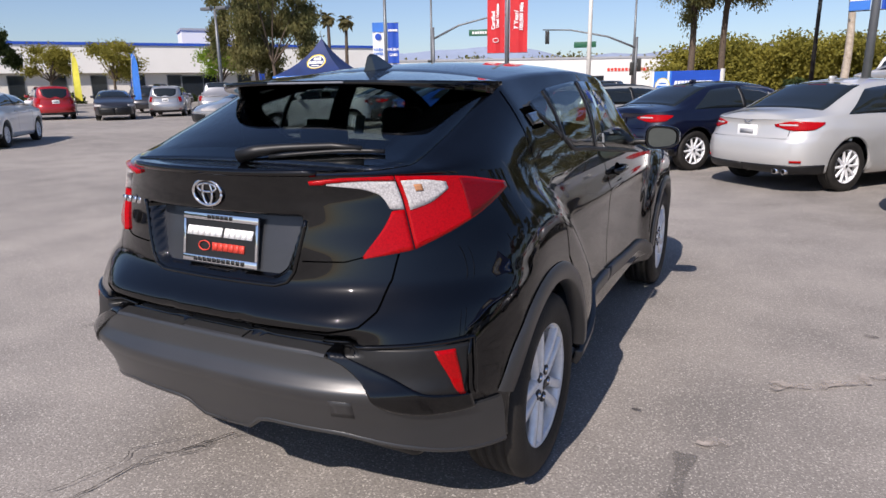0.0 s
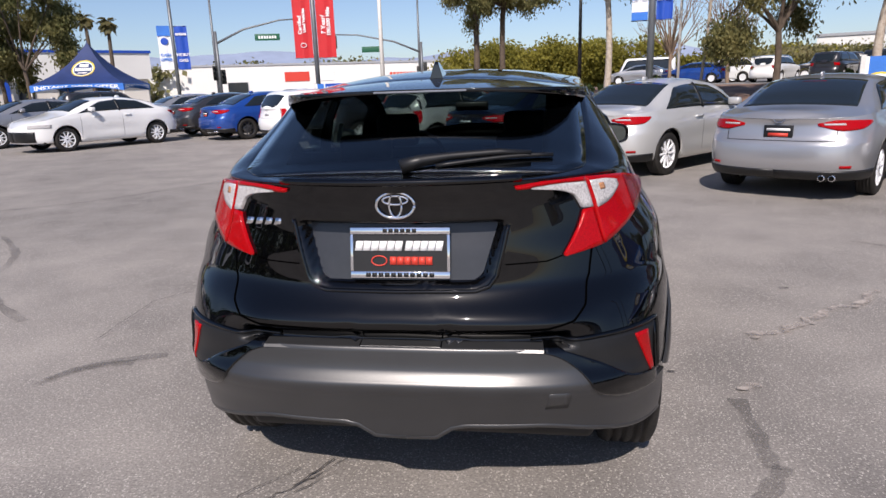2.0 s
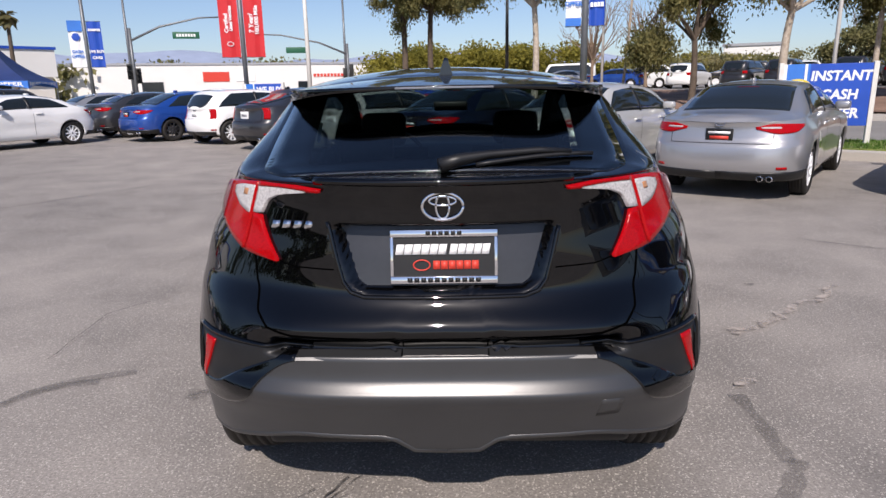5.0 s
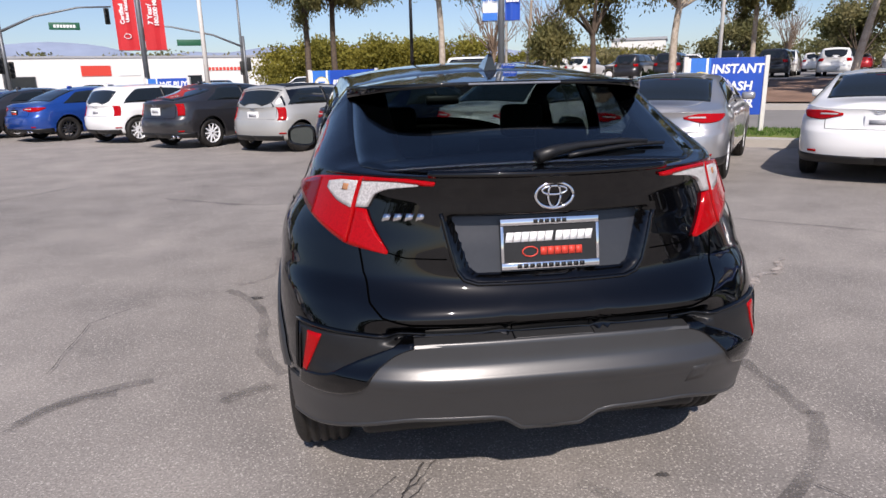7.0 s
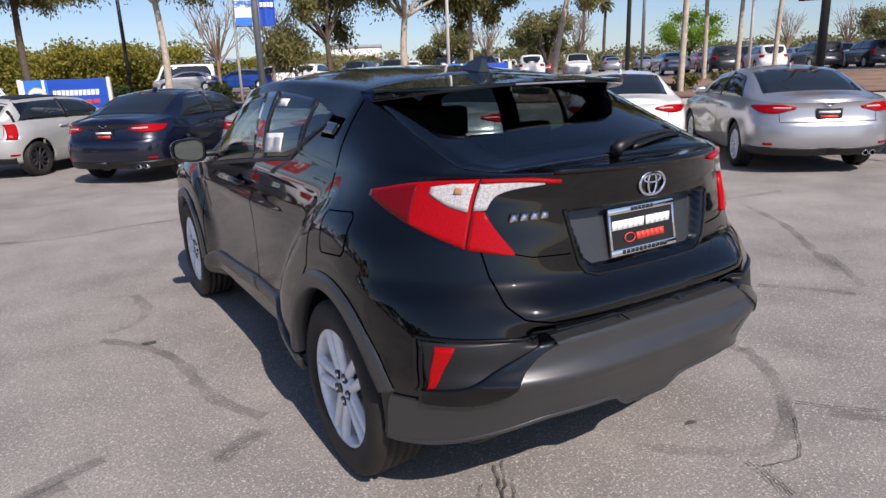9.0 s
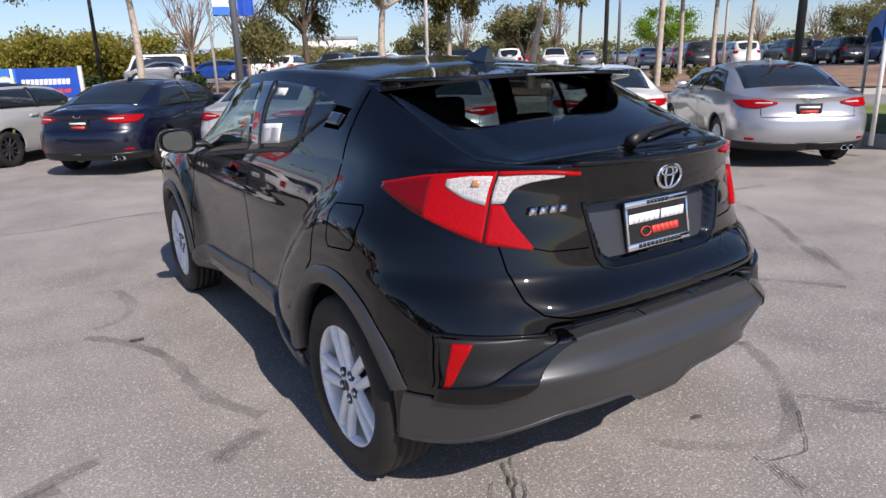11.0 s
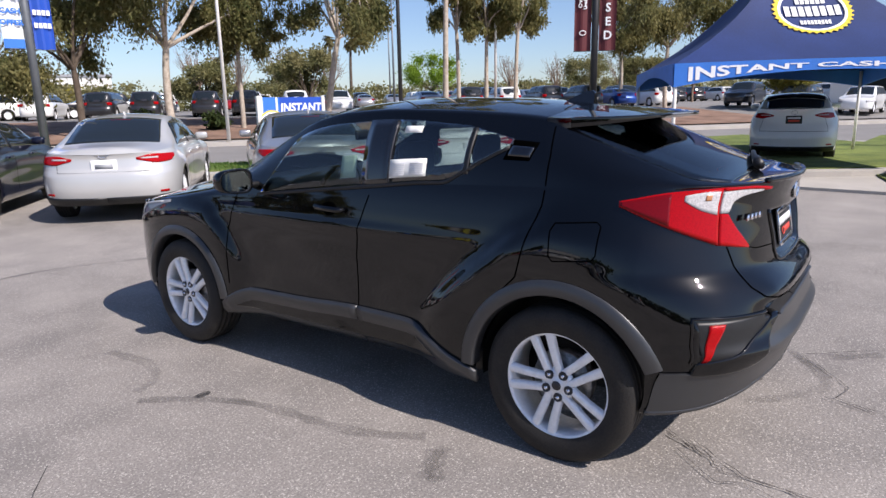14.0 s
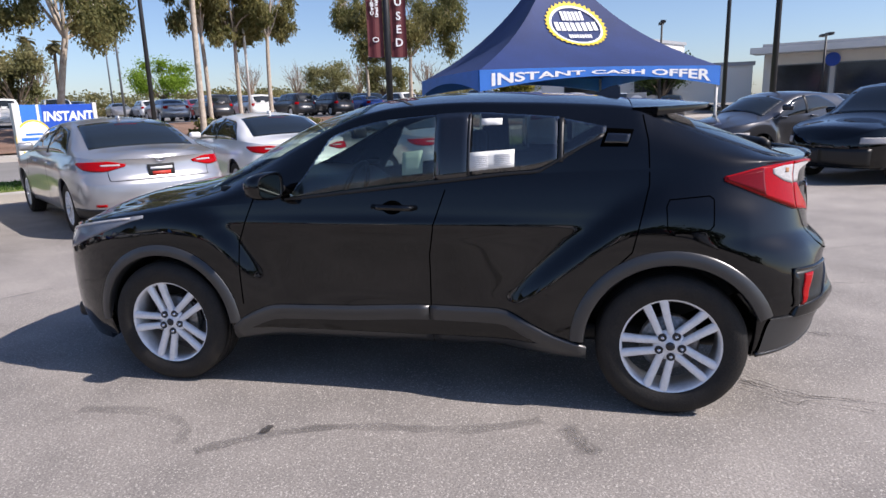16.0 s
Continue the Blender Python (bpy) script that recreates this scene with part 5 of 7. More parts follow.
def car(kind, L, W, H, tail, rear, wb, colour, label, rim="alloy", lamps="wide", dark_low=True, roof=None, plate="dealer", R=0.33, style="ten", category="car", group="parked cars", fine=1.0, shell=None, plain=False):
    """A parked car, built round its own middle, nose towards +y."""
    s = shell or car_shell(L, W, H, tail, kind)
    ob = thing("car", (0, 0, 0), label, category, group)
    y_off = L / 2
    P = lambda name, geo, m, parent=None, lab="", smooth=True: part(name, moved(geo, Matrix.Translation((0, -y_off, 0))), M[m] if isinstance(m, str) else m, parent or ob, lab, smooth)
    f = rear + wb
    P("body", shell_mesh(s, lambda w, y: 0.22 if (y > rear + 0.3 and y < f - 0.3) else 0.26, [(rear, R + 0.055, R), (f, R + 0.055, R)], lambda y, v: False, 0.06, L - 0.004, rows=int(20 * fine), corner=int(16 * fine), side=int(18 * fine), yst=int(60 * fine), nv=6, nq=5), colour)
    # glazing: (from, to) along the length
    k0, k1 = {"saloon": (0.145, 0.30), "hatch": (0.025, 0.095), "suv": (0.02, 0.075), "van": (0.008, 0.028), "fastback": (0.05, 0.26), "pickup": (0.465, 0.485), "chr": (0.06, 0.17)}[kind]
    w0, w1 = {"van": (0.81, 0.92)}.get(kind, (0.585, 0.735))
    s0, s1 = {"saloon": (0.20, 0.70), "hatch": (0.10, 0.72), "suv": (0.07, 0.72), "van": (0.06, 0.90), "fastback": (0.20, 0.72), "pickup": (0.50, 0.73), "chr": (0.26, 0.72)}[kind]
    cb = s.cabin
    for flip in (False, True):
        m = mirrored if flip else (lambda g: g)
        if not flip:
            P("rear_window", patch(cb, k0 * L, k1 * L, lambda y: 1.07, lambda y: 2.93, 10, 12, 0.006, 0.01), "dark_glass")
            P("windscreen", patch(cb, w0 * L, w1 * L, lambda y: 1.07, lambda y: 2.93, 10, 12, 0.006, 0.01), "dark_glass")
        hi = lambda a: 0.06 + 0.82 * max(0.0, min(1.0, (a - s0 * L) / 0.45, (s1 * L - a) / 0.75)) ** 0.7
        P("side_window", m(patch(cb, s0 * L, s1 * L, lambda a: 0.06, hi, 30, 5, 0.006, 0.01)), "dark_glass")
        mid = (s0 + s1) / 2 * L - 0.1
        P("pillar", m(patch(cb, mid, mid + 0.07, lambda a: 0.02, lambda a: 0.93, 2, 5, 0.009, 0.012)), "trim")
        sd = lambda y, z, off=0.0: s.skin(s.w_at_y(y, z), z, off)
        if plain:
            P("tail_lamp", m(patch(s.skin, s.w_at_x(0.55, tail - 0.12), s.w_at_y(0.36, tail - 0.12), lambda a: tail - 0.24, lambda a: tail - 0.07, 6, 3, 0.010, 0.02)), "red_lens")
            P("headlamp", m(patch(s.skin, s.w_at_y(L - 0.62, 0.72), s.w_at_y(L - 0.14, 0.7), lambda a: 0.66, lambda a: 0.76, 6, 3, 0.008, 0.02)), "clear_lens")
            continue
        P("door_seam", m(seam_line(sd, [(mid, 0.34), (mid, tail - 0.05)], 0.008)), "seam")
        P("door_seam", m(seam_line(sd, [(f - 0.42, 0.34), (f - 0.45, tail - 0.07)], 0.008)), "seam")
        for hy in (mid - 0.16, mid + 0.75):
            P("door_handle", m(patch(sd, hy - 0.1, hy + 0.1, lambda a: tail - 0.15, lambda a: tail - 0.12, 4, 2, 0.03, 0.035)), colour)
        P("door_mirror", m(box(-W - 0.13, -W + 0.07, s1 * L - 0.42, s1 * L - 0.28, tail + 0.0, tail + 0.12, 0.035)), colour)
        wx = lambda x, z=tail - 0.12: s.w_at_x(x, z)
        if lamps == "wide":
            lo = pch((wx(0.40), tail - 0.135), (wx(0.62), tail - 0.185), (wx(0.78), tail - 0.17), (s.w_at_y(0.48, tail - 0.12), tail - 0.10))
            hi2 = pch((wx(0.40), tail - 0.105), (wx(0.62), tail - 0.065), (s.w_at_y(0.48, tail - 0.12), tail - 0.075))
            lamp = P("tail_lamp", m(patch(s.skin, wx(0.40), s.w_at_y(0.48, tail - 0.12), lo, hi2, 20, 5, 0.010, 0.02)), "red_lens")
            P("lens_strip", m(patch(s.skin, wx(0.46), wx(0.66), lambda a: tail - 0.125, lambda a: tail - 0.105, 8, 2, 0.013, 0.006)), "clear_lens", lamp)
        else:
            P("tail_lamp", m(patch(s.skin, wx(0.62 * W / 0.88), s.w_at_y(0.32, tail - 0.12), lambda a: tail - 0.30, lambda a: tail - 0.04, 10, 6, 0.012, 0.02)), "red_lens")
        P("headlamp", m(patch(s.skin, s.w_at_y(L - 0.62, 0.72), s.w_at_y(L - 0.14, 0.7), lambda a: 0.66, lambda a: 0.76, 10, 4, 0.008, 0.02)), "clear_lens")
        P("reflector", m(patch(s.skin, wx(0.66, 0.4), wx(0.76, 0.4), lambda a: 0.40, lambda a: 0.43, 4, 2, 0.008, 0.012)), "red_lens")
        if dark_low:
            P("lower_bumper", m(patch(s.skin, 0.0, s.w_at_y(rear - R - 0.1, 0.35), lambda a: 0.265, lambda a: 0.36 + 0.02 * a, 16, 4, 0.012, 0.03)), "trim")
        P("grille", m(patch(s.skin, 2.45, 3.0, lambda a: 0.30, lambda a: 0.58, 10, 5, 0.008, 0.02)), "trim")
        P("deck_seam", m(seam_line(s.skin, [(0.0, 0.70), (wx(0.55), 0.70), (wx(0.6), tail - 0.06)], 0.008)), "seam")
    if plain:
        for sx in (-1, 1):
            for yw in (rear, f):
                wheel_parts(ob, sx * (W - 0.125), yw - y_off, R, 0.21, R * 0.68, sx, style=style, rim=rim, n=16, plain=True)
        ob["length"], ob["rear"] = L, rear
        return ob
    if kind == "hatch" and roof:
        for flip in (False, True):
            P("pillar_band", (mirrored if flip else (lambda g: g))(patch(cb, k0 * L + 0.06, s1 * L - 0.05, lambda y: 0.03, lambda y: 1.03, 16, 5, 0.003, 0.006)), "gloss_trim")
    if roof:
        P("roof_panel", join(*[(lambda g: g if i else mirrored(g))(patch(cb, k1 * L + 0.03, w0 * L, lambda y: 1.02, lambda y: 2.0, 10, 5, 0.008, 0.012)) for i in (0, 1)]), roof)
    zp = tail - 0.21 if kind != "pickup" else 0.62
    yp = s.plan(0.0, zp)[1]
    pl = P("number_plate", box(-0.16, 0.16, yp - 0.016, yp + 0.004, zp - 0.085, zp + 0.085, 0.004), "trim" if plate == "dealer" else "white")
    if plate == "dealer":
        P("plate_print", box(-0.13, 0.13, yp - 0.019, yp - 0.015, zp + 0.02, zp + 0.05), "white", pl)
        P("plate_print", box(-0.11, 0.11, yp - 0.019, yp - 0.015, zp - 0.045, zp - 0.005), "red_print", pl)
    else:
        P("plate_print", box(-0.11, 0.11, yp - 0.019, yp - 0.015, zp - 0.03, zp + 0.03), "grey_print", pl)
    ye = s.plan(0.0, tail - 0.06)[1]
    P("emblem", oval(0.06, 0.04, 0.007, (0, ye - 0.006, tail - 0.055), 14), "chrome")
    for sx in (-1, 1):
        for yw in (rear, f):
            wheel_parts(ob, sx * (W - 0.125), yw - y_off, R, 0.21, R * 0.68, sx, style=style, rim=rim, n=24)
    if kind in ("saloon", "fastback"):
        P("aerial", moved(prism([(-0.02, 0.0), (0.02, 0.0), (0.006, 0.06), (-0.006, 0.06)], 0.0, 0.13), Matrix.Translation((0, k1 * L + 0.14, s.zc(k1 * L + 0.2) - 0.005))), colour)
        for sx in (0.50, 0.60):
            P("exhaust_pipe", moved(lathe([(0.030, -0.05), (0.036, -0.05), (0.036, 0.06), (0.030, 0.06)], 12), pose(sx, s.plan(s.w_at_x(sx, 0.30), 0.30)[1] + 0.02, 0.285, 0, 0, 90)), "chrome")
    P("third_lamp", box(-0.14, 0.14, k0 * L + 0.62 if kind == "saloon" else 0.1, (k0 * L + 0.62 if kind == "saloon" else 0.1) + 0.03, s.zc(k0 * L + 0.62 if kind == "saloon" else 0.1) + 0.002, s.zc(k0 * L + 0.62 if kind == "saloon" else 0.1) + 0.01), "deep_red") if kind == "saloon" else None
    P("underbody", box(-W + 0.10, W - 0.10, 0.45, L - 0.4, 0.24, 0.40, 0.03), "trim")
    ob["length"], ob["rear"] = L, rear
    return ob


def park(ob, axle, heading, z=None, again=False):
    """Stand a car with the middle of its rear axle at axle, nose along heading (degrees from +y, anticlockwise)."""
    k = ob["length"] / 2 - ob["rear"]
    a = radians(heading)
    z = TZ(*axle) if z is None else z
    m = pose(axle[0] - math.sin(a) * k, axle[1] + math.cos(a) * k, z, 0, 0, heading)
    if again:
        return copy_thing(ob, m)
    ob.matrix_world = m
    return ob


silver, white_p, navy = paint("silver_paint", (0.43, 0.43, 0.445), 0.65), paint("white_paint", (0.80, 0.80, 0.79), 0.0), paint("navy_paint", (0.003, 0.004, 0.018), 0.3)
pearl = paint("pearl_silver_paint", (0.54, 0.54, 0.53), 0.3)
blue_p, grey_p, char_p = paint("blue_paint", (0.010, 0.060, 0.30), 0.3), paint("grey_paint", (0.045, 0.045, 0.05), 0.4), paint("charcoal_paint", (0.035, 0.034, 0.038), 0.4)
red_p, stone_p = paint("red_paint", (0.38, 0.012, 0.016), 0.2), paint("stone_grey_paint", (0.40, 0.40, 0.385), 0.2)
HEAD = -39.7
park(car("saloon", 4.64, 0.89, 1.455, 0.985, 0.95, 2.70, pearl, "pale silver saloon with red tail lamps in the front row", rim="alloy", plate="white"), (1.78, 9.61), -41)
park(car("saloon", 4.88, 0.92, 1.445, 1.0, 1.02, 2.82, silver, "metallic silver saloon with wide red tail lamps", rim="alloy"), (3.80, 7.66), -36)
park(car("saloon", 4.88, 0.92, 1.445, 1.0, 1.02, 2.82, white_p, "bright white saloon with twin exhaust pipes", rim="alloy", plate="white"), (6.52, 6.82), -42)
park(car("saloon", 4.88, 0.92, 1.445, 1.0, 1.02, 2.82, silver, "metallic silver saloon parked at the end of the row", rim="alloy"), (7.80, 4.58), HEAD)
park(car("saloon", 4.63, 0.89, 1.44, 0.985, 0.95, 2.70, navy, "dark navy saloon with a dealer plate"), (-0.25, 11.15), -41)
park(car("hatch", 3.86, 0.865, 1.41, 0.98, 0.62, 2.50, stone_p, "small grey hatchback with a black roof", rim="dark_alloy", lamps="block", roof="trim", plate="white", R=0.31), (-2.35, 13.4), HEAD)
park(car("fastback", 4.54, 0.88, 1.47, 1.06, 0.92, 2.70, char_p, "charcoal fastback hybrid hatchback", lamps="block", plate="white"), (-4.55, 15.2), HEAD)
park(car("hatch", 4.06, 0.86, 1.47, 1.00, 0.68, 2.49, white_p, "small white hatchback with red tail lamps", lamps="block", plate="white"), (-6.75, 17.1), HEAD)
park(car("saloon", 4.88, 0.92, 1.445, 1.0, 1.02, 2.82, blue_p, "bright blue saloon in the front row", rim="dark_alloy"), (-9.1, 18.7), HEAD)
park(car("saloon", 4.64, 0.89, 1.44, 1.05, 0.95, 2.70, grey_p, "dark grey saloon in the front row"), (-11.3, 20.5), HEAD)


# ---- tent, signs, poles ----
def tent(at, corners, eave, drop, peak, label, print_sides=(0,)):
    """A peaked frame tent: swept roof, arched printed valance, four legs."""
    ob = thing("canopy_tent", at, label, "tent", "sales tents")
    o = Vector(at)
    C = [Vector((x, y, 0)) - Vector((o.x, o.y, 0)) for x, y in corners]
    mid = sum(C, Vector()) / 4
    geo = []
    for i in range(4):
        a, b = C[i], C[(i + 1) % 4]
        rows = []
        for r in range(15):
            t = r / 14
            k = 1 - t
            z = eave + (peak - eave) * (0.55 * t + 0.45 * t ** 2.76)
            row = []
            for q in range(13):
                p = a.lerp(b, q / 12)
                p = mid + (p - mid) * k
                sag = -0.10 * math.sin(math.pi * q / 12) * k * t * 3
                row.append(Vector((p.x, p.y, z + sag)))
            rows.append(row)
        part("roof_panel", grid(rows), M["navy_cloth"], ob, "navy fabric roof panel")
    part("finial", tube([(mid.x, mid.y, peak - 0.25), (mid.x, mid.y, peak + 0.12)], [0.07, 0.012], 8), M["navy_cloth"], ob)
    for i in range(4):
        a, b = C[i], C[(i + 1) % 4]
        out = (b - a).cross(Vector((0, 0, 1))).normalized() * 0.015
        if (a + b - 2 * mid).dot(out) < 0:
            out = -out
        rows = []
        for q in range(21):
            t = q / 20
            p = a.lerp(b, t) + out
            arch = 4 * t * (1 - t)
            up, dn = eave + 0.01 + 0.02 * arch, eave - drop * (1 - 0.62 * arch)
            rows.append([Vector((p.x, p.y, up)), Vector((p.x, p.y, dn)), Vector((p.x - out.x * 1.5, p.y - out.y * 1.5, dn + 0.01)), Vector((p.x - out.x * 1.5, p.y - out.y * 1.5, up))])
        val = part("valance", grid(rows), M["blue_cloth"], ob, "bright blue printed valance", smooth=False)
        # lettering bent along the arch
        if i in print_sides:
            d = (b - a).normalized()
            ln = (b - a).length
            text, k = "INSTANT CASH OFFER", 0
            me_ob = words(text, 0.42, "valance_lettering", M["white"], val, Matrix.Identity(4), bold=0.012, wide=1.0)
            me = me_ob.data
            xs = [v.co.x for v in me.vertices]
            lo, hi = min(xs), max(xs)
            zs_ = [v.co.z for v in me.vertices]
            zl, zh = min(zs_), max(zs_)
            for v in me.vertices:
                t = 0.045 + 0.91 * (v.co.x - lo) / (hi - lo)
                arch = 4 * t * (1 - t)
                up, dn = eave - 0.055 + 0.02 * arch, eave - drop * (1 - 0.60 * arch) + 0.05
                h = (v.co.z - zl) / (zh - zl)
                p = a.lerp(b, t) + out * (1.3 if v.co.y < 0 else 1.0) + out.normalized() * 0.004
                v.co = (p.x, p.y, dn + (up - dn) * h)
    if print_sides:
        # round printed seal on the roof: toothed yellow ring, white field, blue bars
        i = print_sides[0]
        a, b = C[i], C[(i + 1) % 4]
        d = (b - a).normalized()
        cz = 0.53
        base = a.lerp(b, 0.5).lerp(mid, cz)
        def on(u, w):
            t = cz + w
            p = a.lerp(b, 0.5).lerp(mid, t) + d * u
            z = eave + (peak - eave) * (0.55 * t + 0.45 * t ** 2.76)
            ln = (b - a).length * (1 - t) / 2
            sag = -0.10 * math.cos(math.pi * u / (2 * ln)) * (1 - t) * t * 3
            nrm = (mid - a.lerp(b, 0.5)).normalized()
            return Vector((p.x - nrm.x * 0.015, p.y - nrm.y * 0.015, z + sag + 0.02))
        ring = []
        for k in range(73):
            an = 2 * math.pi * k / 72
            ro = 1.0 if k % 2 else 0.92
            ring.append([on(0.72 * ro * math.cos(an), 0.20 * ro * math.sin(an)), on(0.61 * math.cos(an), 0.168 * math.sin(an))])
        part("seal_ring", grid(ring), M["yellow_print"], ob, "toothed yellow and white printed ring", False)
        ring2 = [[on(0.61 * math.cos(2 * math.pi * k / 48), 0.168 * math.sin(2 * math.pi * k / 48)), on(0.56 * math.cos(2 * math.pi * k / 48), 0.152 * math.sin(2 * math.pi * k / 48))] for k in range(49)]
        part("seal_ring", grid(ring2), M["white"], ob, "", False)
        for wz, n_, wd, hh in ((0.09, 6, 0.55, 0.07), (0.0, 8, 1.02, 0.075), (-0.09, 9, 0.55, 0.035)):
            bars = [grid([[on(-wd / 2 + wd * (j + 0.12) / n_, wz - hh / 2), on(-wd / 2 + wd * (j + 0.12) / n_, wz + hh / 2)], [on(-wd / 2 + wd * (j + 0.88) / n_, wz - hh / 2), on(-wd / 2 + wd * (j + 0.88) / n_, wz + hh / 2)]]) for j in range(n_)]
            part("seal_print", join(*bars), M["white"], ob, "white bars in place of lettering", False)
    for c in C:
        part("leg", tube([(c.x * 0.985, c.y * 0.985, 0), (c.x * 0.985, c.y * 0.985, eave - 0.03)], 0.035, 8), M["pole_white"], ob)
    return ob


PAD = 0.17
tent((12.57, 2.62, PAD), [(8.9, 3.81), (11.33, -0.97), (16.24, 1.43), (13.81, 6.21)], 2.10 - PAD, 0.40, 4.85 - PAD, "navy peaked sales tent with a blue printed valance", (0,))
tent((-28.6, 39.4, 0), [(-30.5, 36.0), (-25.2, 37.5), (-26.7, 42.8), (-32.0, 41.3)], 2.2, 0.42, 4.9, "navy peaked sales tent far across the lot", (0, 1))


def board(p0, p1, z0, z1, zbase, label, rows=(), group="sales boards"):
    """A two-post sign board between the ground points p0 and p1, facing the lot."""
    mid = ((p0[0] + p1[0]) / 2, (p0[1] + p1[1]) / 2)
    w = math.hypot(p1[0] - p0[0], p1[1] - p0[1])
    turn = math.degrees(math.atan2(p1[1] - p0[1], p1[0] - p0[0]))
    ob = thing("sign_board", (*mid, zbase), label, "sign", group, turn=turn)
    z0, z1 = z0 - zbase, z1 - zbase
    part("panel", box(-w / 2, w / 2, -0.02, 0.02, z0, z1, 0.004), M["blue_print"], ob, "blue printed panel", False)
    for x in (-w / 2 - 0.04, w / 2 + 0.04):
        part("post", box(x - 0.045, x + 0.045, -0.045, 0.045, 0, z1 + 0.03, 0.006), M["pole_white"], ob, "white square post", False)
    part("panel_band", box(-w / 2 + 0.06, -w / 2 + 0.30 * w, -0.026, -0.018, z0 + 0.0, z1, 0.0), M["blue_cloth"], ob, "", False)
    part("panel_band", box(-w / 2 + 0.0, -w / 2 + 0.06, -0.026, -0.018, z0 + 0.0, z1, 0.0), M["white"], ob, "", False)
    part("panel_band", box(-w / 2 + 0.24 * w, -w / 2 + 0.27 * w, -0.029, -0.018, z0 + 0.0, z1, 0.0), M["white"], ob, "", False)
    r = min(0.30 * (z1 - z0), 0.34)
    cx, cz = -w / 2 + 0.17 * w, (z0 + z1) / 2 - 0.05
    seal = part("seal", moved(lathe([(0, -0.034), (r, -0.033), (r, -0.02)], 28), pose(cx, 0, cz, 0, 0, 90)), M["white"], ob, "round printed seal", False)
    part("seal_ring", moved(lathe([(r * 0.98, -0.036), (r * 1.08, -0.034), (r * 1.08, -0.02)], 28), pose(cx, 0, cz, 0, 0, 90)), M["yellow_print"], seal, "", False)
    part("seal_print", moved(join(box(-r * 0.8, r * 0.8, -0.039, -0.035, -0.03, 0.03), box(-r * 0.5, r * 0.5, -0.039, -0.035, 0.07, 0.11)), Matrix.Translation((cx, 0, cz))), M["blue_cloth"], seal, "", False)
    for text, fz, size in rows:
        if text.startswith("#"):
            part("print_line", moved(letter_bars(int(text[1:]), 0.55 * w, size, 0.003, 0.1, 0.2, 11), Matrix.Translation((0.12 * w, -0.025, z0 + (z1 - z0) * fz))), M["white"] if size > 0.1 else M["red_print"], ob, "", False)
        else:
            words(text, size, "board_lettering", M["white"], ob, Matrix.Translation((0.15 * w, -0.024, z0 + (z1 - z0) * fz)), bold=0.008, shear=0.1)
    return ob


board((6.55, 12.3), (8.10, 11.95), 0.52, 1.72, 0.17, "blue and white two-post sales board on the verge", (("INSTANT", 0.80, 0.26), ("CASH", 0.50, 0.26), ("OFFER", 0.20, 0.26)))
board((-6.95, 20.6), (-5.65, 20.3), 0.95, 1.62, 0.17, "blue sales board behind the parked hatchbacks", (("WE BUY", 0.72, 0.24), ("CARS", 0.35, 0.24)))
board((-1.84, 19.75), (0.10, 18.9), 0.97, 1.74, 0.17, "long blue board behind the navy saloon", (("#11", 0.55, 0.14), ("#6", 0.25, 0.095)))


def banner_pole(at, z0, z1, turn, cloth, label, texts=(), height=6.2, wide=0.42, print_col="white", rot=90, z_at=0.17, pole="pole_grey", lean=0.0):
    """A light standard with a pair of printed banners on brackets."""
    ob = thing("banner_pole", (*at, z_at), label, "banner pole", "banner poles", turn=turn)
    part("pole", tube([(0, 0, 0), (0, 0, height)], [0.085, 0.07], 10), M[pole], ob)
    part("base", lathe_z([(0.16, 0), (0.16, 0.04), (0.12, 0.08)], 12), M[pole], ob)
    for k, sx in enumerate((-1, 1)):
        x0, x1 = sx * 0.09, sx * (0.09 + wide)
        rows = []
        for i in range(9):
            x = x0 + (x1 - x0) * i / 8
            wv = 0.02 * math.sin(i * 1.1 + k)
            rows.append([Vector((x, wv - 0.004, z0)), Vector((x, wv, z1)), Vector((x, wv + 0.006, z1)), Vector((x, wv + 0.002, z0)), Vector((x, wv - 0.004, z0))])
        ban = part("banner", grid(rows), M[cloth[k]], ob, "printed cloth banner", False)
        for z in (z0, z1):
            part("bracket", tube([(0, 0.01, z), (x1 * 1.02, 0.01, z)], 0.012, 6), M[pole], ob)
        for text, col, size, zz, dx, r in texts[k] if texts else ():
            m = Matrix.Translation(((x0 + x1) / 2 + dx, -0.035, zz)) @ Matrix.Rotation(radians(-r), 4, "Y")
            if text.startswith("#"):
                part("banner_print", moved(letter_bars(int(text[1:]), size * int(text[1:]) * 0.8, size, 0.003, 0, 0.2, 5), m), M[col], ban, "", False)
            elif text == "oval":
                part("banner_mark", moved(oval(size, size * 0.7, 0.012, (0, 0, 0), 16), m), M[col], ban)
            elif text == "panel":
                part("banner_panel", moved(box(-wide * 0.5, wide * 0.5, 0.002, 0.008, -size, size), m), M[col], ban, "", False)
            elif text == "disc":
                part("banner_mark", moved(lathe([(0, -0.004), (size, -0.003), (size, 0.004)], 20), m @ pose(0, 0, 0, 0, 0, 90)), M[col], ban, "", False)
            else:
                words(text, size, "banner_lettering", M[col], ban, m, bold=0.006)
    return ob


def lathe_z(profile, n=16):
    v, f = lathe(profile, n)
    return [(p[1], p[2], p[0]) for p in v], f


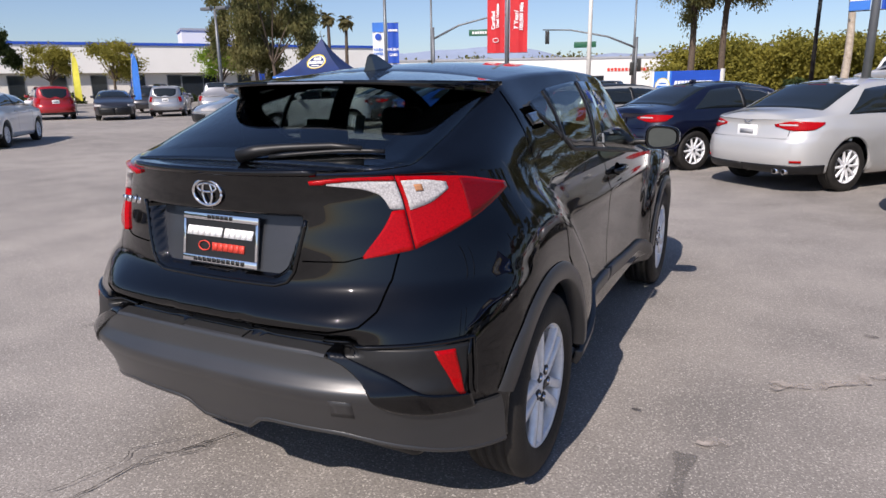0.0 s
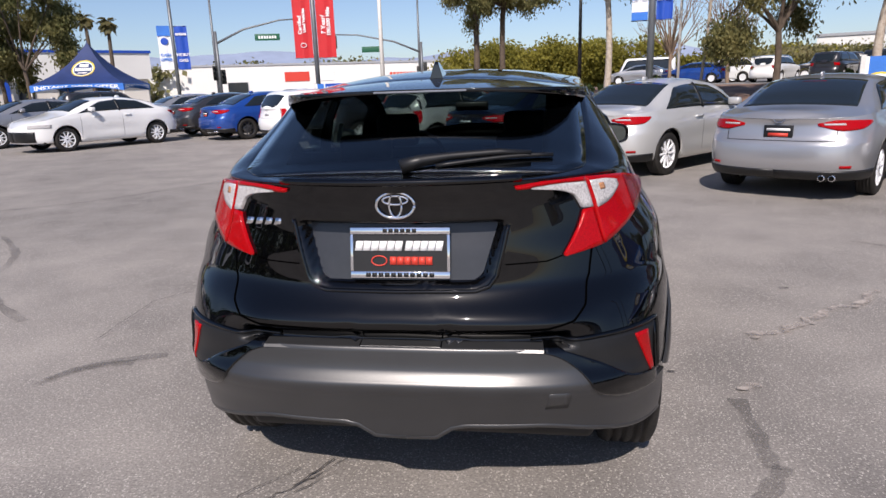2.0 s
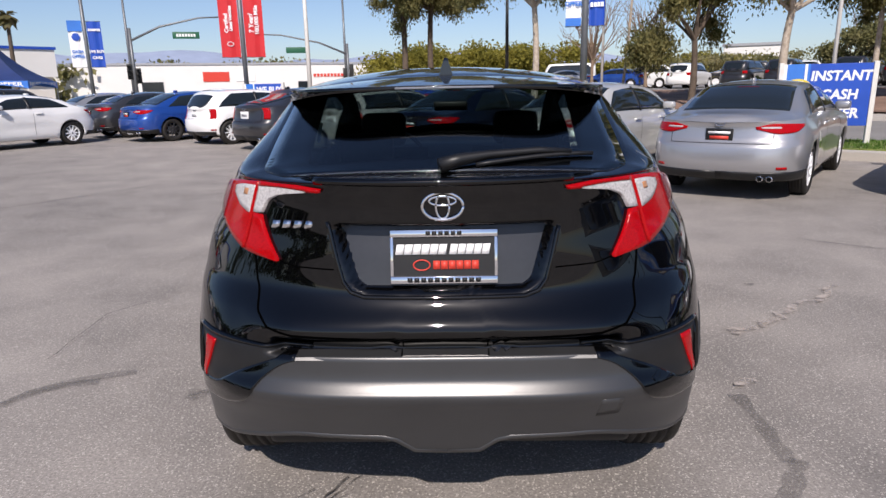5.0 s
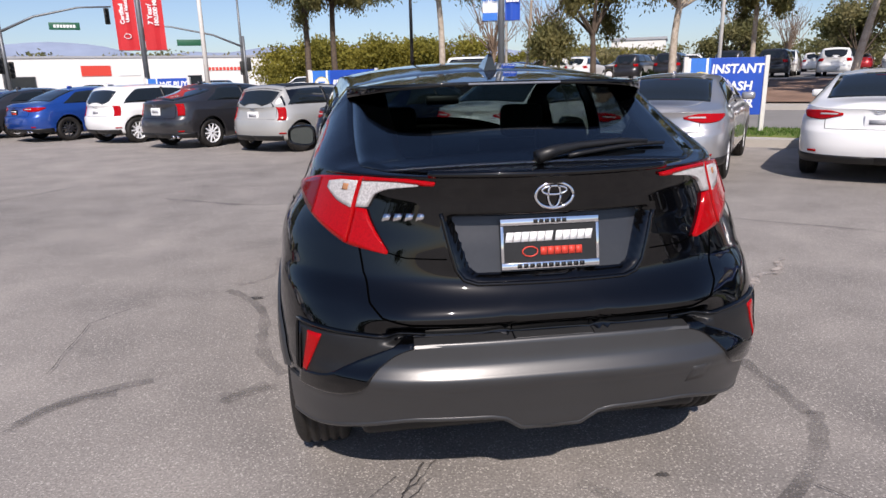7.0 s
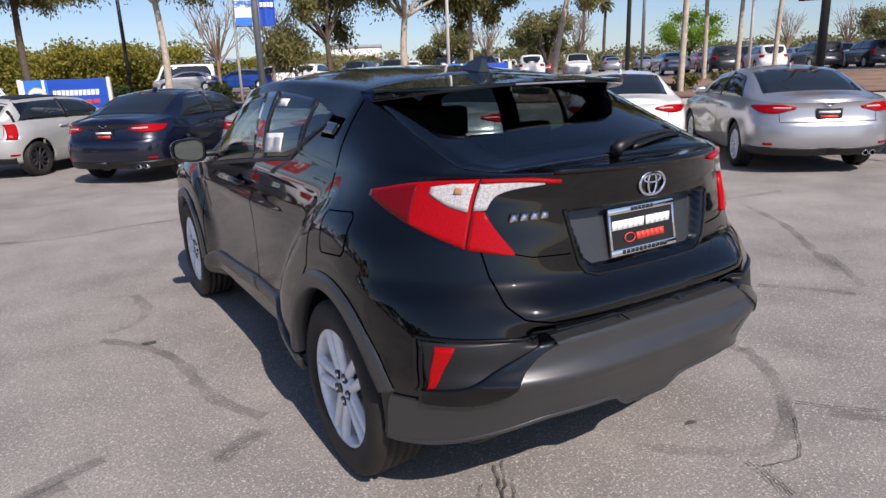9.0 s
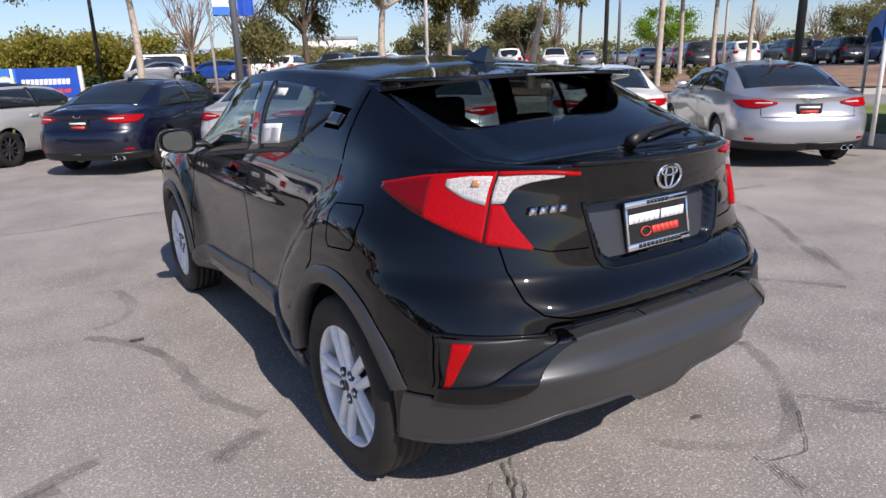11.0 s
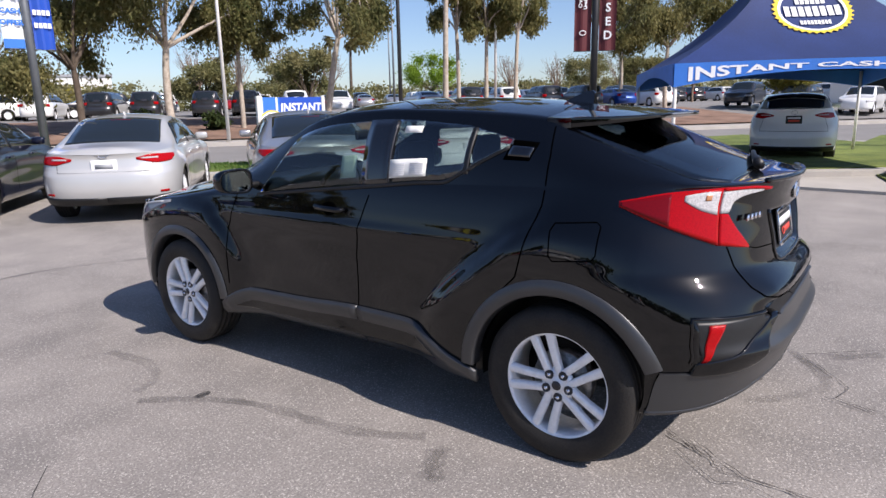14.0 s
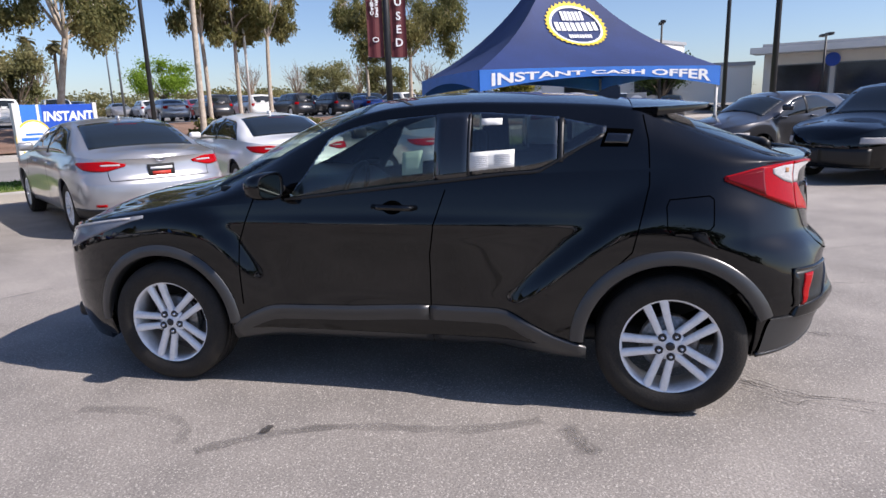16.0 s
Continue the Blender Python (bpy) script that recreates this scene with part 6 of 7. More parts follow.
red_txt = ((("Certified", "white", 0.17, 3.45, -0.09, 90), ("Used Vehicles", "white", 0.14, 3.6, 0.06, 90), ("oval", "white", 0.10, 2.78, 0, 0)), (("7 Year/", "white", 0.21, 3.45, -0.08, 90), ("100,000 Mile", "white", 0.18, 3.55, 0.10, 90)))
banner_pole((-7.2, 21.6), 2.35, 4.6, 14, ("red_cloth", "red_cloth"), "grey lamp post with two red printed banners", red_txt, wide=0.62)
blue_txt = ((("panel", "blue_cloth", 0.22, 4.05, 0, 0), ("disc", "blue_print", 0.16, 3.6, 0, 0), ("CASH", "blue_cloth", 0.17, 3.0, 0, 0), ("OFFER", "blue_cloth", 0.17, 2.8, 0, 0)), (("#6", "white", 0.10, 3.9, 0, 0), ("WE BUY", "white", 0.16, 3.0, 0, 0), ("CARS", "white", 0.16, 2.75, 0, 0)))
banner_pole((-15.9, 27.6), 2.35, 4.25, 24, ("white", "blue_print"), "grey lamp post with white and blue banners", blue_txt, wide=0.55)
bn_txt = ((("panel", "blue_cloth", 0.09, 2.68, 0, 0), ("INSTANT", "blue_cloth", 0.10, 3.55, 0, 0), ("CASH", "blue_cloth", 0.14, 3.30, 0, 0), ("OFFER", "blue_cloth", 0.14, 3.08, 0, 0)), (("#4", "white", 0.10, 3.3, 0, 0), ("#4", "white", 0.10, 3.05, 0, 0)))
banner_pole((3.08, 15.0), 2.58, 4.2, -14, ("white", "blue_print"), "grey lamp post with white and blue banners", bn_txt, wide=0.36)
us_txt = ((("Certified", "white", 0.11, 3.6, -0.06, 90), ("Used Vehicles", "white", 0.10, 3.65, 0.05, 90), ("oval", "white", 0.07, 2.85, 0, 0)), (("U", "white", 0.26, 3.70, 0, 0), ("S", "white", 0.26, 3.38, 0, 0), ("E", "white", 0.26, 3.08, 0, 0), ("D", "white", 0.26, 2.78, 0, 0)))
banner_pole((11.55, 6.45), 2.45, 4.2, -62, ("maroon_cloth", "maroon_cloth"), "dark lamp post with maroon printed banners", us_txt, wide=0.38, pole="pole_dark")


def plain_pole(name, at, h, r, material, label, z=0.0, head=None, lean=(0, 0)):
    z = max(z, TZ(*at))
    ob = thing(name, (*at, z), label, name.replace("_", " "), "poles")
    top = (lean[0], lean[1], h)
    part("pole", tube([(0, 0, 0), (lean[0] * 0.5, lean[1] * 0.5, h * 0.5), top], [r, r * 0.85, r * 0.65], 10), M[material], ob)
    if head == "twin":
        for sx in (-1, 1):
            part("lamp_head", box(sx * 0.25, sx * 1.05, -0.18, 0.18, h - 0.02, h + 0.16, 0.02), M[material], ob)
        part("cross_arm", tube([(-0.3, 0, h), (0.3, 0, h)], 0.03, 6), M[material], ob)
    if head == "arm":
        part("lamp_arm", tube([(0, 0, h), (-0.8, 0, h + 0.45), (-1.8, 0, h + 0.55)], [0.05, 0.045, 0.04], 8), M[material], ob)
        part("lamp_head", box(-2.5, -1.8, -0.12, 0.12, h + 0.48, h + 0.62, 0.03), M["grey_print"], ob)
    return ob


plain_pole("flag_pole", (13.45, 23.0), 11.5, 0.075, "pole_white", "slim white pole beside the far pavement", 0.15)
plain_pole("light_pole", (20.1, 19.3), 11, 0.10, "pole_dark", "dark light pole in the mulch bed", 0.2)
plain_pole("flag_pole", (31.0, 20.9), 10, 0.08, "pole_white", "slim white pole among the gum trees")
plain_pole("flag_pole", (7.4, 33.0), 10.5, 0.075, "pole_white", "slim white pole across the street", 0.2)
plain_pole("light_pole", (3.0, 38.7), 9, 0.11, "pole_dark", "dark light pole in front of the hedge")
plain_pole("light_pole", (-9.7, 42.7), 10, 0.16, "pole_white", "stout pale pole at the crossing")
plain_pole("light_pole", (17.8, -2.25), 9, 0.068, "pole_dark", "dark light pole beyond the tent", 0.0)
plain_pole("light_pole", (17.5, -3.54), 9, 0.095, "pole_dark", "dark light pole beyond the grey car", 0.0)
plain_pole("light_pole", (50.9, -3.5), 6.7, 0.11, "pole_dark", "twin-headed lot lamp far off", 0, "twin")
plain_pole("light_pole", (48.7, -14.4), 5.4, 0.10, "pole_dark", "twin-headed lot lamp by the showroom", 0, "twin")
plain_pole("light_pole", (-30.3, 30.9), 6.2, 0.12, "pole_grey", "twin-headed lot lamp with a red banner", 0, "twin")
plain_pole("street_lamp", (-25.2, 50.2), 9, 0.12, "pole_grey", "street lamp with a curved arm", 0, "arm")
plain_pole("street_lamp", (-9.8, 58.0), 9, 0.12, "pole_grey", "street lamp above the traffic signals", 0, "arm")
plain_pole("light_pole", (42, 38), 9.5, 0.10, "pole_grey", "tall lot lamp far across the street")
plain_pole("light_pole", (58, 52), 9.5, 0.10, "pole_grey", "tall lot lamp far across the street")


def signal(at, turn, span, h, label):
    """A traffic signal on a long curved mast arm."""
    ob = thing("traffic_signal", (*at, 0), label, "traffic signal", "traffic signals", turn=turn)
    part("mast", tube([(0, 0, 0), (0, 0, h)], [0.14, 0.11], 10), M["pole_grey"], ob)
    part("mast_arm", tube([(0, 0, h - 0.9), (span * 0.3, 0, h + 0.1), (span * 0.7, 0, h + 0.75), (span, 0, h + 0.85)], [0.09, 0.075, 0.06, 0.05], 8), M["pole_grey"], ob)
    for x, z in ((span * 0.95, h + 0.2), (0.3, 2.6), (-0.3, 2.9)):
        head = part("signal_head", box(x - 0.17, x + 0.17, -0.15, 0.1, z - 0.55, z + 0.55, 0.03), M["traffic"], ob)
        for k in range(3):
            part("visor", moved(lathe([(0.10, -0.12), (0.12, 0.12)], 12), pose(x, -0.2, z - 0.36 + 0.36 * k, 0, 0, 90)), M["traffic"], head)
    sg = part("street_sign", box(span * 0.42, span * 0.42 + 1.9, -0.03, 0.0, h - 0.75, h - 0.25, 0.02), M["sign_green"], ob, "green street name sign")
    part("sign_print", moved(letter_bars(7, 1.4, 0.2), Matrix.Translation((span * 0.42 + 0.95, -0.04, h - 0.5))), M["white"], sg, "", False)
    return ob


signal((-24.0, 48.2), 18, 7.0, 6.0, "traffic signal on a long curved mast arm")
signal((-9.6, 58.0), 190, 8.0, 5.2, "traffic signal at the far corner of the crossing")

# low round-marked panel across the way
rp = thing("sign_board", (29.0, -0.4, 0), "grey upright panel with a pale round mark", "sign", "sales boards", turn=-90)
part("panel", box(-0.45, 0.45, -0.06, 0.06, 0.0, 1.75, 0.02), M["grey_print"], rp, "", False)
part("round_mark", moved(lathe([(0, -0.075), (0.34, -0.072), (0.34, -0.05)], 24), pose(0, 0, 1.3, 0, 0, 90)), M["white"], rp, "pale round mark", False)


# ---- more vehicles round the lot ----
CS = Shell(yr=lambda z: HS.yr(z) - 0.5, W=HS.W, nr=HS.nr, yc=HS.yc - 0.5, yf=lambda z: HS.yf(z) - 0.5, nf=HS.nf, yd=HS.yd - 0.5, zs=lambda y: HS.zs(y + 0.5), xr=lambda y: HS.xr(y + 0.5), zr=lambda y: HS.zr(y + 0.5), zc=lambda y: HS.zc(y + 0.5), bump=lambda y, z: HS.bump(y + 0.5, z))
chr_args = dict(kind="chr", L=4.38, W=0.88, H=1.55, tail=1.16, rear=0.78, wb=2.64, R=0.34, shell=CS)
park(car(colour=white_p, label="white crossover under the tent with a dark rear window", roof="gloss_trim", lamps="wide", **chr_args), (13.75, 2.5), -82, 0.05)
park(car(colour=grey_p, label="dark grey crossover facing the lot beyond the tent", **chr_args), (12.4, -3.2), 36.9)
park(car("suv", 4.5, 0.92, 1.66, 1.10, 0.9, 2.66, M["black_paint"], "black sport utility with a dealer plate in front", R=0.35), (10.3, -4.9), 36.9)
sal = dict(kind="saloon", L=4.64, W=0.89, H=1.44, tail=1.05, rear=0.95, wb=2.70)
park(car(colour=white_p, label="white saloon standing across the lot", **sal), (-11.9, 17.96), 153.4)
park(car(colour=silver, label="silver saloon behind the white one", **sal), (-15.0, 19.2), 150)
park(car(colour=white_p, label="white saloon at the open side of the lot", **sal), (-17.0, 8.75), 43)
park(car("suv", 4.6, 0.92, 1.68, 1.10, 0.9, 2.66, red_p, "red sport utility parked by the grass", R=0.35, lamps="block", plate="white"), (-31.4, 20.4), 64)
park(car(colour=char_p, label="dark grey saloon facing the lot", plate="white", **sal), (-29.6, 22.5), -127)
park(car("suv", 4.5, 0.92, 1.62, 1.08, 0.9, 2.66, silver, "silver sport utility seen from behind", R=0.35, lamps="block", plate="white"), (-28.0, 24.55), 42)
park(car("pickup", 5.4, 0.95, 1.80, 1.08, 1.2, 3.2, silver, "silver pickup truck seen from behind", R=0.38, lamps="block", plate="white"), (-27.2, 27.3), 40)
park(car("pickup", 5.8, 1.0, 1.92, 1.15, 1.25, 3.6, char_p, "charcoal pickup truck by the building", R=0.42, lamps="block", plate="white"), (-47.0, 38.2), -13)
park(car(colour=blue_p, label="blue saloon behind the flags", **sal), (-40.5, 26.5), 64)
# fuller left side behind the banner poles
row_white = car("suv", 4.5, 0.91, 1.62, 1.08, 0.9, 2.66, white_p, "white car in the far rows", R=0.34, lamps="block", plate="white", fine=0.7, plain=True, group="far cars")
row_dark = car("suv", 4.6, 0.91, 1.68, 1.10, 0.9, 2.66, char_p, "dark car in the far rows", R=0.35, lamps="block", plate="white", fine=0.7, plain=True, group="far cars")
row_silver = car(colour=silver, label="silver saloon in the far rows", fine=0.7, plain=True, group="far cars", **sal)
row_red = car(colour=red_p, label="red saloon in the far rows", fine=0.7, plain=True, group="far cars", **sal)
row_blue = car(colour=blue_p, label="blue saloon in the far rows", fine=0.7, plain=True, group="far cars", **sal)
van = car("van", 5.9, 1.0, 2.65, 1.35, 1.1, 3.6, white_p, "white high-roof passenger van across the street", R=0.36, lamps="block", plate="white", fine=0.7, plain=True)
rnd = random.Random(4)
far = [row_white, row_dark, row_silver, row_red, row_blue]
used = set()
spots = [(RD(s, d), h) for d, h, ss in ((30, -40, range(-14, 40, 3)), (36, 140, range(-8, 60, 3)), (52, -40, range(-4, 80, 3)), (58, 140, range(6, 90, 3)), (78, -40, range(10, 110, 4))) for s in ss if rnd.random() < 0.8]
for p, h in spots:
    k = rnd.choice((0, 0, 0, 1, 1, 1, 1, 2, 2, 1, 0, 2, 3, 4))
    again = k in used
    used.add(k)
    park(far[k], (p[0] + rnd.uniform(-0.4, 0.4), p[1] + rnd.uniform(-0.4, 0.4)), h + rnd.uniform(-3, 3), None, again)
park(van, (13.2, 67.5), 78)
for x, y, h, o in ((12.8, 47.3, 60, row_blue), (14.7, 46.4, 52, row_white), (16.4, 45.6, 60, row_dark), (20.6, 45.0, 70, row_dark), (23.4, 43.6, 70, row_white), (9.4, 49.5, 70, row_silver)):
    park(o, (x, y), h, None, True)
for x, y, h in ((44, 6.0, 80), (45, 2.8, 82), (46, -0.5, 85), (47.5, -4.0, 85), (48, 10, 85), (36, -8, 80), (40, -12, 95)):
    park(rnd.choice((row_white, row_dark, row_silver)), (x, y), h, None, True)
for x, y, h, o in ((-15.9, 5.6, 94, row_silver), (-16.0, 2.9, 96, row_white), (-16.2, 0.2, 95, row_dark), (-16.4, -2.8, 96, row_white), (-20, 26, -40, row_dark), (-22.5, 28, -40, row_silver), (-14, 23, -40, row_silver), (-34, 28, 40, row_dark), (-36, 36, 45, row_silver), (-13, 66, 80, row_dark), (-24, 66, 80, row_white), (-4, 62, 80, row_white)):
    park(o, (x, y), h, None, True)


# ---- planting ----
def leaves(points, n, size, aspect, hang, seed, reach=1.35):
    """n small folded leaves strewn through blobs (x, y, z, rx, rz); hang tips them downward."""
    r = np.random.default_rng(seed)
    P = np.array(points, float)
    wgt = P[:, 3] ** 2 * P[:, 4]
    idx = r.choice(len(P), n, p=wgt / wgt.sum())
    d = r.normal(size=(n, 3))
    d /= np.linalg.norm(d, axis=1)[:, None]
    rad = np.abs(r.normal(0, 0.62, n))
    rad = np.where(rad > reach, r.uniform(0.5, reach, n), rad)
    c = P[idx, :3] + d * rad[:, None] * np.stack([P[idx, 3], P[idx, 3], P[idx, 4]], 1)
    ax = r.normal(size=(n, 3))
    ax[:, 2] -= hang
    ax /= np.linalg.norm(ax, axis=1)[:, None]
    up = r.normal(size=(n, 3))
    sd = np.cross(ax, up)
    sd /= np.linalg.norm(sd, axis=1)[:, None]
    L = size * r.uniform(0.6, 1.4, n)[:, None]
    w = L * aspect
    v = np.stack([c, c + ax * L * 0.5 + sd * w, c + ax * L, c + ax * L * 0.5 - sd * w], 1).reshape(-1, 3)
    f = np.arange(n * 4).reshape(-1, 4)
    return v.tolist(), f.tolist()


def limb(p, q, r0, r1, bend, rnd, n=6):
    p, q = Vector(p), Vector(q)
    mid = (p + q) / 2 + Vector((rnd.uniform(-1, 1), rnd.uniform(-1, 1), rnd.uniform(-0.2, 0.8))) * bend
    pts = [p * (1 - t) ** 2 + mid * 2 * t * (1 - t) + q * t * t for t in [i / n for i in range(n + 1)]]
    return tube(pts, [r0 + (r1 - r0) * i / n for i in range(n + 1)], 7, False)


def gum_tree(at, h, spread, clear, seed, label, n=5200, bark="bark_pale", leaf="leaf_euc", lean=(0.0, 0.0), z=0.2, hang=1.6, size=0.26, r=0.19):
    """A gum tree: bare leaning trunk, forked limbs, hanging clumps of narrow leaves."""
    rnd = random.Random(seed)
    z = TZ(*at)
    h, clear = h - z, clear - z
    ob = thing("tree", (*at, z), label, "tree", "gum trees")
    top = Vector((lean[0], lean[1], clear))
    geo = [limb((0, 0, -0.1), top, r, r * 0.72, 0.25, rnd, 9)]
    blobs = []
    for k in range(8):
        a = 2 * math.pi * k / 8 + rnd.uniform(-0.4, 0.4)
        e = top + Vector((math.cos(a) * spread * rnd.uniform(0.35, 0.85), math.sin(a) * spread * rnd.uniform(0.35, 0.85), (h - clear) * rnd.uniform(0.15, 0.85)))
        geo.append(limb(top, e, r * 0.5, r * 0.14, 0.5, rnd))
        for j in range(3):
            b = e + Vector((rnd.uniform(-1, 1) * spread * 0.3, rnd.uniform(-1, 1) * spread * 0.3, rnd.uniform(-0.25, 0.2) * (h - clear)))
            geo.append(limb(e, b, r * 0.14, r * 0.05, 0.2, rnd, 3))
            for q in range(3):
                blobs.append((b.x + rnd.uniform(-0.5, 0.5), b.y + rnd.uniform(-0.5, 0.5), b.z - 0.35 * q * rnd.uniform(0.5, 1.2), spread * rnd.uniform(0.15, 0.27), spread * rnd.uniform(0.16, 0.30)))
    part("trunk", join(*geo), M[bark], ob, "pale peeling bark")
    part("crown", leaves(blobs, int(n * 4.2), size * 0.68, 0.20, hang, seed), M[leaf], ob, "hanging grey-green and rusty leaves", False)
    return ob


def round_tree(at, h, spread, clear, seed, label, n=3200, leaf="leaf_green", bark="bark_dark", size=0.34, z=0.0):
    rnd = random.Random(seed)
    z = TZ(*at)
    ob = thing("tree", (*at, z), label, "tree", "broadleaf trees")
    geo = [limb((0, 0, -0.1), (0, 0, clear + 0.3), 0.16, 0.11, 0.1, rnd)]
    blobs = []
    for k in range(16):
        a, u = rnd.uniform(0, 6.28), rnd.uniform(-0.8, 1)
        q = Vector((math.cos(a) * spread * 0.62 * math.sqrt(1 - u * u * 0.8), math.sin(a) * spread * 0.62 * math.sqrt(1 - u * u * 0.8), (h + clear) / 2 + u * (h - clear) * 0.36))
        geo.append(limb((0, 0, clear), q, 0.06, 0.02, 0.3, rnd, 4))
        blobs.append((*q, spread * rnd.uniform(0.26, 0.42), (h - clear) * rnd.uniform(0.14, 0.24)))
    part("trunk", join(*geo), M[bark], ob)
    part("crown", leaves(blobs, int(n * 3.6), size * 0.48, 0.42, 0.2, seed), M[leaf], ob, "dense leafy crown", False)
    return ob


gum_tree((14.1, 27.9), 11.6, 4.5, 4.2, 1, "tall gum tree with a forked pale trunk", 15000, lean=(0.1, 0.1), r=0.2)
gum_tree((10.7, 29.4), 10.2, 3.6, 3.2, 2, "dark gum tree with low hanging leaves", 13000, bark="bark_dark", r=0.17)
gum_tree((19.5, 23.5), 10.8, 2.7, 4.6, 3, "gum tree with a crooked pale trunk", 12000, lean=(0.35, -0.7), r=0.17)
gum_tree((17.6, 27.4), 9.2, 2.0, 4.4, 4, "slender gum tree with drooping leaves", 8000, r=0.13)
gum_tree((23.6, 19.3), 16.0, 3.2, 10.4, 5, "tall gum tree with a bare white trunk", 6000, lean=(0.5, 0.1), r=0.15)
for k, (x, y) in enumerate(((29.6, 22.6), (30.8, 21.4), (32.2, 20.2))):
    gum_tree((x, y), 12.5, 2.0, 5.6, 10 + k, "tall gum tree in a clump of three", 9000, lean=(0.2 * k, 0.1), size=0.28, r=0.14, hang=2.4)
gum_tree((42, 14.2), 10.5, 3.6, 4.8, 14, "broad gum tree behind the maroon banners", 9000, size=0.3, hang=2.2, r=0.16)
gum_tree((46, 19), 10.0, 2.8, 5.2, 15, "broad gum tree behind the maroon banners", 6000, size=0.3, hang=2.2, r=0.15)
gum_tree((-3.35, 41.6), 10.2, 2.8, 6.2, 20, "dark-trunked gum tree with hanging foliage", 10000, bark="bark_dark", hang=2.6, r=0.22)
gum_tree((-1.6, 42.8), 10.0, 3.0, 6.2, 21, "dark-trunked gum tree with hanging foliage", 9000, bark="bark_dark", hang=2.6, r=0.22)
gum_tree((4.0, 33.6), 9.6, 3.7, 5.2, 22, "gum tree with a smooth pale trunk", 10000, r=0.19)
gum_tree((8.7, 34.2), 10.0, 1.4, 7.6, 23, "thin bare-stemmed young gum tree", 1200, r=0.08, lean=(0.4, 0))
gum_tree((-37.7, 44.5), 13.5, 4.2, 3.4, 24, "large dark gum tree beside the white building", 12000, bark="bark_dark", size=0.4)
gum_tree((-42, 47), 10.5, 3.6, 3.0, 25, "large dark gum tree beside the white building", 8000, bark="bark_dark", size=0.4)
round_tree((-57.3, 37.2), 5.4, 2.6, 2.2, 31, "yellowing street tree before the white building", leaf="leaf_hedge")
round_tree((-54.3, 41.4), 6.1, 3.1, 2.2, 32, "round green street tree before the white building", leaf="leaf_hedge")
round_tree((-48.0, 48.6), 5.6, 3.0, 2.0, 33, "round green street tree before the white building", leaf="leaf_green")
gum_tree((-60.5, 33.5), 8, 2.4, 3.0, 34, "dark tree at the end of the building", 5000, leaf="leaf_dark", bark="bark_dark", size=0.4)
round_tree((57, 45), 6.4, 3.6, 1.6, 35, "round bright green tree across the street")
round_tree((30, 36), 4.6, 2.6, 1.0, 36, "olive green tree across the street", leaf="leaf_far")
round_tree((24, 40), 4.0, 2.6, 1.0, 37, "olive green tree across the street", leaf="leaf_far")
round_tree((66, 30), 5.6, 3.6, 1.4, 38, "olive green tree across the street", leaf="leaf_far")
round_tree((60, 22), 4.6, 3.0, 1.4, 39, "brownish tree in the far car park", leaf="leaf_euc")
round_tree((40, 50), 4.6, 3.2, 1.0, 40, "olive green tree across the street", leaf="leaf_far")
round_tree((52, -3.8), 5.4, 2.6, 1.0, 41, "dark green tree before the showroom", leaf="leaf_dark")
round_tree((44, 6.5), 4.6, 2.4, 1.0, 42, "olive tree behind the tent", leaf="leaf_hedge")


def palm(at, h, seed, label):
    ob = thing("palm_tree", (*at, TZ(*at)), label, "palm tree", "palm trees")
    rnd = random.Random(seed)
    part("trunk", limb((0, 0, 0), (0.2, 0, h - 1.0), 0.24, 0.17, 0.2, rnd, 8), M["bark_dark"], ob)
    geo = []
    for k in range(34):
        a, e = rnd.uniform(0, 6.28), rnd.uniform(-1.1, 1.0)
        pts = [Vector((0.2 + math.cos(a) * 1.15 * t * math.cos(e * (1 - 0.2 * t)), math.sin(a) * 1.15 * t * math.cos(e * (1 - 0.2 * t)), h - 1.0 + 1.1 * t * math.sin(e) - 0.5 * t * t)) for t in (0, 0.35, 0.7, 1.0)]
        sd = Vector((-math.sin(a), math.cos(a), 0))
        geo.append(grid([[p - sd * w, p + Vector((0, 0, 0.05)), p + sd * w] for p, w in zip(pts, (0.03, 0.16, 0.34, 0.05))]))
    part("fronds", join(*geo), M["palm"], ob, "shaggy fan fronds", False)
    return ob


for k, (x, y, h) in enumerate(((-45.9, 63.6, 10.4), (-44.2, 64.8, 10.0), (-48.0, 62.0, 9.9))):
    palm((x, y), h, k, "tall fan palm behind the sales tent")
palm((62, 66), 10, 7, "fan palm far across the street")
palm((64, 64), 9.6, 8, "fan palm far across the street")

# clipped hedge and tree belts: uncountable foliage
def belt(name, p0, p1, h, depth, n, seed, leaf, label, size=0.5, base=0.0, even=0.72):
    rnd, blobs = random.Random(seed), []
    ln = math.hypot(p1[0] - p0[0], p1[1] - p0[1])
    k = int(ln / 1.5)
    for i in range(k):
        t = i / max(1, k - 1)
        hh = h * rnd.uniform(even, 1.08)
        for j in range(3):
            z = TZ(p0[0] + (p1[0] - p0[0]) * t, p0[1] + (p1[1] - p0[1]) * t) + base + (hh - base) * (0.16 + 0.27 * j)
            blobs.append((p0[0] + (p1[0] - p0[0]) * t + rnd.uniform(-1, 1) * depth * 0.5, p0[1] + (p1[1] - p0[1]) * t + rnd.uniform(-1, 1) * depth * 0.5, z, depth * rnd.uniform(0.5, 0.8), (hh - base) * 0.24))
    ob = mesh_ob(name, *leaves(blobs, n, size, 0.42, 0.2, seed, 1.08), M[leaf], False)
    return tagged(ob, label, name.replace("_", " "), kind="stuff")


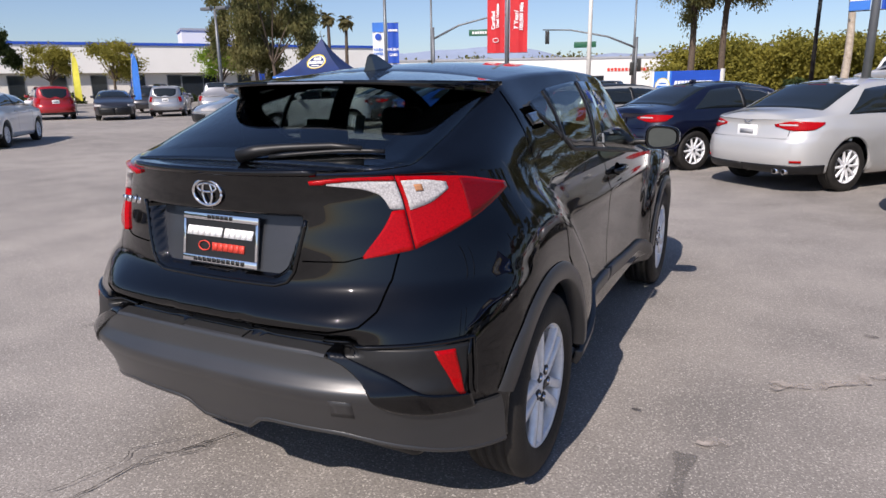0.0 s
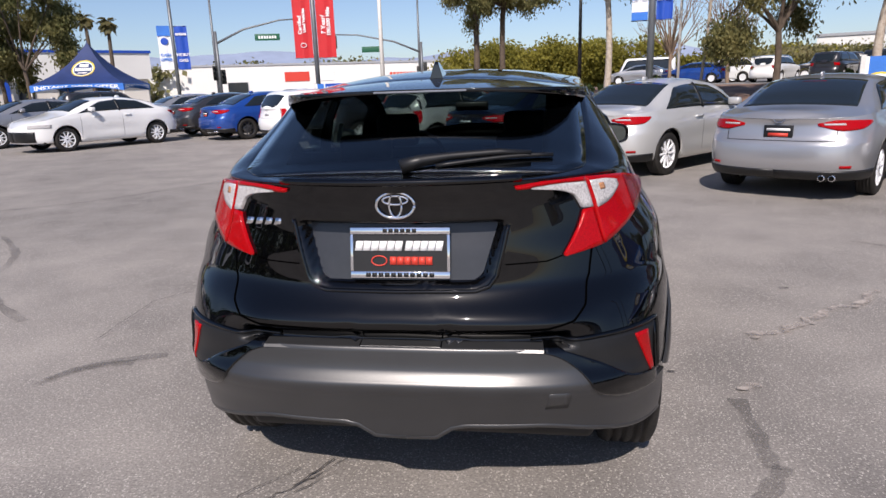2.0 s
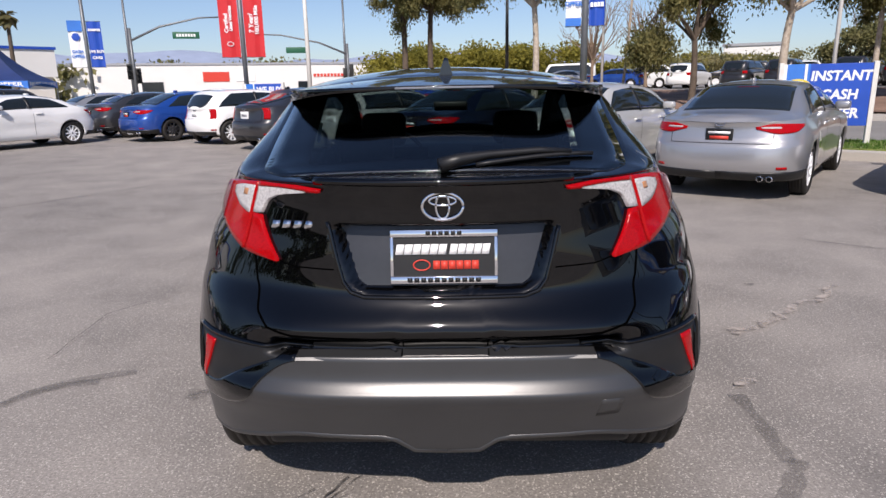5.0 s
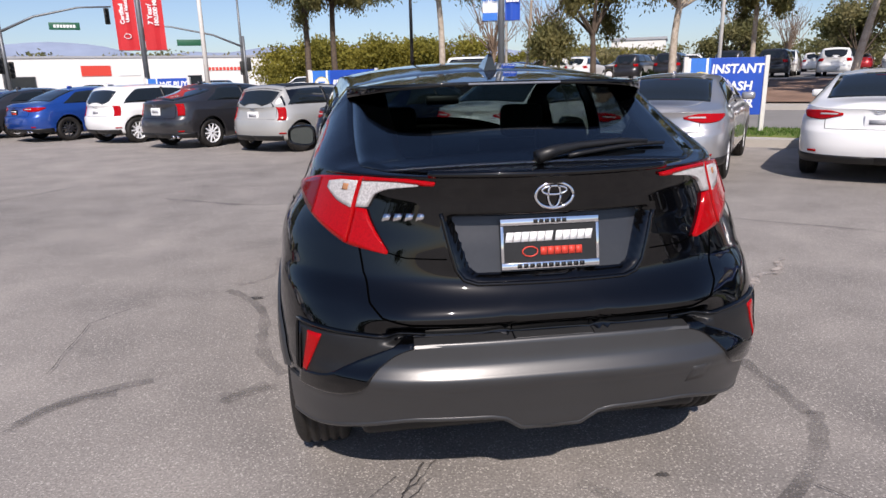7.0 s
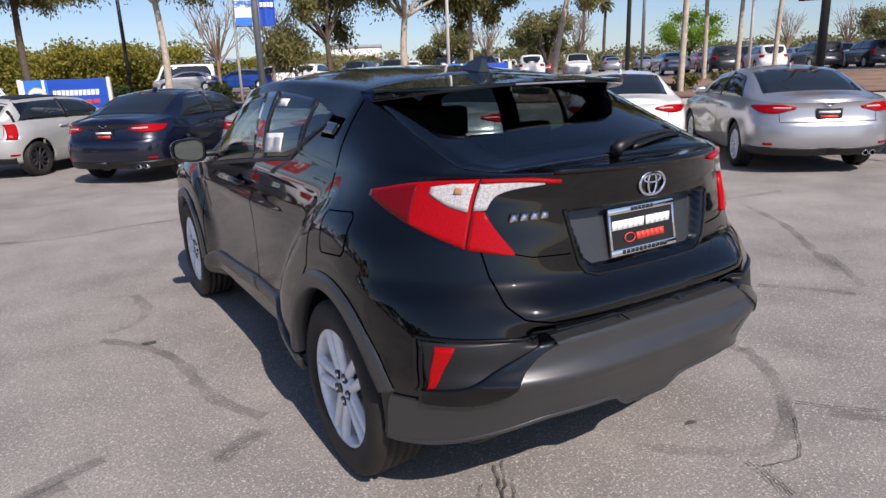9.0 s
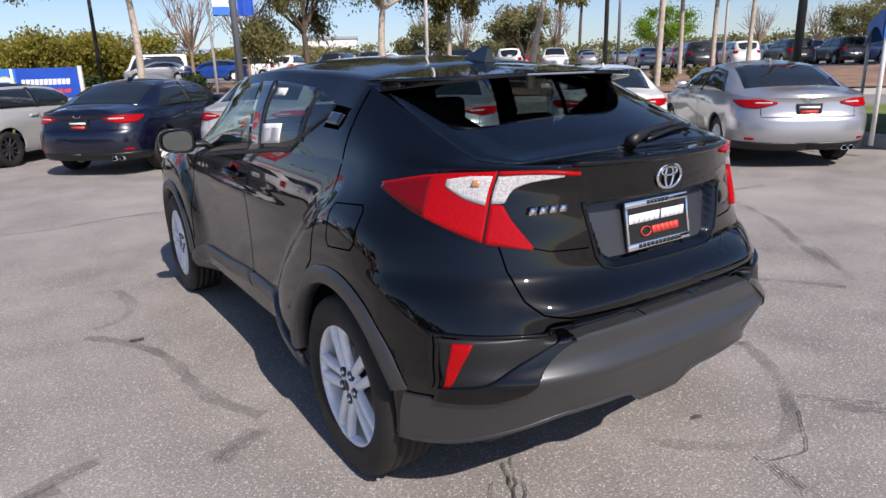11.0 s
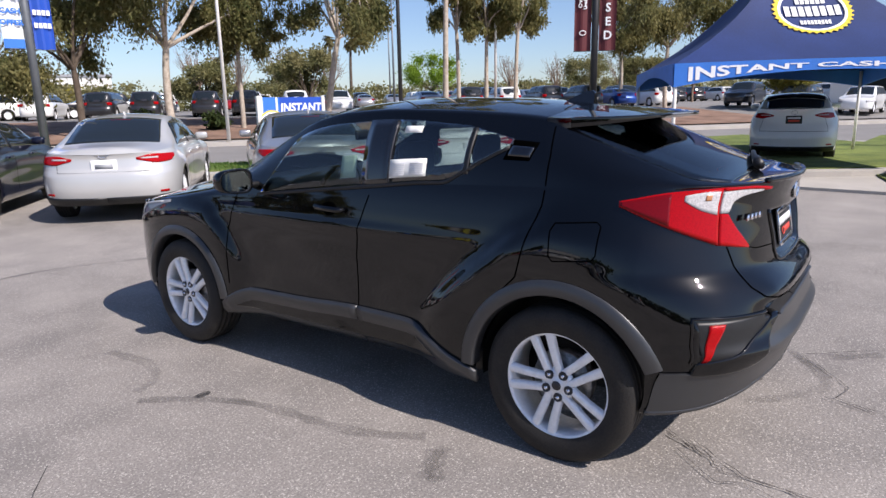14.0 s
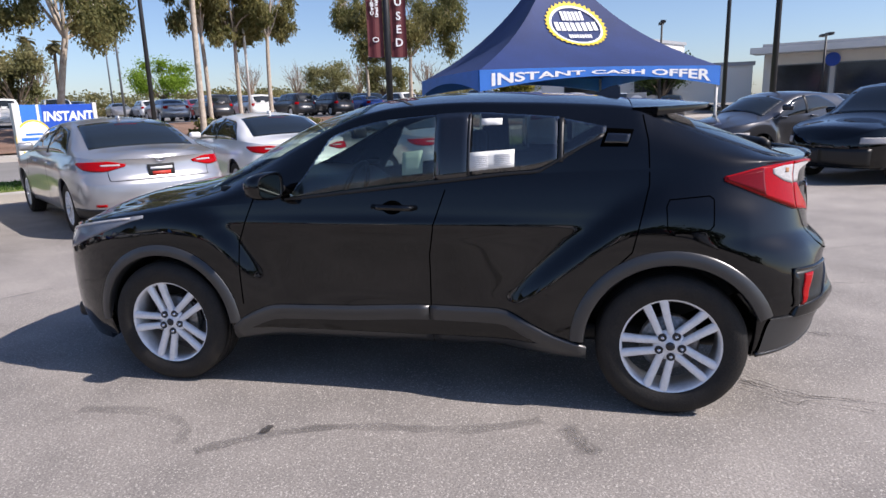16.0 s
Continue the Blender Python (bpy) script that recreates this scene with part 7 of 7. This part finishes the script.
belt("tree_belt", (-9, 84), (13, 83.5), 6.9, 4.5, 100000, 51, "leaf_hedge", "dense yellow-green belt of trees across the street", 0.30, even=0.88)
belt("tree_belt", (13, 83.5), (33, 78), 4.4, 4.0, 50000, 60, "leaf_hedge", "lower yellow-green trees across the street", 0.30)
belt("shrubs", RD(-19, 16.6), RD(-14.5, 17.0), 1.25, 0.9, 5000, 52, "leaf_dark", "dark green shrubs in the mulch bed", 0.16)
belt("shrubs", RD(-6.5, 19), RD(-3.5, 19), 1.2, 0.9, 4000, 53, "leaf_dark", "dark green shrubs in the mulch bed", 0.16)
belt("shrubs", RD(8, 18), RD(14, 18.6), 0.8, 0.8, 4500, 54, "leaf_euc", "dry olive shrubs in the mulch bed", 0.16)
belt("tree_belt", (20, 74), (120, 40), 3.6, 4.0, 42000, 55, "leaf_far", "belt of olive and bare trees in the distance", 0.30)
belt("tree_belt", (80, 52), (150, -30), 3.8, 4.5, 30000, 56, "leaf_far", "belt of brownish trees in the distance", 0.36)
belt("tree_belt", (-46, -50), (-44, 12), 6.5, 5.0, 11000, 62, "leaf_dark", "dark row of trees at the open side of the lot", 0.7)
belt("tree_belt", (-110, 120), (20, 150), 8.2, 6.0, 36000, 57, "leaf_far", "olive line of trees beyond the long white building", 0.7)
belt("tree_belt", (-120, 60), (-60, 95), 6.4, 5.0, 12000, 58, "leaf_far", "olive line of trees behind the white building", 1.0)
belt("hedge", (-78, 33), (-52, 64), 1.2, 0.9, 6000, 59, "leaf_dark", "low dark hedge along the white building", 0.3)

# bare winter trees: fine twigs
def bare_tree(at, h, seed):
    rnd = random.Random(seed)
    ob = thing("tree", (*at, TZ(*at)), "leafless brown tree with fine twigs", "tree", "bare trees")
    geo = [limb((0, 0, 0), (0, 0, h * 0.4), 0.13, 0.09, 0.1, rnd, 4)]
    for k in range(26):
        a = rnd.uniform(0, 6.28)
        e = Vector((math.cos(a) * h * 0.4 * rnd.random(), math.sin(a) * h * 0.4 * rnd.random(), h * rnd.uniform(0.65, 1)))
        geo.append(limb((0, 0, h * rnd.uniform(0.25, 0.42)), e, 0.05, 0.015, 0.4, rnd, 4))
        for j in range(4):
            geo.append(limb(e * rnd.uniform(0.7, 1), e + Vector((rnd.uniform(-1, 1), rnd.uniform(-1, 1), rnd.uniform(-0.2, 1))) * h * 0.14, 0.018, 0.008, 0.1, rnd, 2))
    part("branchwork", join(*geo), M["twig"], ob)


for k, (x, y, h) in enumerate(((47, 58, 6.5), (42, 60, 6.0), (50, 54, 6.2), (70, 36, 5.5), (75, 30, 5.5), (9.5, 46, 5.8), (13, 45, 5.5), (66, 40, 5.5), (70, 20, 5), (36, 58, 6))):
    bare_tree((x, y), h, 60 + k)


# ---- buildings and hills ----
def building(name, p0, p1, depth, h, label, wall="wall_white", band=None, windows=(), base_h=0.0, roof=None):
    """A long flat-roofed block whose front runs from p0 to p1; windows: (from, to, sill, head) along the front."""
    ln = math.hypot(p1[0] - p0[0], p1[1] - p0[1])
    turn = math.degrees(math.atan2(p1[1] - p0[1], p1[0] - p0[0]))
    ob = thing(name, (*p0, TZ(*p0)), label, "building", turn=turn)
    part("wall", box(0, ln, 0, depth, 0 if not base_h else base_h, h), M[wall], ob, "", False)
    if base_h:
        part("lower_wall", box(0.3, ln - 0.3, 0.8, depth - 0.3, 0, base_h + 0.02), M["wall_beige"], ob, "shaded recessed ground floor", False)
    part("roof", box(-0.15, ln + 0.15, -0.15, depth + 0.15, h, h + 0.3), M[band or roof or "roof_grey"], ob, "", False)
    y0 = 0.8 if base_h else 0.0
    for a, b, s0, s1 in windows:
        win = part("window", box(a, b, y0 - 0.06, y0 + 0.05, s0, s1), M["window_dark"], ob, "", False)
        part("window_frame", join(box(a - 0.08, a, y0 - 0.09, y0 + 0.02, s0, s1), box(b, b + 0.08, y0 - 0.09, y0 + 0.02, s0, s1), box(a - 0.08, b + 0.08, y0 - 0.09, y0 + 0.02, s1, s1 + 0.08)), M["pole_grey"], win, "", False)
    return ob


b1 = building("showroom", (-84, 27), (-46, 75), 30, 6.3, "long white flat-roofed showroom with a blue roof band", band="blue_print", base_h=3.3, windows=[(a, a + 1.5, 0.4, 3.0) for a in range(3, 58, 4)] + [(36.5, 41, 0.0, 2.9)])
for x in (14.5, 31.0, 45.5):
    part("blue_pilaster", box(x, x + 0.6, -0.12, 0.1, 0, 6.3), M["blue_print"], b1, "", False)
building("rooftop_block", (-72, 66), (-66, 74), 6, 9.2, "white plant block standing behind the showroom")
b2 = building("warehouse", (-95, 82), (-8, 118), 25, 5.4, "long pale warehouse with faded signs across the junction", wall="wall_white", roof="roof_grey", windows=[(26, 30, 0.5, 3.2), (50, 53, 0.4, 2.8), (74, 76, 0.3, 2.6)])
part("sign_panel", box(59, 63, -0.1, 0.0, 2.8, 4.3), M["red_print"], b2, "faded red sign", False)
part("sign_panel", box(64, 67, -0.1, 0.0, 2.8, 4.3), M["white"], b2, "", False)
part("sign_print", moved(letter_bars(12, 7, 0.5), Matrix.Translation((80, -0.1, 3.6))), M["red_print"], b2, "", False)
b3 = building("showroom", (53.2, -11.5), (43.5, -33), 14, 5.0, "pale glazed showroom with a projecting roof", wall="wall_beige", roof="roof_grey", windows=[(1, 4.5, 0.4, 3.6), (5, 9, 0.3, 3.6), (10, 14, 0.3, 3.6), (15, 20, 0.3, 3.6)])
part("canopy", box(-0.6, 22.5, -2.2, 0.2, 4.5, 4.95), M["wall_white"], b3, "", False)
part("round_mark", moved(lathe([(0, -0.06), (0.5, -0.05), (0.5, 0.05)], 24), pose(4.7, -0.1, 3.9, 0, 0, 90)), M["blue_print"], b3, "round blue mark", False)
building("low_building", (56.5, 6.0), (54.5, -11.0), 12, 2.9, "low white building beside the showroom", wall="wall_white", windows=[(2, 5, 0.8, 2.0), (8, 11, 0.8, 2.0)])
building("far_building", (70, 8), (64, -2), 12, 6.0, "cream flat-roofed building far off", wall="wall_white")
building("far_building", (33, 83), (39, 80), 8, 4.2, "white house between the far trees", wall="wall_white", windows=[(1, 2.2, 1.2, 2.6), (4, 5.2, 1.2, 2.6)])

def ridge(name, r, h, a0, a1, seed, label):
    rows = []
    for i in range(81):
        a = radians(a0 + (a1 - a0) * i / 80)
        k = noise.noise(Vector((i * 0.11, seed, 0))) * 0.30 + noise.noise(Vector((i * 0.31, seed, 4))) * 0.14 + 0.72
        e = min(1, i / 12, (80 - i) / 12)
        rows.append([Vector((math.sin(a) * r, math.cos(a) * r, -5)), Vector((math.sin(a) * (r + 120), math.cos(a) * (r + 120), h * k * e * 0.55)), Vector((math.sin(a) * (r + 260), math.cos(a) * (r + 260), h * k * e))])
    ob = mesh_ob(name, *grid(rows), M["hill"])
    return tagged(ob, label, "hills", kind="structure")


# the ridge's haze is only its surface colour
ridge("backdrop_hills", 2000, 150, -75, 25, 3, "mountain ridge on the horizon with haze painted in as pale blue")

# feather flags by the far grass
for x, y, cloth in ((-31.5, 21.75, "gold_cloth"), (-29.8, 24.0, "blue_cloth")):
    fl = thing("feather_flag", (x, y - 0.1, 0), "tall feather flag on a bent pole", "flag", "feather flags")
    part("pole", tube([(0, 0, 0), (0.03, 0, 2.2), (0.16, 0, 3.0), (0.42, 0, 3.3)], 0.015, 6), M["pole_white"], fl)
    part("cloth", grid([[Vector((0.02 + 0.14 * (z / 3.2) ** 2, 0, z)), Vector((0.30 + 0.12 * math.sin(z * 2), 0.04 * math.sin(z * 3), z)), Vector((0.55 * math.sin(min(1.57, 0.6 + (3.3 - z) * 1.5)), 0.05, z))] for z in [0.9 + 0.3 * i for i in range(9)]]), M[cloth], fl, "", False)

# grass blades along the near edge of the verge
r = np.random.default_rng(9)
bv = []
for _ in range(9000):
    s_, d_ = r.uniform(-9, 6.5), r.uniform(0.5, 2.5)
    x, y = RD(s_, d_)
    a, hgt = r.uniform(0, 6.28), r.uniform(0.03, 0.075)
    dx, dy = 0.012 * math.cos(a), 0.012 * math.sin(a)
    bv += [(x - dx, y - dy, 0.168), (x + dx, y + dy, 0.168), (x + dy * 2, y - dx * 2, 0.17 + hgt)]
tagged(mesh_ob("grass", bv, [(i, i + 1, i + 2) for i in range(0, len(bv), 3)], M["grass_blade"], False), "short green grass blades on the verge", "grass", kind="stuff")
